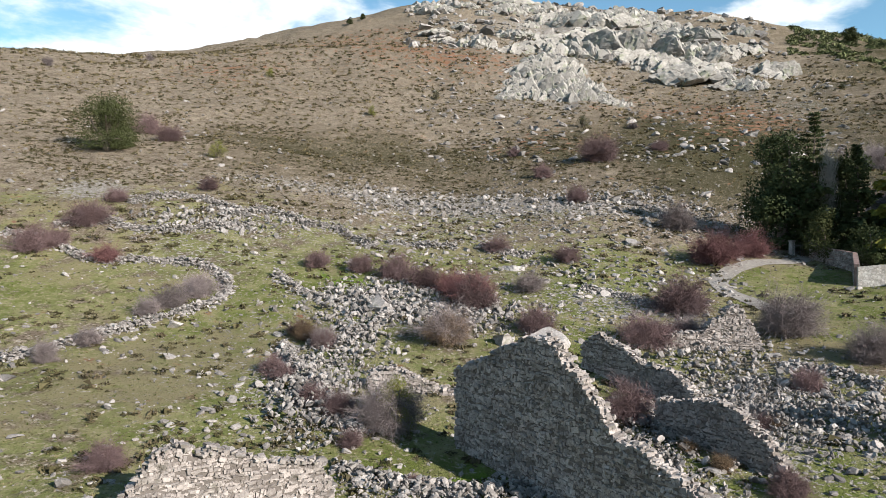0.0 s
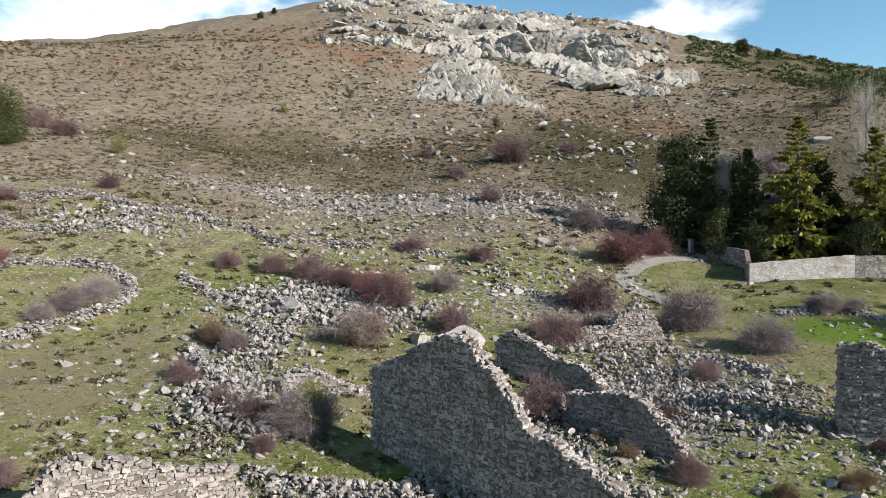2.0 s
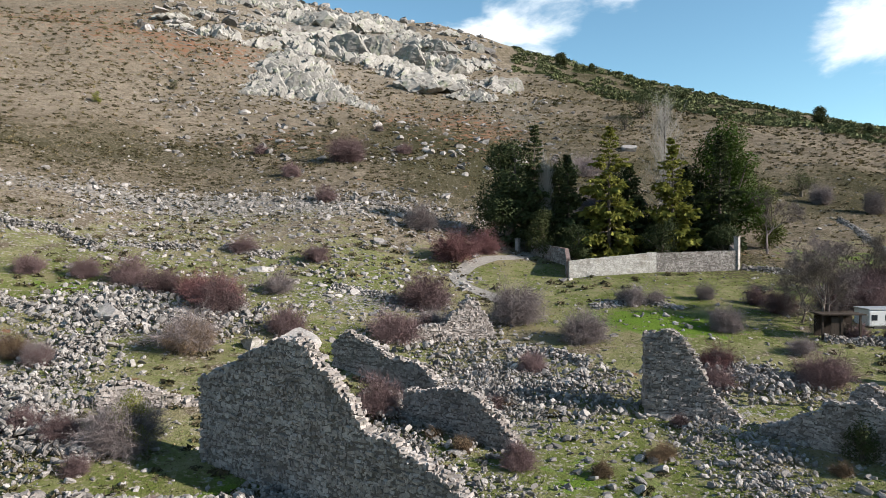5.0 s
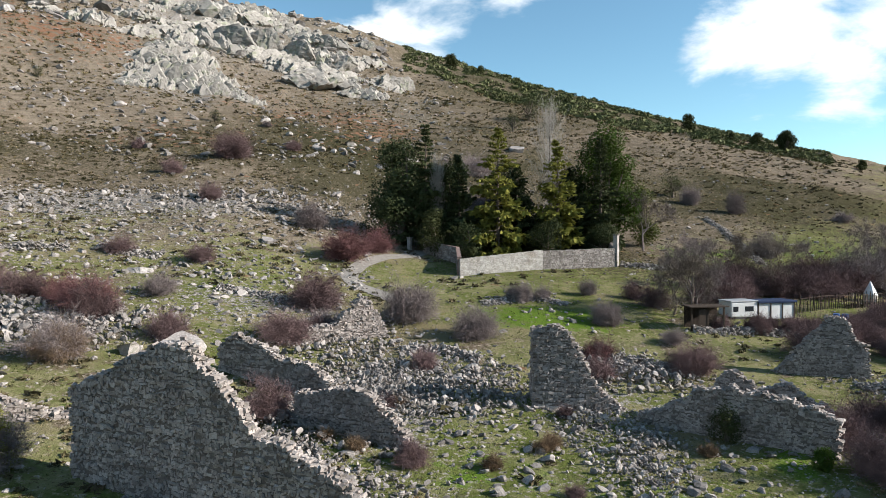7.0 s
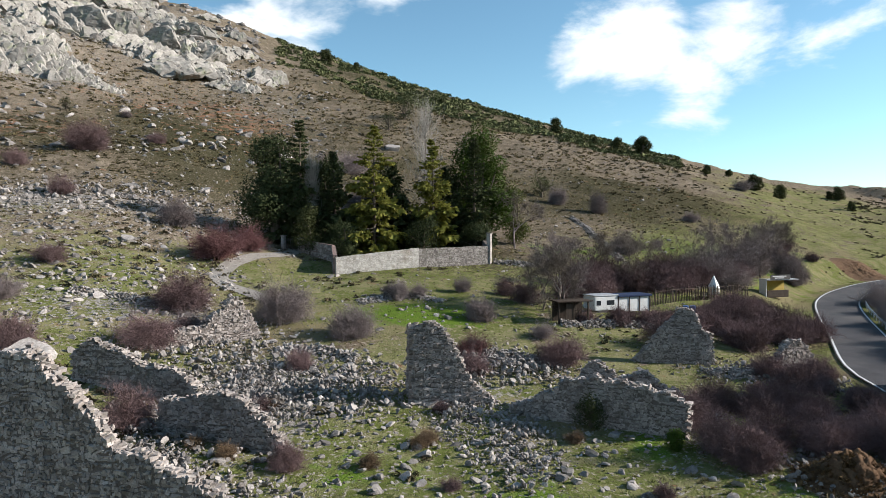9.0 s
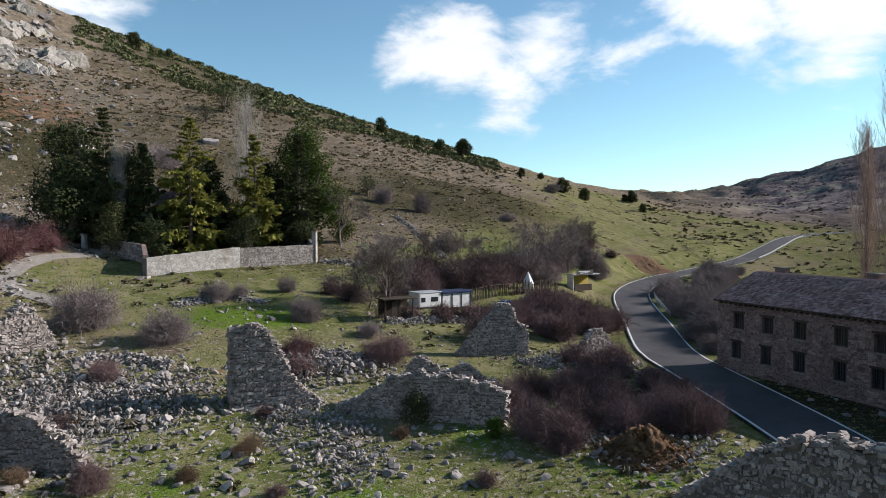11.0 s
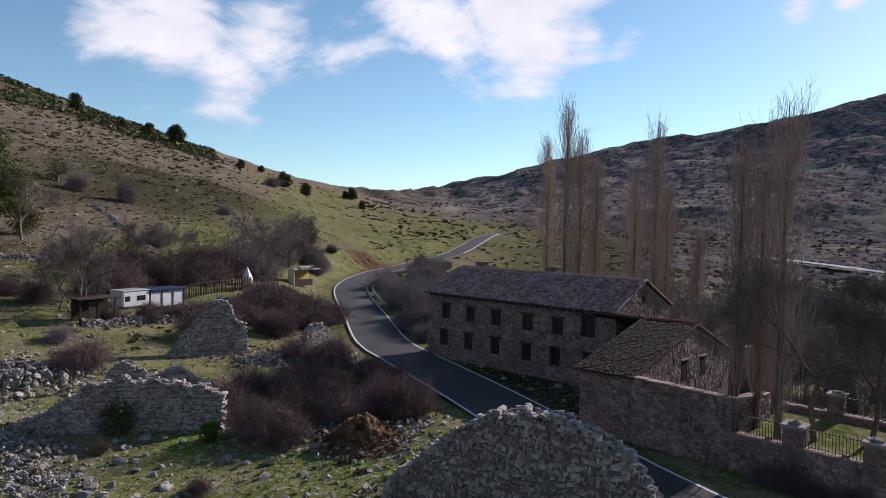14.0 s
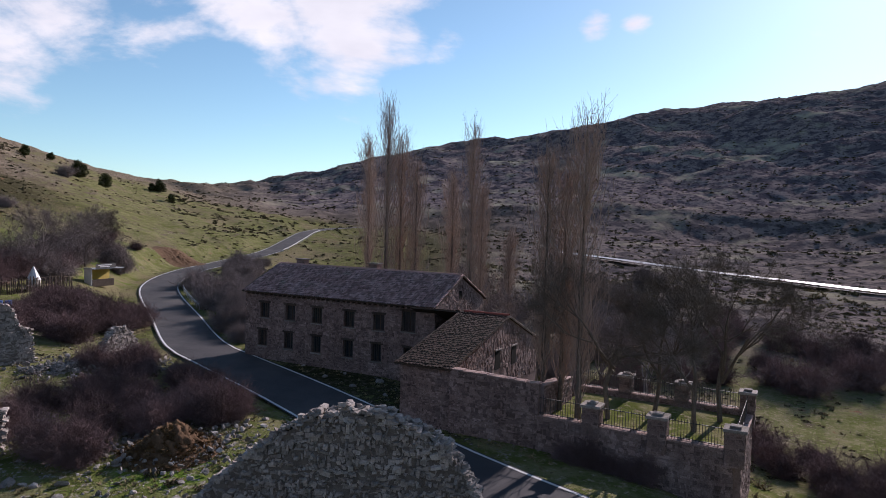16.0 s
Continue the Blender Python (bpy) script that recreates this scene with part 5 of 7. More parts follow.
for edge, out in ((-2.6, -4.5), (2.6, 4.5)):
    ribbon("road_bank", FAR_ROAD, edge, out, -0.35, GRAVEL, "stony shoulder of the valley road", "road bank")


# ---- crags and boulders on the hill ----
def crag_rock(seed, blocks=170):
    """An outcrop of unit radius: angular granite blocks packed on leaning joints, large below and small on top."""
    r = np.random.default_rng(seed)
    joints = np.array([(0.80, -0.25, 0.55), (-0.35, -0.85, 0.40), (-0.45, 0.35, 0.82)])
    out = []
    for k in range(blocks):
        bm = bmesh.new()
        bmesh.ops.create_icosphere(bm, subdivisions=4 if k < 14 else 2 if k < 50 else 1, radius=1)
        v = np.array([q.co for q in bm.verts])
        f = np.array([[q.index for q in p.verts] for p in bm.faces])
        bm.free()
        # three sets of joints with their opposites, then a few stray breaks
        cuts = [(n * side, r.uniform(0.34, 0.72)) for n in joints for side in (-1, 1)] + [(None, r.uniform(0.55, 0.8)) for _ in range(6)]
        for n, d in cuts:
            n = r.normal(size=3) if n is None else n + r.normal(size=3) * 0.16
            n = n / np.linalg.norm(n)
            over = np.maximum(v @ n - d, 0)
            v = v - over[:, None] * n
        # open cracks along two sets of joints, and a rough skin
        if k < 14:
            for n, rate in ((joints[0], 2.3), (joints[1], 1.7), (joints[2], 1.3)):
                d = (v @ n * rate + 0.25 * np.sin(v @ joints[2] * 4 + k) + r.random()) % 1.0
                v = v * (1 - 0.10 * np.exp(-((d - 0.5) / 0.07) ** 2))[:, None]
        v = v * (1 + (0.022 if k < 14 else 0.04) * r.normal(size=(len(v), 1)))
        u = k / blocks
        size = (0.66 - 0.58 * (u + 0.004) ** 0.2) * r.uniform(0.75, 1.35) * np.array([1.15, 0.8, 1.2])
        spread = 0.95
        a, d = r.uniform(0, 6.28), spread * math.sqrt(r.random())
        rise = (1 - d * 0.8) * r.uniform(0.3, 0.8) * min(1, 0.25 + u * 2)
        out.append((v * size + np.array([math.cos(a) * d, math.sin(a) * d, rise]), f))
    return join(*out)


CRAGS = [crag_rock(s) for s in range(6)]


FORMS = {}


def place_rock(name, shape, x, y, size, yaw, label, category, sink=0.35, material=CRAG, dz=0.0, group=""):
    key = name + "_form" + str(id(shape))
    if key not in FORMS:
        FORMS[key] = mesh_np(name, *shape, material)
    ob = new(name, FORMS[key])
    ob.matrix_world = pose(x, y, ground(x, y) - size[2] * sink + dz, 0, 0, yaw) @ Matrix.Diagonal((*size, 1))
    return tagged(ob, label, category, group)


# upper crag, along the crest
r = random.Random(5)
for i in range(92):
    b = -1.5 + 27 * (i + r.random()) / 92
    if b < 5 and i % 2:
        continue
    reach = r.uniform(288, 395) - max(0, b - 17) * 4
    big = r.uniform(7, 15) * (1.3 if 10 < b < 21 else 0.8)
    x, y = polar(b, reach)
    place_rock("crag", CRAGS[i % 6], x, y, (big * r.uniform(0.9, 1.3), big * r.uniform(0.8, 1.1), big * r.uniform(0.75, 1.1)), r.uniform(-40, 40), "pale fractured granite crag crowning the hill", "crag", 0.45, group="hilltop crags")
# the lower outcrop
for i in range(34):
    u = (i + r.random()) / 34
    b = 5.4 + 9.6 * ((i * 0.618) % 1.0)
    top = max(0.0, 1 - abs(b - 9.0) / 4.6)
    reach = 222 + 78 * top * u
    big = 3.8 + 8.5 * top * r.uniform(0.55, 1.1)
    x, y = polar(b, reach)
    place_rock("crag", CRAGS[i % 6], x, y, (big * r.uniform(0.8, 1.2), big * r.uniform(0.7, 1.0), big * r.uniform(0.8, 1.35)), r.uniform(-25, 35), "tilted slabs of pale granite breaking out of the slope", "crag", 0.35, group="lower outcrop")
for b, reach, s in ((26.9, 172, 3.0), (17.5, 200, 3.2), (19.5, 205, 2.8), (24.5, 186, 2.4), (21.5, 196, 2.2), (15.5, 192, 3), (-2.2, 200, 2.4), (1.5, 215, 2.5), (22.5, 178, 2.0), (5, 190, 1.8), (28, 215, 3), (36.5, 190, 3)):
    x, y = polar(b, reach)
    place_rock("boulder", BOULDERS[int(b * 3) % 6], x, y, (s * 1.4, s, s * 0.8), b * 40, "large pale boulder lying on the dry slope", "boulder", 0.3, STONE)
# boulders among the ruins
for x, y, s in ((-4.8, 57.6, 1.7), (7.3, 50.6, 2.0), (4.5, 51.2, 1.1), (-9.6, 61.8, 0.8), (-21.4, 53.2, 0.75), (7.2, 71.5, 1.3), (-19, 46.5, 0.5), (-29, 35.5, 0.7), (22.5, 80.5, 1.0), (26.8, 105, 1.3), (32, 112, 1.4), (43, 110, 1.3),
                (27.6, 33.2, 0.55), (24.8, 40.1, 0.8), (26.6, 41.8, 0.9), (-6.2, 39.2, 0.9), (-2.9, 37.4, 0.95), (15.0, 63.0, 0.7), (33.5, 47.5, 0.5), (22.8, 35.0, 0.6)):
    place_rock("boulder", BOULDERS[int(abs(x) * 7) % 6], x, y, (s * 1.15, s, s * 0.9), x * 50, "weathered pale granite boulder in the grass", "boulder", 0.05, STONE)


# ---- loose stones ----
def on_land(x, y, lift=0.0):
    return np.stack([x, y, ground_np(x, y) + lift], 1)


def off_road(x, y, d=4.0):
    return road_near(x, y)[0] > d


def stone_field(n, b0, b1, r0, r1, s0, s1, label, shapes=ROCKS, power=2.0, clump=0.0, material=STONE):
    a = np.radians(rng.uniform(b0, b1, n))
    rr = np.sqrt(rng.uniform(r0 ** 2, r1 ** 2, n)) if power == 2.0 else rng.uniform(r0, r1, n)
    x, y = rr * np.sin(a), rr * np.cos(a)
    keep = off_road(x, y)
    if clump:
        keep &= grain(x / 7, y / 7, 31) + 0.6 * grain(x / 2.5, y / 2.5, 32) > clump
    x, y = x[keep], y[keep]
    s = s0 + (s1 * 1.25 - s0) * rng.random(len(x)) ** 4.5
    v, f = scatter(shapes, on_land(x, y, 0.0) + np.stack([0 * s, 0 * s, s * 0.15], 1), s)
    stuff("loose_stones", v, f, material, label, "stones")


stone_field(6000, -36, 70, 27, 95, 0.03, 0.20, "pale loose stones strewn over the pasture", power=1)
stone_field(5200, -36, 62, 30, 80, 0.05, 0.34, "thick drifts of fallen stones in the pasture", power=1, clump=0.35)
stone_field(6500, -36, 60, 95, 300, 0.07, 0.42, "pale stones and small boulders dotting the dry hillside", power=1)
stone_field(2600, -2, 32, 140, 330, 0.12, 1.0, "blocks fallen from the crags above", power=1, material=STONE)
stone_field(1400, -3, 26, 280, 400, 0.4, 2.6, "broken blocks at the foot of the crags", power=1)
stone_field(5200, -8, 24, 58, 112, 0.06, 0.36, "pale stones scattered over the rough grazing", power=1)
stone_field(500, 60, 100, 28, 60, 0.06, 0.3, "loose stones on the rough ground by the road", power=1)


def rubble(b0, r0, wide, deep, n, high, s0, s1, label):
    """A heap of tumbled stones round a bearing and range."""
    n, s0, s1 = int(n * 3.4), s0 * 0.33, s1 * 0.62
    cx, cy = polar(b0, r0)
    u, w = rng.normal(size=n) * 0.42, rng.normal(size=n) * 0.42
    a = math.radians(b0)
    x, y = cx + u * wide * math.cos(a) + w * deep * math.sin(a), cy - u * wide * math.sin(a) + w * deep * math.cos(a)
    keep = off_road(x, y)
    x, y, u, w = x[keep], y[keep], u[keep], w[keep]
    s = s0 + (s1 - s0) * rng.random(len(x)) ** 5.5
    lift = np.maximum(0, high * np.exp(-(u * u + w * w) * 1.6) * rng.random(len(x)))
    v, f = scatter(ROCKS, on_land(x, y) + np.stack([0 * s, 0 * s, lift + s * 0.2], 1), s, tilt=1.2)
    stuff("rubble", v, f, STONE, label, "rubble")


for b0, r0, wide, deep, n, high, s0, s1 in ((-11, 41.5, 4, 8, 700, 0.9, 0.10, 0.45), (-8, 51, 4, 8, 420, 0.8, 0.10, 0.5), (-6, 60, 9, 7, 620, 0.7, 0.12, 0.6), (3, 56, 8, 6, 480, 0.7, 0.12, 0.55), (25, 45, 7, 10, 1300, 0.7, 0.09, 0.42),
                                             (20, 55, 9, 7, 520, 0.6, 0.10, 0.45), (33, 46, 6, 6, 620, 0.6, 0.10, 0.42), (46, 51, 7, 5, 600, 0.9, 0.10, 0.45), (42, 42, 3, 6, 420, 0.4, 0.08, 0.3), (47, 37, 3.2, 8, 520, 0.4, 0.08, 0.35),
                                             (58, 45, 4, 5, 420, 0.8, 0.10, 0.4), (16, 34.5, 4, 6, 520, 0.6, 0.10, 0.4), (17.5, 40, 4, 6, 420, 0.7, 0.10, 0.45), (22, 31, 6, 4, 320, 0.4, 0.08, 0.35), (67, 57, 8, 4, 380, 0.6, 0.10, 0.4),
                                             (2, 29.5, 8, 2.5, 420, 0.5, 0.12, 0.42), (84, 28, 8, 3, 500, 1.0, 0.10, 0.4), (73, 37, 6, 5, 300, 0.5, 0.10, 0.35), (0, 103, 44, 16, 460, 0.4, 0.2, 0.8), (17, 108, 36, 18, 420, 0.4, 0.2, 0.8), (-18, 84, 14, 6, 400, 0.5, 0.15, 0.7)):
    rubble(b0, r0, wide, deep, n, high, s0, s1, "heap of tumbled grey building stones")


def field_wall(points, high, label="collapsed dry-stone field wall of pale stones", wide=0.9):
    line = smooth_line([(x, y, 0) for x, y in points], 0.35)
    p = np.array(line)
    k = 22
    n = len(p) * k
    i = np.repeat(np.arange(len(p)), k)
    d = np.gradient(p[:, :2], axis=0)
    d /= np.linalg.norm(d, axis=1, keepdims=True)
    off = rng.normal(size=n) * wide * 0.42
    crest = high * (0.75 + 0.4 * grain(p[i, 0] / 2.0, p[i, 1] / 2.0, 41))
    z = rng.random(n) * np.maximum(crest * (1 - np.abs(off) / (wide * 0.9)), 0.03)
    x = p[i, 0] - d[i, 1] * off + rng.normal(size=n) * 0.1
    y = p[i, 1] + d[i, 0] * off + rng.normal(size=n) * 0.1
    s = rng.uniform(0.07, 0.22, n)
    v, f = scatter(ROCKS, on_land(x, y) + np.stack([0 * z, 0 * z, z], 1), s, tilt=0.8, flat=0.62)
    ob = thing("field_wall", label, "dry-stone wall")
    st = new("stones", mesh_np("stones", v, f, STONE))
    st.parent = ob
    tagged(st, kind="stuff")


for high, points in ((0.9, [(-28.9, 43.8), (-28.0, 45.9), (-26.4, 48.8), (-24.4, 52.3), (-22.3, 54.9), (-20.5, 57.5), (-19.6, 60.7), (-21.1, 64.6), (-24.6, 66.9), (-29.9, 66.6), (-33.8, 65.0), (-39.6, 68.1), (-44.8, 69.0)]),
                     (1.0, [(-41.7, 72.7), (-37.7, 74.5), (-32.0, 74.2), (-27.9, 76.6), (-22.8, 79.0)]), (1.1, [(-37.9, 81.6), (-32.9, 86.5), (-25.5, 83.5), (-21.7, 85.3), (-16.9, 82.8), (-12.7, 82.3), (-7.9, 76.8)]),
                     (0.8, [(-6.3, 80.3), (-2.2, 78.7), (1.4, 78.7)]), (0.8, [(27.2, 106.1), (31.0, 101.1), (34.1, 94.3)]), (0.7, [(4.4, 79.6), (6.9, 77.2), (10.0, 76.1)]),
                     (0.8, [(-16.2, 65.5), (-12.6, 61.5), (-9.8, 60.2), (-4.6, 58.1), (-1.1, 56.5), (2.1, 54.7)]), (0.9, [(-4.5, 56.3), (-6.0, 52.9), (-7.8, 50.4)]), (0.9, [(-12.0, 50.3), (-10.1, 45.4), (-7.9, 42.0), (-6.3, 38.2), (-4.4, 36.2)]),
                     (0.6, [(13.4, 64.6), (16.3, 63.4), (18.7, 60.9)]), (0.8, [(23.8, 47.4), (26.5, 45.9), (28.0, 42.9)]), (0.8, [(36.5, 38.8), (38.0, 37.3), (39.7, 35.5), (41.5, 33.4)]),
                     (0.8, [(63.2, 63.0), (65.6, 60.5), (69.4, 59.3)]), (0.5, [(37.0, 55.2), (41.4, 55.5), (44.0, 51.5)]), (0.9, [(49.5, 40.5), (53, 38.8), (58, 36.5)]),
                     (0.6, [(109.4, 86.8), (99.4, 74.3), (85.4, 58.4)]), (0.9, [(49.7, 26.3), (51.8, 23.7), (54.1, 21.7), (52.9, 18.5)]), (0.6, [(-5.0, 32.1), (-2.2, 30.7), (-0.1, 30.7), (2.0, 30.7), (4.6, 30.9)])):
    field_wall(points, high)


# ---- heath, tufts and dry grass ----
def blades(n, high, spread, wide=0.05):
    """A tuft of n flat pointed blades."""
    a = rng.uniform(0, 6.28, n)
    r0 = rng.random(n) * spread * 0.4
    base = np.stack([r0 * np.cos(a), r0 * np.sin(a), np.zeros(n)], 1)
    tip = base + np.stack([np.cos(a) * spread * rng.uniform(0.3, 1, n), np.sin(a) * spread * rng.uniform(0.3, 1, n), high * rng.uniform(0.5, 1, n)], 1)
    side = np.stack([-np.sin(a), np.cos(a), np.zeros(n)], 1) * wide
    v = np.stack([base - side, base + side, tip], 1).reshape(-1, 3)
    return v, np.arange(3 * n).reshape(-1, 3)


TUFTS = [blades(14, 0.9, 1.0, 0.14) for _ in range(5)]


def bushlet():
    """A low rough cushion of small leaf faces."""
    n = 30
    d = rng.normal(size=(n, 3))
    d /= np.linalg.norm(d, axis=1, keepdims=True)
    d[:, 2] = np.abs(d[:, 2])
    c = d * rng.uniform(0.55, 1.05, (n, 1)) * np.array([1, 1, 0.75])
    u = rng.normal(size=(n, 3)) * 0.28
    w = rng.normal(size=(n, 3)) * 0.28
    return np.stack([c - u, c + w, c + u], 1).reshape(-1, 3), np.arange(3 * n).reshape(-1, 3)


CUSHIONS = [bushlet() for _ in range(6)]


def tuft_field(n, b0, b1, r0, r1, s0, s1, material, label, clump=-9, power=1, seed=51, accept=None, shapes=None):
    a = np.radians(rng.uniform(b0, b1, n))
    rr = rng.uniform(r0, r1, n)
    x, y = rr * np.sin(a), rr * np.cos(a)
    keep = off_road(x, y, 3.4) & (grain(x / 9, y / 9, seed) + 0.5 * grain(x / 3, y / 3, seed + 1) > clump)
    if accept is not None:
        keep &= accept(x, y)
    x, y = x[keep], y[keep]
    s = rng.uniform(s0, s1, len(x)) * np.clip(np.hypot(x, y) / 110, 0.6, 2.6)
    v, f = scatter(shapes or TUFTS, on_land(x, y, -0.03), s, tilt=0.15, flat=1.15)
    stuff("undergrowth", v, f, material, label, "undergrowth")


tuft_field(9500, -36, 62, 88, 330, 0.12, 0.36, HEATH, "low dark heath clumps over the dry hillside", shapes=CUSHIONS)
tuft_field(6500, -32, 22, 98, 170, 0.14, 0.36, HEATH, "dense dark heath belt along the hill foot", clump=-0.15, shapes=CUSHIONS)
tuft_field(6500, -36, 60, 90, 320, 0.25, 0.55, STRAW, "tussocks of bleached dry grass on the slope")
tuft_field(11000, -36, 72, 27, 95, 0.12, 0.30, TUFT, "short green grass tussocks in the pasture", seed=61)
tuft_field(5000, -36, 72, 27, 95, 0.14, 0.32, STRAW, "bleached grass tussocks in the pasture", seed=63)
tuft_field(3600, -36, 75, 27, 95, 0.3, 0.75, HEATH, "small dark heath cushions in the pasture", clump=0.05, seed=71, shapes=CUSHIONS)
tuft_field(2200, 60, 104, 26, 70, 0.25, 0.5, STRAW, "dry grass along the road verge", seed=75)
tuft_field(2600, 56, 80, 100, 330, 0.10, 0.24, HEATH, "dark heath dotting the green hillside", clump=0.0, seed=81, shapes=CUSHIONS)
tuft_field(7500, 27, 60, 250, 430, 0.35, 0.75, SCRUB, "dense green scrub along the crest", clump=-0.25, seed=85, shapes=CUSHIONS, accept=lambda x, y: np.hypot(x, y) > 322 - (np.degrees(np.arctan2(x, y)) - 30) * 2.2)
tuft_field(15000, 72, 134, 130, 900, 0.12, 0.45, HEATH, "dark scrub over the far mountainside", clump=-0.1, seed=91, shapes=CUSHIONS)
tuft_field(3000, 96, 134, 45, 190, 0.2, 0.5, HEATH, "dark scrub on the valley floor", clump=0.0, seed=93, shapes=CUSHIONS)
tuft_field(4500, 96, 134, 40, 180, 0.35, 0.8, STRAW, "pale dry grass on the valley floor", clump=0.1, seed=95)


# ---- bare shrubs ----
def twig_ball(seed, stems, tall=0.95, spread=1.0, thick=1.0, twigs=9, fine=16):
    """A leafless bush: stems from one root, each with twigs and finer twigs, about one metre across the half."""
    r = np.random.default_rng(seed)
    a, e = r.uniform(0, 6.28, stems), r.uniform(0.12, 1.0, stems) ** 0.7
    el = np.arcsin(e)
    reach = r.uniform(0.45, 1.0, stems)
    tip = np.stack([np.cos(a) * np.cos(el) * spread, np.sin(a) * np.cos(el) * spread, np.sin(el) * tall], 1) * reach[:, None]
    root = np.stack([r.normal(size=stems) * 0.12, r.normal(size=stems) * 0.12, np.full(stems, -0.08)], 1)
    out = [tubes(root, tip * 0.8, 0.013 * thick, 0.005 * thick, 0.16, 3)]
    i = np.repeat(np.arange(stems), twigs)
    u = r.uniform(0.3, 1.0, len(i))[:, None]
    s = root[i] * (1 - u) + tip[i] * u
    e2 = s + (tip[i] - root[i]) * 0.14 + r.normal(size=(len(i), 3)) * 0.2 + np.array([0, 0, 0.04])
    out.append(tubes(s, e2, 0.007 * thick, 0.004 * thick, 0.06, 1))
    # the finest twigs are flat slips
    j = np.repeat(np.arange(len(i)), fine)
    u = r.uniform(0.2, 1.0, len(j))[:, None]
    s3 = s[j] * (1 - u) + e2[j] * u
    e3 = s3 + (e2[j] - s[j]) * 0.2 + r.normal(size=(len(j), 3)) * 0.15
    side = np.cross(e3 - s3, r.normal(size=(len(j), 3)))
    side *= 0.0075 * thick / (np.linalg.norm(side, axis=1, keepdims=True) + 1e-9)
    slips = np.stack([s3 - side, s3 + side, e3 + side * 0.5, e3 - side * 0.5], 1).reshape(-1, 3)
    out.append((slips, np.arange(len(slips)).reshape(-1, 4)))
    v, f = join(*out)
    v[:, 2] = np.maximum(v[:, 2], -0.1)
    return v, f


SHRUB_SHAPES = [twig_ball(s, 54, 0.95 + 0.12 * (s % 3), thick=0.34, twigs=10, fine=24) for s in range(4)]
TALL_SHAPES = [twig_ball(s + 20, 56, 1.4, 0.8, thick=0.36, twigs=10, fine=22) for s in range(2)]


def shrub_kind(material, shapes, tag):
    return [mesh_np("shrub_" + tag, v, f, material) for v, f in shapes]


def shrubs(places, meshes, label, name="shrub", category="shrub", group=""):
    for k, (x, y, s) in enumerate(places):
        if math.hypot(x - 34.6, y - 11.3) < 3.2:
            continue
        s *= 1.12
        ob = new(name, meshes[k % len(meshes)])
        ob.matrix_world = pose(x, y, ground(x, y) - 0.02, 0, 0, (k * 77) % 360) @ Matrix.Diagonal((s, s, s * (0.9 + 0.08 * (k % 4)), 1))
        tagged(ob, label, category, group)


RUST_M = shrub_kind(TWIG_RUST, SHRUB_SHAPES, "rust")
RED_M, GREY_M, CRIM_M = shrub_kind(TWIG_RED, SHRUB_SHAPES, "red"), shrub_kind(TWIG_GREY, SHRUB_SHAPES + TALL_SHAPES, "grey"), shrub_kind(TWIG_CRIMSON, SHRUB_SHAPES, "crimson")
RED_A = [(-10.4, 43.3, 0.9), (-6.0, 38.5, 1.14), (-8.0, 39.7, 0.76), (-8.8, 49.7, 1.02), (-11.3, 52.8, 0.95), (-1.8, 64.5, 1.79), (2.7, 58.2, 2.0), (7.5, 53.5, 1.7), (6.3, 77.7, 1.64), (13.6, 73.5, 1.51), (20.5, 103.0, 1.76),
         (18.3, 123.8, 1.89), (20.9, 58.9, 2.88), (15.8, 51.9, 2.09), (11.0, 39.5, 1.63), (31.6, 136.9, 3.89), (15.7, 149.0, 1.89), (49.4, 153.0, 1.75), (-57.3, 131.3, 2.64), (-31.8, 91.7, 1.38), (-39.7, 81.9, 1.53), (-38.8, 73.6, 2.3), (-39.9, 65.3, 1.92)]
RED_B = [(-38.7, 67.4, 1.44), (-15.5, 30.6, 1.15), (-13.0, 69.3, 1.42), (-4.7, 66.6, 1.85), (-8.3, 68.5, 1.45), (17.1, 39.2, 0.72), (59.5, 35.8, 1.5), (52.6, 40.0, 1.0), (40.5, 33.8, 1.55), (48.4, 150.5, 1.99), (31.0, 135.4, 3.6),
         (52.8, 51.1, 1.23), (52.4, 47.6, 1.78), (33.7, 15.2, 1.3), (42.4, 15.7, 1.3), (34.8, 17.7, 1.47), (47.5, 14.4, 1.3), (36.6, 16.7, 1.2), (38.8, 13.2, 1.5), (43.0, 12.2, 1.3), (44.4, 16.2, 1.3), (52.3, 22.7, 1.8), (53.3, 31.6, 2.34)]
shrubs(RED_A + RED_B, RED_M, "leafless purple-brown shrub among fallen stones")
shrubs([(34.0, 36.1, 1.4), (41.4, 33.8, 1.8), (37.0, 20.9, 1.6), (41.9, 21.5, 1.6), (18.9, 53.3, 1.4), (7.2, 30.1, 0.7), (16.2, 31.2, 0.75), (27.4, 32.1, 0.6), (20.9, 23.7, 0.55), (34.5, 16.0, 1.8), (40.6, 10.3, 1.6), (27.5, 16.5, 0.6),
        (-1.4, 30.9, 0.5), (-7.5, 39.7, 1.0), (16.0, 30.7, 0.9), (23.7, 43.6, 1.1), (18.1, 38.0, 0.8), (-49.4, 122.2, 2.4), (-11.3, 44.3, 0.85), (-4.8, 34.7, 0.7)], RED_M, "rounded purple-brown bramble in the rubble")
shrubs([(18.8, 38.0, 0.6), (23.1, 29.0, 0.6), (19.4, 28.5, 0.6), (13.9, 33.3, 0.65), (0.5, 51.0, 1.9), (13.1, 35.5, 0.55), (-10.6, 51.7, 1.1), (23.9, 29.1, 0.65), (30.4, 23.8, 0.6)], RUST_M, "low rust-brown bush of dry stems")
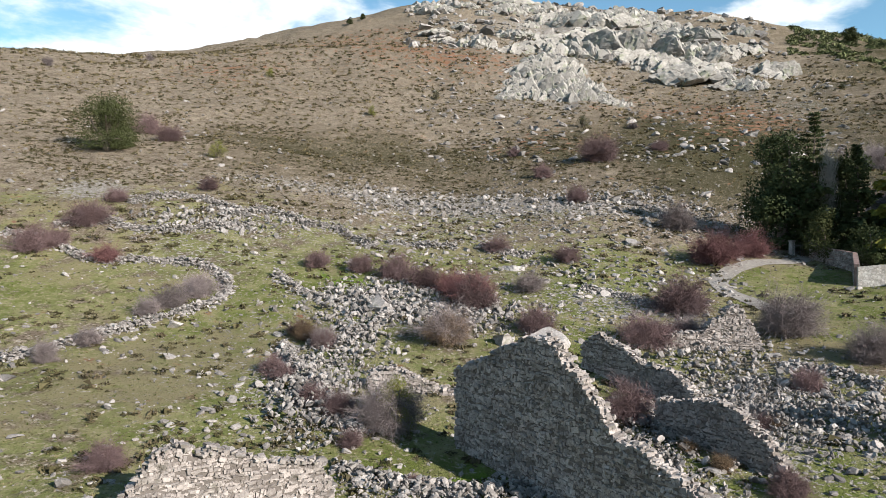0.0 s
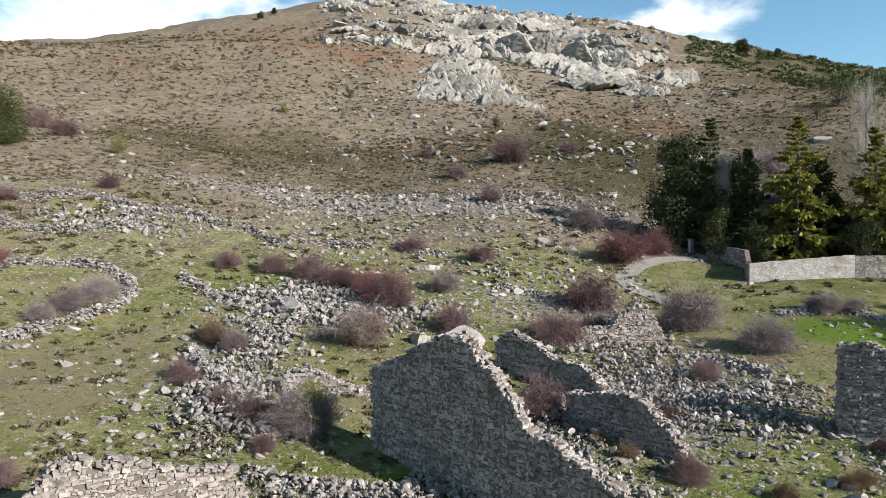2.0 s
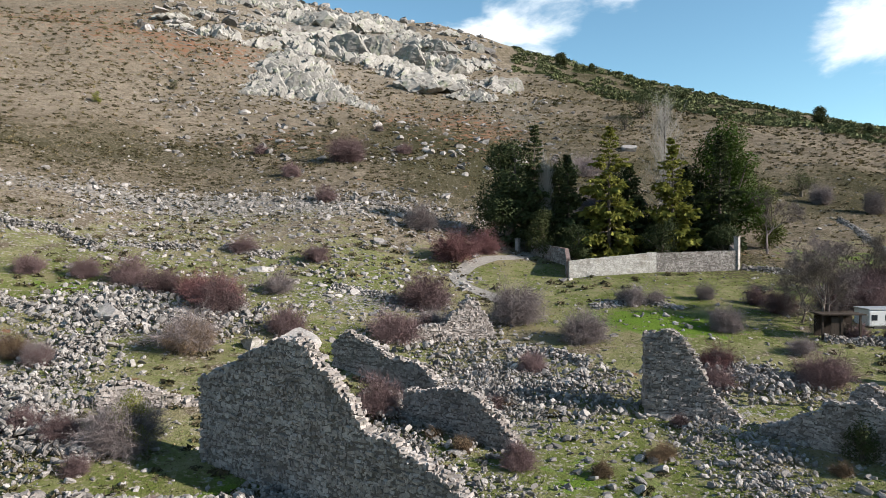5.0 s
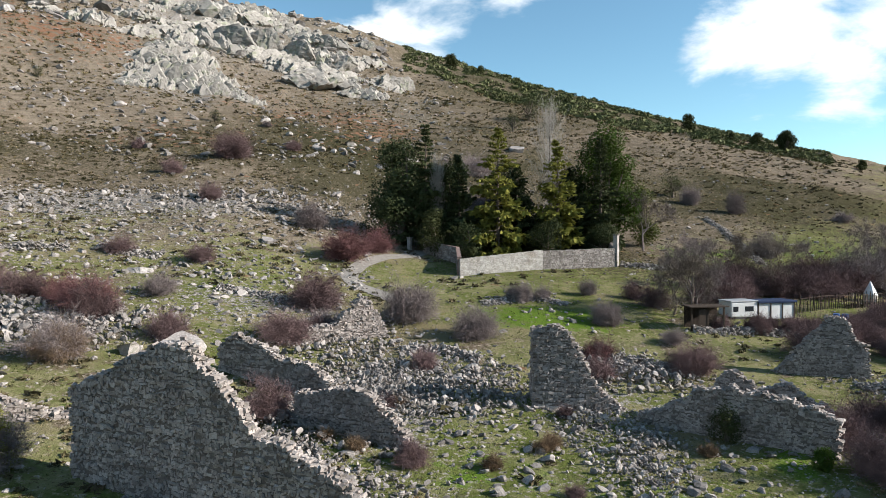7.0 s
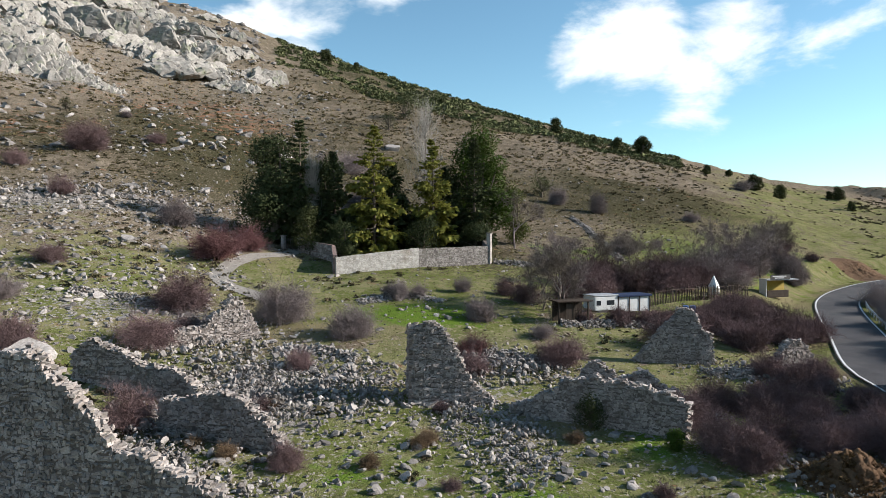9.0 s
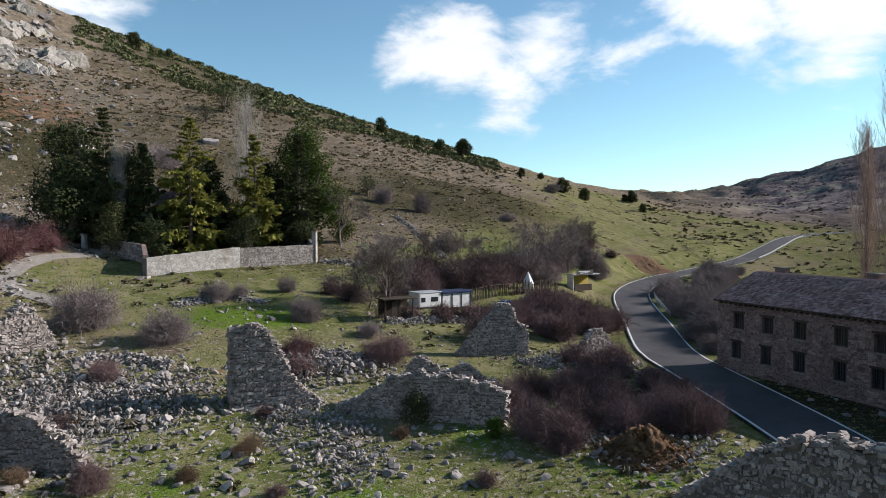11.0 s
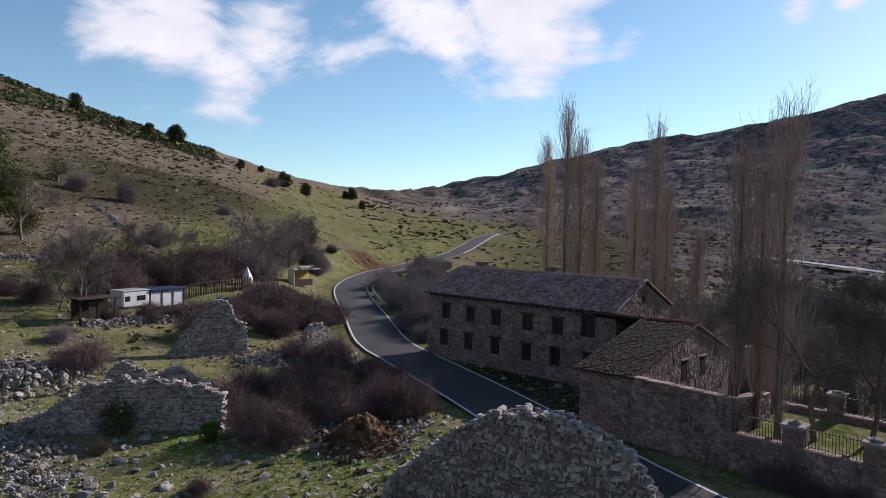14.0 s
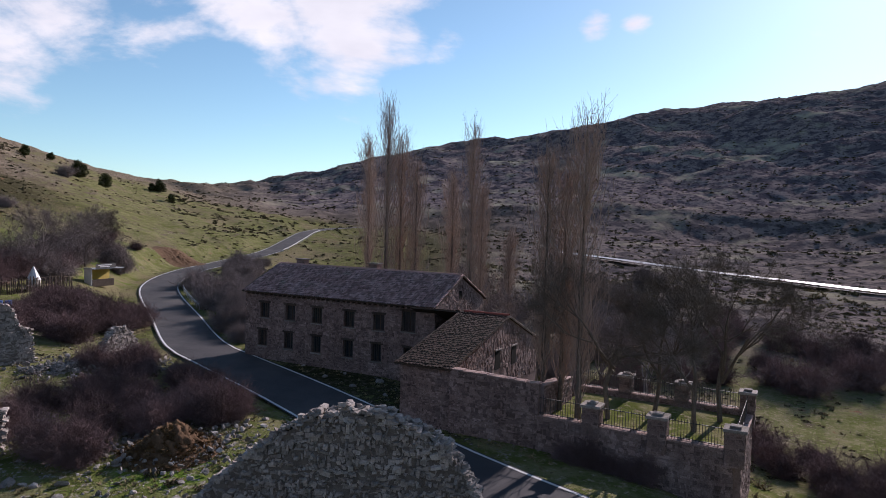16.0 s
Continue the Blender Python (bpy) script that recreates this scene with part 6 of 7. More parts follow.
shrubs([(79.3, 50.4, 2.1), (44.7, 38.8, 1.1), (36.2, 38.9, 1.0), (43.4, 45.3, 1.3), (-24.1, 54.6, 1.2), (-9.0, 49.8, 1.1), (19.6, 53.4, 1.4)], GREY_M, "pale grey leafless bush among stones")
shrubs([(-32.6, 65.3, 1.53), (30.4, 75.6, 3.0), (36.1, 79.4, 2.05), (0.8, 62.5, 1.57), (36.5, 38.8, 1.56), (2.4, 59.7, 2.3)], CRIM_M, "dense crimson-brown leafless shrub")
shrubs([(0.3, 51.5, 2.27), (8.1, 63.7, 1.62), (30.5, 88.4, 2.35), (27.5, 53.1, 2.7), (29.9, 47.0, 1.8), (-26.3, 44.3, 0.99), (-25.5, 48.2, 1.01), (-21.8, 59.7, 1.6), (-23.1, 56.7, 1.54), (73.7, 288.5, 2.75), (-119.0, 204.2, 1.78), (-102.1, 236.1, 1.51), (50.2, 178.7, 1.56),
        (88.6, 136.4, 4.09), (31.1, 47.2, 1.75), (43.7, 45.4, 1.59), (49.0, 53.8, 1.22), (41.0, 54.5, 1.26), (43.1, 53.9, 1.04), (40.9, 55.9, 1.04), (90.8, 62.1, 2.77), (75.3, 51.5, 1.53), (118.6, 98.4, 2.59), (119.6, 88.1, 2.49), (136.9, 76.4, 1.97), (209.9, 99.8, 2.92)],
       GREY_M, "grey leafless thicket on the slope")
rs = random.Random(9)


def thicket(n, a, b, wide, s0, s1, meshes, label, name="shrub"):
    """Shrubs strung along the line a-b, within wide metres of it, clear of the road."""
    got = []
    for _ in range(n * 12):
        if len(got) == n:
            break
        u = rs.random()
        x, y = a[0] + (b[0] - a[0]) * u + rs.uniform(-wide, wide), a[1] + (b[1] - a[1]) * u + rs.uniform(-wide, wide)
        s = rs.uniform(s0, s1)
        if off_road(np.array([x]), np.array([y]), 3.1 + s * 0.6)[0]:
            got.append((x, y, s))
    shrubs(got, meshes, label, name, name, group="thicket")


thicket(28, (61, 33), (82, 36.5), 2.2, 1.0, 1.7, RED_M, "dark hedge shrub beside the smallholding")
thicket(16, (62, 29), (76, 30), 2.6, 1.4, 2.1, RED_M, "dark bramble hedge above the road bend", "bramble")
thicket(11, (54.5, 38.8), (63, 35.8), 0.7, 0.75, 1.25, RED_M, "leafless hedge shrub in front of the caravan")
thicket(32, (60, 50), (92, 46), 3.5, 1.7, 2.8, RED_M, "leafless brown thicket behind the caravan")
thicket(26, (84, 46), (114, 48), 3.2, 1.6, 3.0, GREY_M, "grey leafless thicket beside the road")
thicket(40, (68, 14), (100, 26.5), 3.8, 1.3, 2.5, GREY_M, "grey brushwood between road and house", "brushwood")
thicket(24, (103, 27), (150, 29), 4.5, 1.5, 2.5, GREY_M, "grey brushwood below the road", "brushwood")
thicket(40, (66, -8), (112, 4), 10.0, 1.5, 2.8, GREY_M, "grey brushwood behind the house", "brushwood")
thicket(38, (48, -26), (100, -52), 13.0, 1.4, 2.8, RED_M, "purple-brown brushwood along the valley stream", "brushwood")
thicket(34, (60, -20), (140, -52), 13.0, 1.6, 3.0, GREY_M, "grey brushwood along the valley stream", "brushwood")
thicket(14, (30, -24), (44, -30), 4.0, 1.0, 1.9, RED_M, "purple-brown brushwood below the terrace")
thicket(10, (39.5, 10), (50, 14.5), 1.6, 0.9, 1.6, RED_M, "bramble bush spilling over the road bank")
thicket(7, (36.6, -0.9), (40.2, 3.4), 0.6, 0.8, 1.4, RED_M, "dark bramble against the outbuilding wall")
thicket(5, (34.2, -8.6), (31.5, -12.5), 0.5, 0.6, 1.1, RED_M, "dark bramble at the foot of the terrace wall")
thicket(8, (44, 19), (58, 21), 2.6, 0.8, 1.7, RED_M, "dark bramble among the ruins near the road", "bramble")
thicket(9, (40, 9.5), (52, 15.5), 2.0, 0.7, 1.25, RED_M, "tall dark bramble above the road cutting", "bramble")
thicket(11, (36, 12), (46, 19), 3.6, 0.7, 1.6, RED_M, "dark bramble covering the bank above the road", "bramble")
thicket(10, (24.5, 9.5), (26, 2), 1.0, 0.5, 0.9, GREY_M, "grey twigs growing against the ruined wall", "bramble")
thicket(8, (110, 52), (150, 52), 4.0, 1.2, 2.0, RED_M, "shrub on the bank above the road")


# ---- leafy trees and bushes ----
def leaf_lumps(seed, lumps, n, size, flat=1.0):
    """Leaf faces over the skins of several lumps (x, y, z, radius), thick outside, with gaps."""
    r = np.random.default_rng(seed)
    lumps = np.array(lumps, float)
    pick = r.choice(len(lumps), n, p=lumps[:, 3] ** 2 / (lumps[:, 3] ** 2).sum())
    d = r.normal(size=(n, 3))
    d /= np.linalg.norm(d, axis=1, keepdims=True)
    wob = 1 + 0.22 * np.sin(d[:, 0] * 7 + pick) * np.cos(d[:, 1] * 6 + pick * 2) + 0.1 * np.sin(d[:, 2] * 13 + pick)
    c = lumps[pick, :3] + d * (lumps[pick, 3] * wob * r.uniform(0.6, 1.03, n) ** 0.5)[:, None] * np.array([1, 1, flat])
    u = r.normal(size=(n, 3))
    u /= np.linalg.norm(u, axis=1, keepdims=True)
    w = np.cross(d, u)
    w /= np.linalg.norm(w, axis=1, keepdims=True) + 1e-9
    s = (size * r.uniform(0.6, 1.4, n))[:, None]
    v = np.stack([c - u * s, c + w * s * 0.5, c + u * s, c - w * s * 0.5], 1).reshape(-1, 3)
    return v, np.arange(4 * n).reshape(-1, 4)


def leafy(name, label, category, x, y, high, wide, seed, material=LEAF, n=2600, trunk=0.22, group="", leaf=None):
    """A broad evergreen: short forked trunk and a crown of leaf lumps."""
    r = np.random.default_rng(seed)
    ob = thing(name, label, category, pose(x, y, ground(x, y), 0, 0, seed * 50 % 360), group=group)
    lumps = []
    for k in range(22):
        t = r.uniform(0.08, 0.84)
        rad = wide * r.uniform(0.13, 0.24)
        a, o = r.uniform(0, 6.28), (wide * 0.5 - rad * 0.7) * math.sin(math.pi * min(t * 0.8 + 0.22, 0.97)) * r.uniform(0.3, 1.0)
        lumps.append((o * math.cos(a), o * math.sin(a), high * t, rad))
    v, f = leaf_lumps(seed, lumps, int(n * 3), (leaf or max(0.10, high * 0.028)) * 0.5)
    v[:, 2] = np.maximum(v[:, 2], 0.02)
    part("crown", mesh_np("crown", v, f, material), material, ob)
    tips = np.array([l[:3] for l in lumps])
    tv, tf = tubes(np.concatenate([[(0, 0, -0.2)], np.tile((0, 0, high * 0.2), (len(tips), 1))]), np.concatenate([[(0, 0, high * 0.25)], tips]), np.array([wide * 0.06] + [wide * 0.025] * len(tips)), np.array([wide * 0.045] + [wide * 0.008] * len(tips)), 0.05, 3, 6)
    part("trunk", mesh_np("trunk", tv, tf, BARK), BARK, ob)
    return ob


leafy("juniper", "large dark rounded juniper on the open slope", "bush", -55.2, 111.2, 8.6, 12.0, 3, n=9000, leaf=0.22)
for k, (x, y, s) in enumerate(((-38.2, 114.8, 1.83), (-19.3, 183.5, 1.55), (-57.5, 225.2, 1.66), (-2.1, 217.2, 2.0), (36.8, 178.7, 1.99), (119.4, 103.7, 3.6), (139.2, 190.2, 3.95), (157.4, 205.3, 5.5), (155.0, 189.1, 4.1), (137.3, 232.3, 1.58))):
    leafy("bush", "dark green evergreen bush on the dry slope", "bush", x, y, s * 1.7, s * 2, 10 + k, n=1500, material=(LEAF, CEDAR)[k in (0, 1, 2)])
leafy("bush", "small bright green bush at the foot of a ruined wall", "bush", 33.4, 19.4, 1.3, 1.2, 33, BRIGHT, 900)
leafy("ivy_bush", "dark ivy sprawling over the ruined wall", "bush", 32.7, 24.6, 2.7, 2.4, 34, LEAF, 1700, leaf=0.09)
leafy("ivy_bush", "tall rusty-green overgrown shrub by the low wall", "bush", -2.6, 36.8, 3.3, 2.8, 35, CEDAR, 2300, leaf=0.07)
shrubs([(-2.6, 36.6, 1.9), (-3.6, 37.0, 1.5)], GREY_M[4:], "tall grey twiggy undergrowth by the low wall")
for k, (x, y, s) in enumerate(((189.3, 315.2, 4.3), (204.7, 309.1, 2.7), (223.1, 260.2, 2.0), (256.6, 214.0, 3.9), (234.7, 174.9, 1.8), (246.5, 171.4, 3.3), (244.7, 157.7, 4.4), (238.3, 126.5, 1.9), (-41.2, 349.1, 1.6), (-47, 342, 1.9), (285.4, 101.1, 1.6), (288.1, 98.6, 2.8), (244.5, 79.8, 1.7),
                               (252.2, 124.8, 1.7), (246.5, 130.9, 1.2), (236.0, 107.6, 3.2), (231.9, 97.3, 2.5))):
    leafy("tree", "small dark evergreen oak on the skyline", "tree", x, y, s * 1.9, s * 1.9, 50 + k, n=2000, leaf=s * 0.12)


def conifer(name, label, x, y, high, wide, seed, material, droop=0.25, gaps=0.0, tip=1.0):
    """A conifer: straight trunk, whorls of drooping boughs that shorten to the top, each clad in needle sprays."""
    r = np.random.default_rng(seed)
    ob = thing(name, label, "tree", pose(x, y, ground(x, y) - 0.1, r.uniform(-1.5, 1.5), r.uniform(-1.5, 1.5), r.uniform(0, 360)))
    starts, ends, rad = [], [], []
    z = high * 0.05
    while z < high * 0.985:
        t = z / high
        reach = wide * (1 - t) ** 0.85 * (0.72 + 0.28 * math.sin(z * 2.1 + seed)) + 0.12
        for k in range(int(r.integers(6, 9))):
            if r.random() < gaps:
                continue
            a = r.uniform(0, 6.28)
            l = reach * r.uniform(0.65, 1.12)
            starts.append((0, 0, z))
            ends.append((math.cos(a) * l, math.sin(a) * l, z - l * droop * (1 - t) + l * 0.28 * t))
            rad.append(0.018 + 0.03 * (1 - t))
        z += high * 0.026 * r.uniform(0.8, 1.25) + 0.05
    s, e, rad = np.array(starts), np.array(ends), np.array(rad)
    tv, tf = tubes(s, e, rad, rad * 0.3, 0.03, 2, 4)
    v0, f0 = tubes([(0, 0, -0.1)], [(0, 0, high * 0.99)], high * 0.017, 0.02, 0.0, 6, 8)
    tv, tf = join((v0, f0), (tv, tf))
    part("trunk", mesh_np("trunk", tv, tf, BARK), BARK, ob)
    k = 34
    i = np.repeat(np.arange(len(s)), k)
    u = r.uniform(0.22, 1.04, len(i))
    way = e[i] - s[i]
    c = s[i] + way * u[:, None]
    ln = np.linalg.norm(way, axis=1, keepdims=True)
    d = way / ln
    sd = np.cross(d, np.array([0, 0, 1.0])) + 1e-6
    sd /= np.linalg.norm(sd, axis=1, keepdims=True)
    fan = r.uniform(-1, 1, len(i))[:, None]
    go = d * 0.6 + sd * fan * 0.8 + np.array([0, 0, -0.3]) + r.normal(size=(len(i), 3)) * 0.35
    go /= np.linalg.norm(go, axis=1, keepdims=True)
    size = (np.clip(ln[:, 0] * 0.30, 0.35, 1.0) * r.uniform(0.7, 1.3, len(i)))[:, None]
    w = np.cross(go, r.normal(size=(len(i), 3)))
    w /= np.linalg.norm(w, axis=1, keepdims=True) + 1e-9
    v = np.stack([c, c + go * size * 0.45 + w * size * 0.24, c + go * size, c + go * size * 0.45 - w * size * 0.24], 1).reshape(-1, 3)
    part("needles", mesh_np("needles", v, np.arange(len(v)).reshape(-1, 4), material), material, ob)
    return ob


conifer("conifer", "tall yellow-green cedar over the garden wall", 52.0, 74.6, 17.6, 6.0, 1, CEDAR, 0.3, 0.08)
conifer("conifer", "yellow-green spruce in the walled garden", 60.0, 71.8, 15.8, 5.0, 2, CEDAR, 0.2, 0.1)
conifer("conifer", "tall dark columnar fir in the walled garden", 66.0, 69.8, 16.6, 4.0, 3, NEEDLE, 0.2)
conifer("conifer", "dark pointed fir beside the gate", 45.5, 83.0, 17.5, 4.6, 4, NEEDLE, 0.2)
conifer("conifer", "dark young spruce in the walled garden", 48.5, 78.5, 13.5, 4.0, 5, NEEDLE, 0.2)
conifer("conifer", "dark spruce in the walled garden", 56.5, 76.5, 12.5, 4.4, 6, NEEDLE, 0.2)
conifer("conifer", "dark fir in the walled garden", 63.5, 73.5, 11.5, 4.4, 7, NEEDLE, 0.2)
leafy("pine", "broad dark pine behind the garden gate", "tree", 43.2, 85.5, 15.0, 12.5, 71, NEEDLE, 7000, leaf=0.35)
leafy("pine", "tall round-crowned bright green pine", "tree", 70.5, 74.0, 18.5, 11.5, 72, BRIGHT, 7000, leaf=0.35)
leafy("yew", "low grey-green yew by the gate", "tree", 44.0, 78.0, 6.5, 5.0, 73, LEAF, 2600, leaf=0.22)
leafy("laurel", "dark laurel thicket behind the garden wall", "tree", 57.0, 70.5, 5.0, 6.0, 74, NEEDLE, 2400, leaf=0.2)
leafy("laurel", "dark laurel thicket behind the garden wall", "tree", 64.5, 67.8, 4.5, 5.5, 75, NEEDLE, 2400, leaf=0.2)
leafy("laurel", "dark laurel thicket behind the garden wall", "tree", 47.0, 74.5, 4.5, 6, 76, NEEDLE, 2400, leaf=0.2)
leafy("laurel", "dark shrubbery in the shade of the conifers", "tree", 53.5, 78.5, 6.0, 8.0, 78, NEEDLE, 3200, leaf=0.25)
leafy("laurel", "dark shrubbery in the shade of the conifers", "tree", 60.0, 76.0, 5.5, 8.0, 79, NEEDLE, 3200, leaf=0.25)
leafy("yew", "tall dark yew between the conifers", "tree", 49.5, 82.5, 12.5, 8.5, 81, NEEDLE, 4200, leaf=0.32)
leafy("yew", "tall dark yew between the conifers", "tree", 57.5, 80.5, 11.5, 8.5, 82, NEEDLE, 4200, leaf=0.32)
leafy("yew", "tall dark yew between the conifers", "tree", 66.5, 75.5, 12.5, 7.5, 83, NEEDLE, 4200, leaf=0.32)
leafy("olive_tree", "silvery grey-green tree at the garden's end", "tree", 77.0, 72.5, 11, 6, 77, TUFT, 2400, leaf=0.22)


# ---- leafless trees ----
def bare_tree(name, label, x, y, high, seed, material=BARK, spread=0.55, depth=6, trunk=0.035, low=0.22, z=None, kids=3):
    """A leafless broad tree: a trunk that forks again and again into fine twigs."""
    r = np.random.default_rng(seed)
    segs = []

    def grow(p, d, l, w, level):
        q = p + d * l
        segs.append((p, q, w, w * 0.62))
        if level == 0:
            return
        for k in range(kids if level > 1 else kids + 1):
            n = d + r.normal(size=3) * spread + np.array([0, 0, 0.12])
            n /= np.linalg.norm(n)
            at = p + d * l * r.uniform(0.55, 1.0)
            grow(at, n, l * r.uniform(0.6, 0.82), w * 0.56, level - 1)
    trunk_l = high * low
    grow(np.array([0, 0, -0.15]), np.array([r.normal() * 0.04, r.normal() * 0.04, 1.0]), trunk_l, high * trunk, depth)
    p, q = np.array([s[0] for s in segs]), np.array([s[1] for s in segs])
    w0, w1 = np.array([s[2] for s in segs]), np.array([s[3] for s in segs])
    k = high / max(q[:, 2].max(), 0.1)
    big = w0 > high * trunk * 0.2
    v1, f1 = tubes(p[big] * k, q[big] * k, np.maximum(w0[big] * 0.75, 0.012), np.maximum(w1[big] * 0.75, 0.009), 0.05, 2, 6)
    v2, f2 = tubes(p[~big] * k, q[~big] * k, np.maximum(w0[~big] * 0.7, 0.008), np.maximum(w1[~big] * 0.7, 0.005), 0.06, 1, 3)
    # slips of fine twig along the outer branches
    i = np.repeat(np.where(~big)[0], 5)
    u = r.uniform(0.1, 1.0, len(i))[:, None]
    a0 = (p[i] * (1 - u) + q[i] * u) * k
    a1 = a0 + (q[i] - p[i]) * k * 0.35 + r.normal(size=(len(i), 3)) * 0.028 * high
    side = np.cross(a1 - a0, r.normal(size=(len(i), 3)))
    side *= 0.006 / (np.linalg.norm(side, axis=1, keepdims=True) + 1e-9)
    slips = np.stack([a0 - side, a0 + side, a1 + side * 0.4, a1 - side * 0.4], 1).reshape(-1, 3)
    v2, f2 = join((v2, f2), (slips, np.arange(len(slips)).reshape(-1, 4)))
    ob = thing(name, label, "tree", pose(x, y, (ground(x, y) if z is None else z), 0, 0, seed * 37 % 360))
    part("trunk", mesh_np("trunk", v1, f1, material), material, ob)
    part("crown", mesh_np("crown", v2, f2, material), material, ob)
    return ob


def poplar(label, x, y, high, wide, seed, material=POPLAR, n=110, z=None):
    """A leafless column poplar: steep branches all the way up, clad in upright twigs."""
    r = np.random.default_rng(seed)
    t = r.uniform(0.14, 0.97, n)
    a = r.uniform(0, 6.28, n)
    l = high * (0.10 + 0.19 * np.sin(np.pi * np.clip(t * 0.9 + 0.08, 0, 1))) * r.uniform(0.7, 1.2, n)
    out = wide * np.sin(np.pi * np.clip(t * 0.72 + 0.18, 0, 1)) ** 0.7 * r.uniform(0.25, 1.0, n)
    s = np.stack([0 * t, 0 * t, t * high * 0.9], 1)
    e = s + np.stack([np.cos(a) * out, np.sin(a) * out, l], 1)
    e[:, 2] = np.minimum(e[:, 2], high)
    parts_ = [tubes([(0, 0, -0.2)], [(0, 0, high)], high * 0.011, 0.015, 0.0, 5, 7), tubes(s, e, 0.03, 0.008, 0.09, 3, 3)]
    i = np.repeat(np.arange(n), 8)
    u = r.uniform(0.15, 1.0, len(i))[:, None]
    s2 = s[i] * (1 - u) + e[i] * u
    e2 = s2 + np.stack([r.normal(size=len(i)) * 0.36, r.normal(size=len(i)) * 0.36, r.uniform(0.4, 1.7, len(i))], 1)
    parts_.append(tubes(s2, e2, 0.010, 0.004, 0.05, 1, 3))
    j = np.repeat(np.arange(len(i)), 2)
    u = r.uniform(0.2, 1.0, len(j))[:, None]
    s3 = s2[j] * (1 - u) + e2[j] * u
    e3 = s3 + np.stack([r.normal(size=len(j)) * 0.2, r.normal(size=len(j)) * 0.2, r.uniform(0.2, 0.7, len(j))], 1)
    parts_.append(tubes(s3, e3, 0.007, 0.004, 0.0, 1, 3))
    ob = thing("poplar", label, "tree", pose(x, y, ground(x, y) if z is None else z, 0, 0, seed * 31 % 360))
    part("trunk", mesh_np("trunk", *parts_[0], BARK), BARK, ob)
    v, f = join(*parts_[1:])
    part("crown", mesh_np("crown", v, f, material), material, ob)
    return ob


tall_label = "tall leafless column poplar with reddish-brown twigs"
for k, (b, reach, high, wide) in enumerate(((87.6, 68, 20.0, 1.9), (89.1, 66, 23.4, 1.8), (90.3, 68, 20.5, 1.8), (91.6, 66, 18.0, 1.7), (94.7, 68, 17.5, 1.7), (96.3, 66, 22.6, 1.6), (97.2, 69, 17, 1.5), (102.7, 37.5, 16.2, 1.4), (104.2, 38.5, 15.5, 1.3), (105.7, 36.8, 18.6, 1.7), (99.6, 70, 13, 1.8))):
    x, y = polar(b, reach)
    poplar(tall_label, x, y, high, wide, 100 + k, n=90 if reach < 50 else 105)
poplar("tall pale leafless poplar in the walled garden", 62.5, 76.5, 21.0, 3.6, 120, PALEBARK, 150)
poplar("slim pale leafless tree in the walled garden", 46.0, 80.5, 12.5, 1.2, 121, PALEBARK, 90)
for k, (dx, dy) in enumerate(((2.2, 2.6), (4.6, 4.4), (6.6, 2.2), (1.2, 5.4))):
    p = P3 + ax * dx + BACK * dy
    bare_tree("bare_tree", "leafless grey garden tree on the terrace lawn", p.x, p.y, 8.5 + k * 0.4, 200 + k, BARK, 0.5, 6, 0.022, 0.28, 1.7)
for k, (x, y, h) in enumerate(((53.0, 43.4, 8.5), (51.0, 42.0, 6.5), (55.0, 44.8, 7.5), (52.0, 45.0, 7.0), (86.5, 43.5, 9.5), (103, 46, 9.5), (79.4, 46, 7.5), (72.2, 48, 7), (94, 45.5, 8.5), (112, 47.5, 8.0), (90, 47.5, 8), (66, 50, 7), (107, 49, 8))):
    bare_tree("bare_tree", "leafless grey tree in the hedge by the smallholding", x, y, h, 220 + k, (TWIG_GREY, BARK)[k % 2], 0.55, 6, 0.022, 0.2)
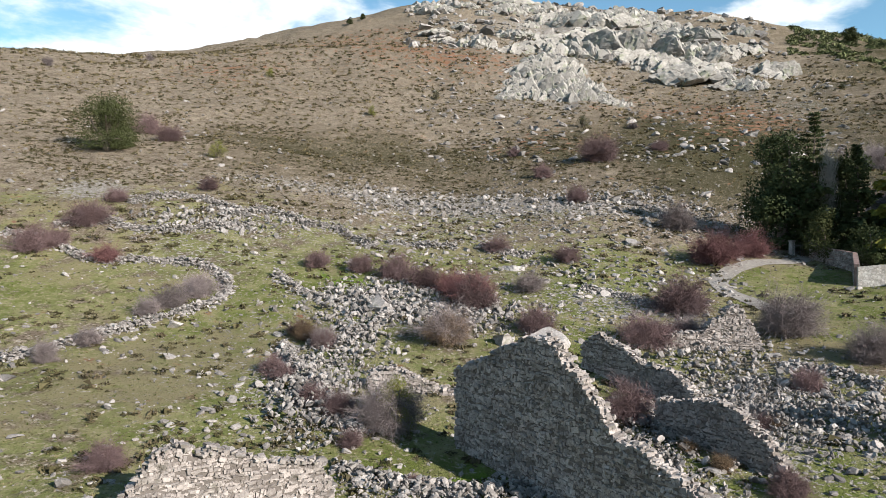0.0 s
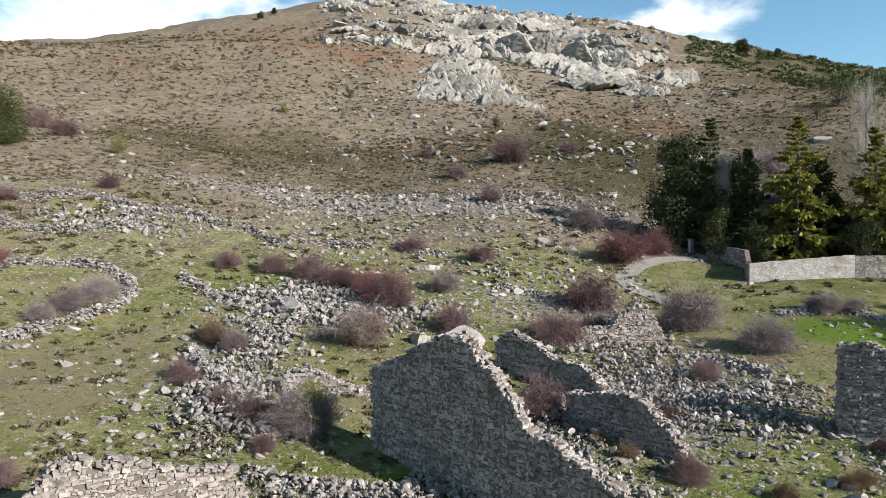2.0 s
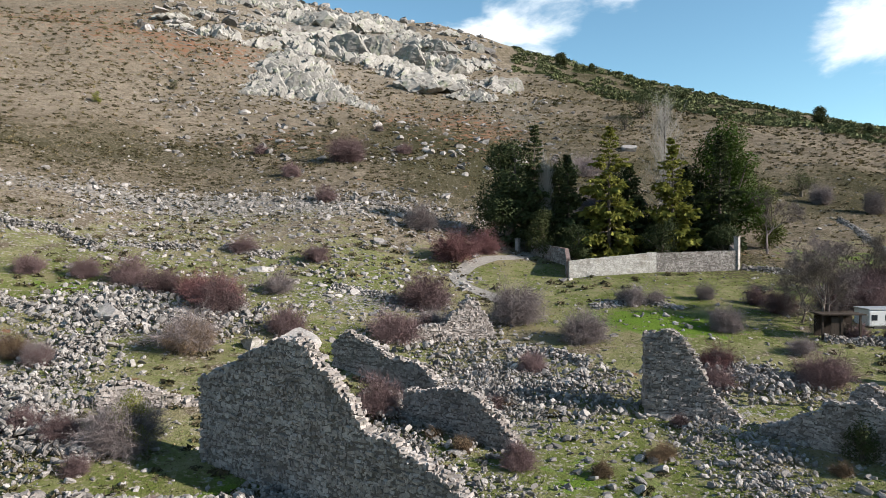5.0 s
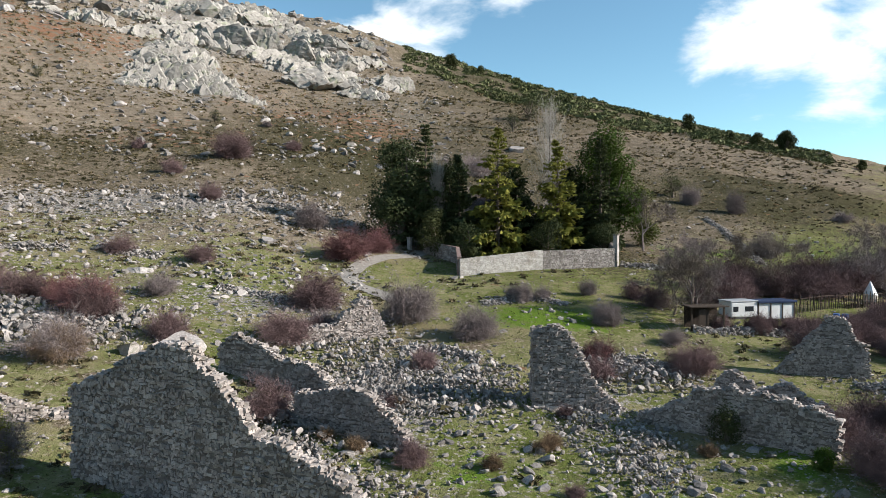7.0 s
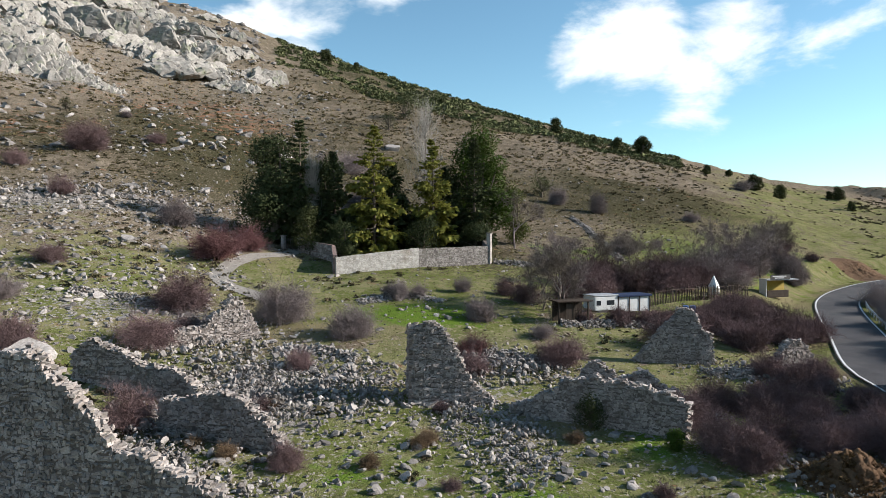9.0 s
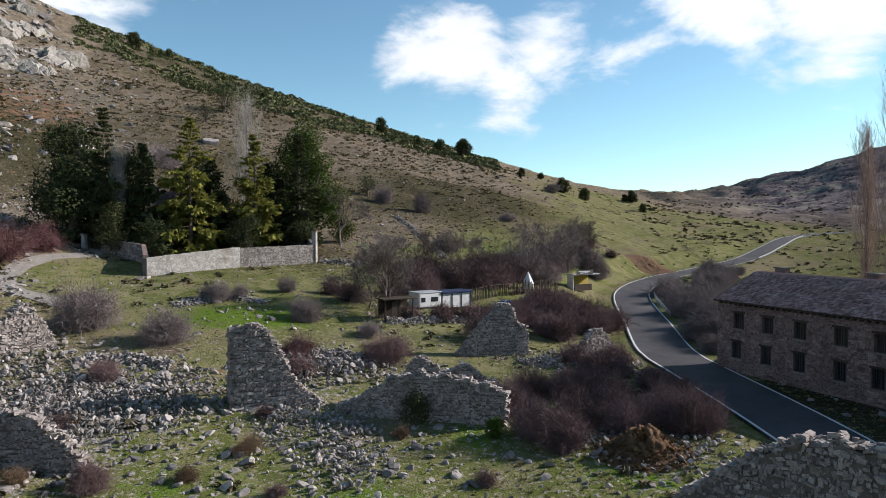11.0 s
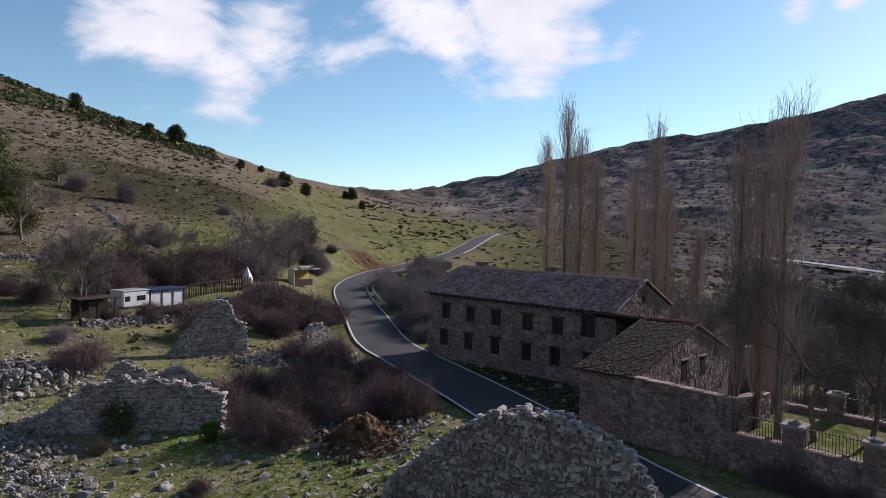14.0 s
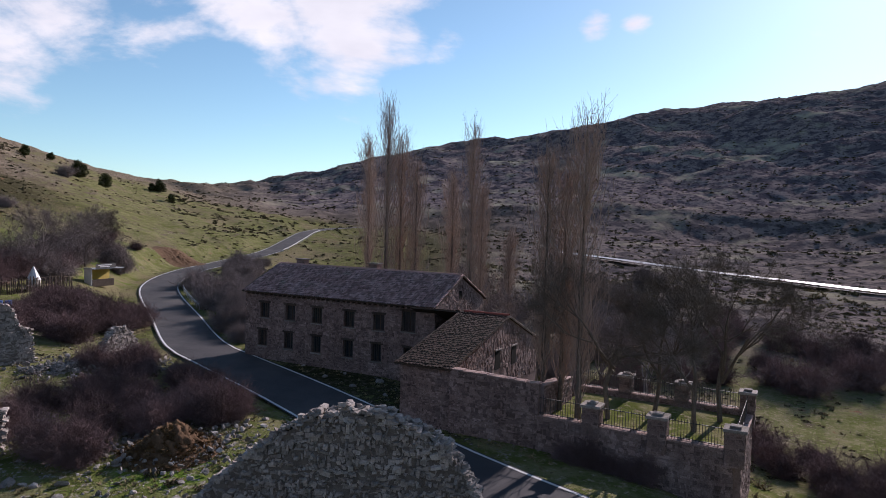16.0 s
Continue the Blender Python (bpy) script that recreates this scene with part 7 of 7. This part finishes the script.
for k, (b, reach, h) in enumerate(((98, 74, 9), (100.5, 62, 8), (103, 66, 8.5), (107.5, 60, 8), (111, 58, 7.5), (114, 66, 7), (94, 80, 9))):
    x, y = polar(b, reach)
    bare_tree("bare_tree", "leafless brown tree on the valley floor", x, y, h, 240 + k, TWIG_GREY, 0.5, 6, 0.022, 0.22)
bare_tree("bare_tree", "leafless pale tree beside the pink house", 49.5, 84.5, 13, 260, TWIG_GREY, 0.45, 6, 0.02, 0.25)
bare_tree("bare_tree", "leafless grey tree at the garden corner", 74.5, 70.0, 9, 261, TWIG_GREY, 0.5, 6, 0.022, 0.2)

# ---- earth ----
def earth_mound(x, y, wide, high, label):
    n = 54
    u, w = np.meshgrid(np.linspace(-1.3, 1.3, n), np.linspace(-1.3, 1.3, n), indexing="ij")
    px, py = x + u.ravel() * wide, y + w.ravel() * wide
    d = np.hypot(u, w).ravel()
    h = high * np.exp(-(d / 0.75) ** 2.2) * (1 + 0.14 * grain(px / 0.8, py / 0.8, 7) + 0.2 * grain(px / 0.2, py / 0.2, 8) + 0.12 * grain(px / 0.1, py / 0.1, 3)) - 0.12 * np.clip(d - 0.9, 0, 1)
    z = ground_np(px, py) + h
    i, j = np.meshgrid(np.arange(n - 1), np.arange(n - 1), indexing="ij")
    f = np.stack([i * n + j, (i + 1) * n + j, (i + 1) * n + j + 1, i * n + j + 1], -1).reshape(-1, 4)
    ob = new("earth_mound", mesh_np("earth_mound", np.stack([px, py, z], 1), f, SAND))
    tagged(smooth_shade(ob), label, "earth mound")


earth_mound(35.2, 11.3, 2.0, 1.35, "rough ochre heap of earth and bracken")
earth_mound(144.5, 45.0, 4.5, 1.3, "bare orange earth slip beside the road")
hx, hy = 35.2 + rng.normal(size=1500) * 1.0, 11.3 + rng.normal(size=1500) * 1.0
hz = 1.25 * np.exp(-(np.hypot(hx - 35.2, hy - 11.3) / 1.5) ** 2.2)
v, f = scatter(TUFTS, on_land(hx, hy) + np.stack([0 * hz, 0 * hz, hz], 1), rng.uniform(0.10, 0.3, 1500), tilt=0.6)
stuff("dry_bracken", v, f, BRACKEN, "rusty dry bracken covering the earth heap", "bracken")
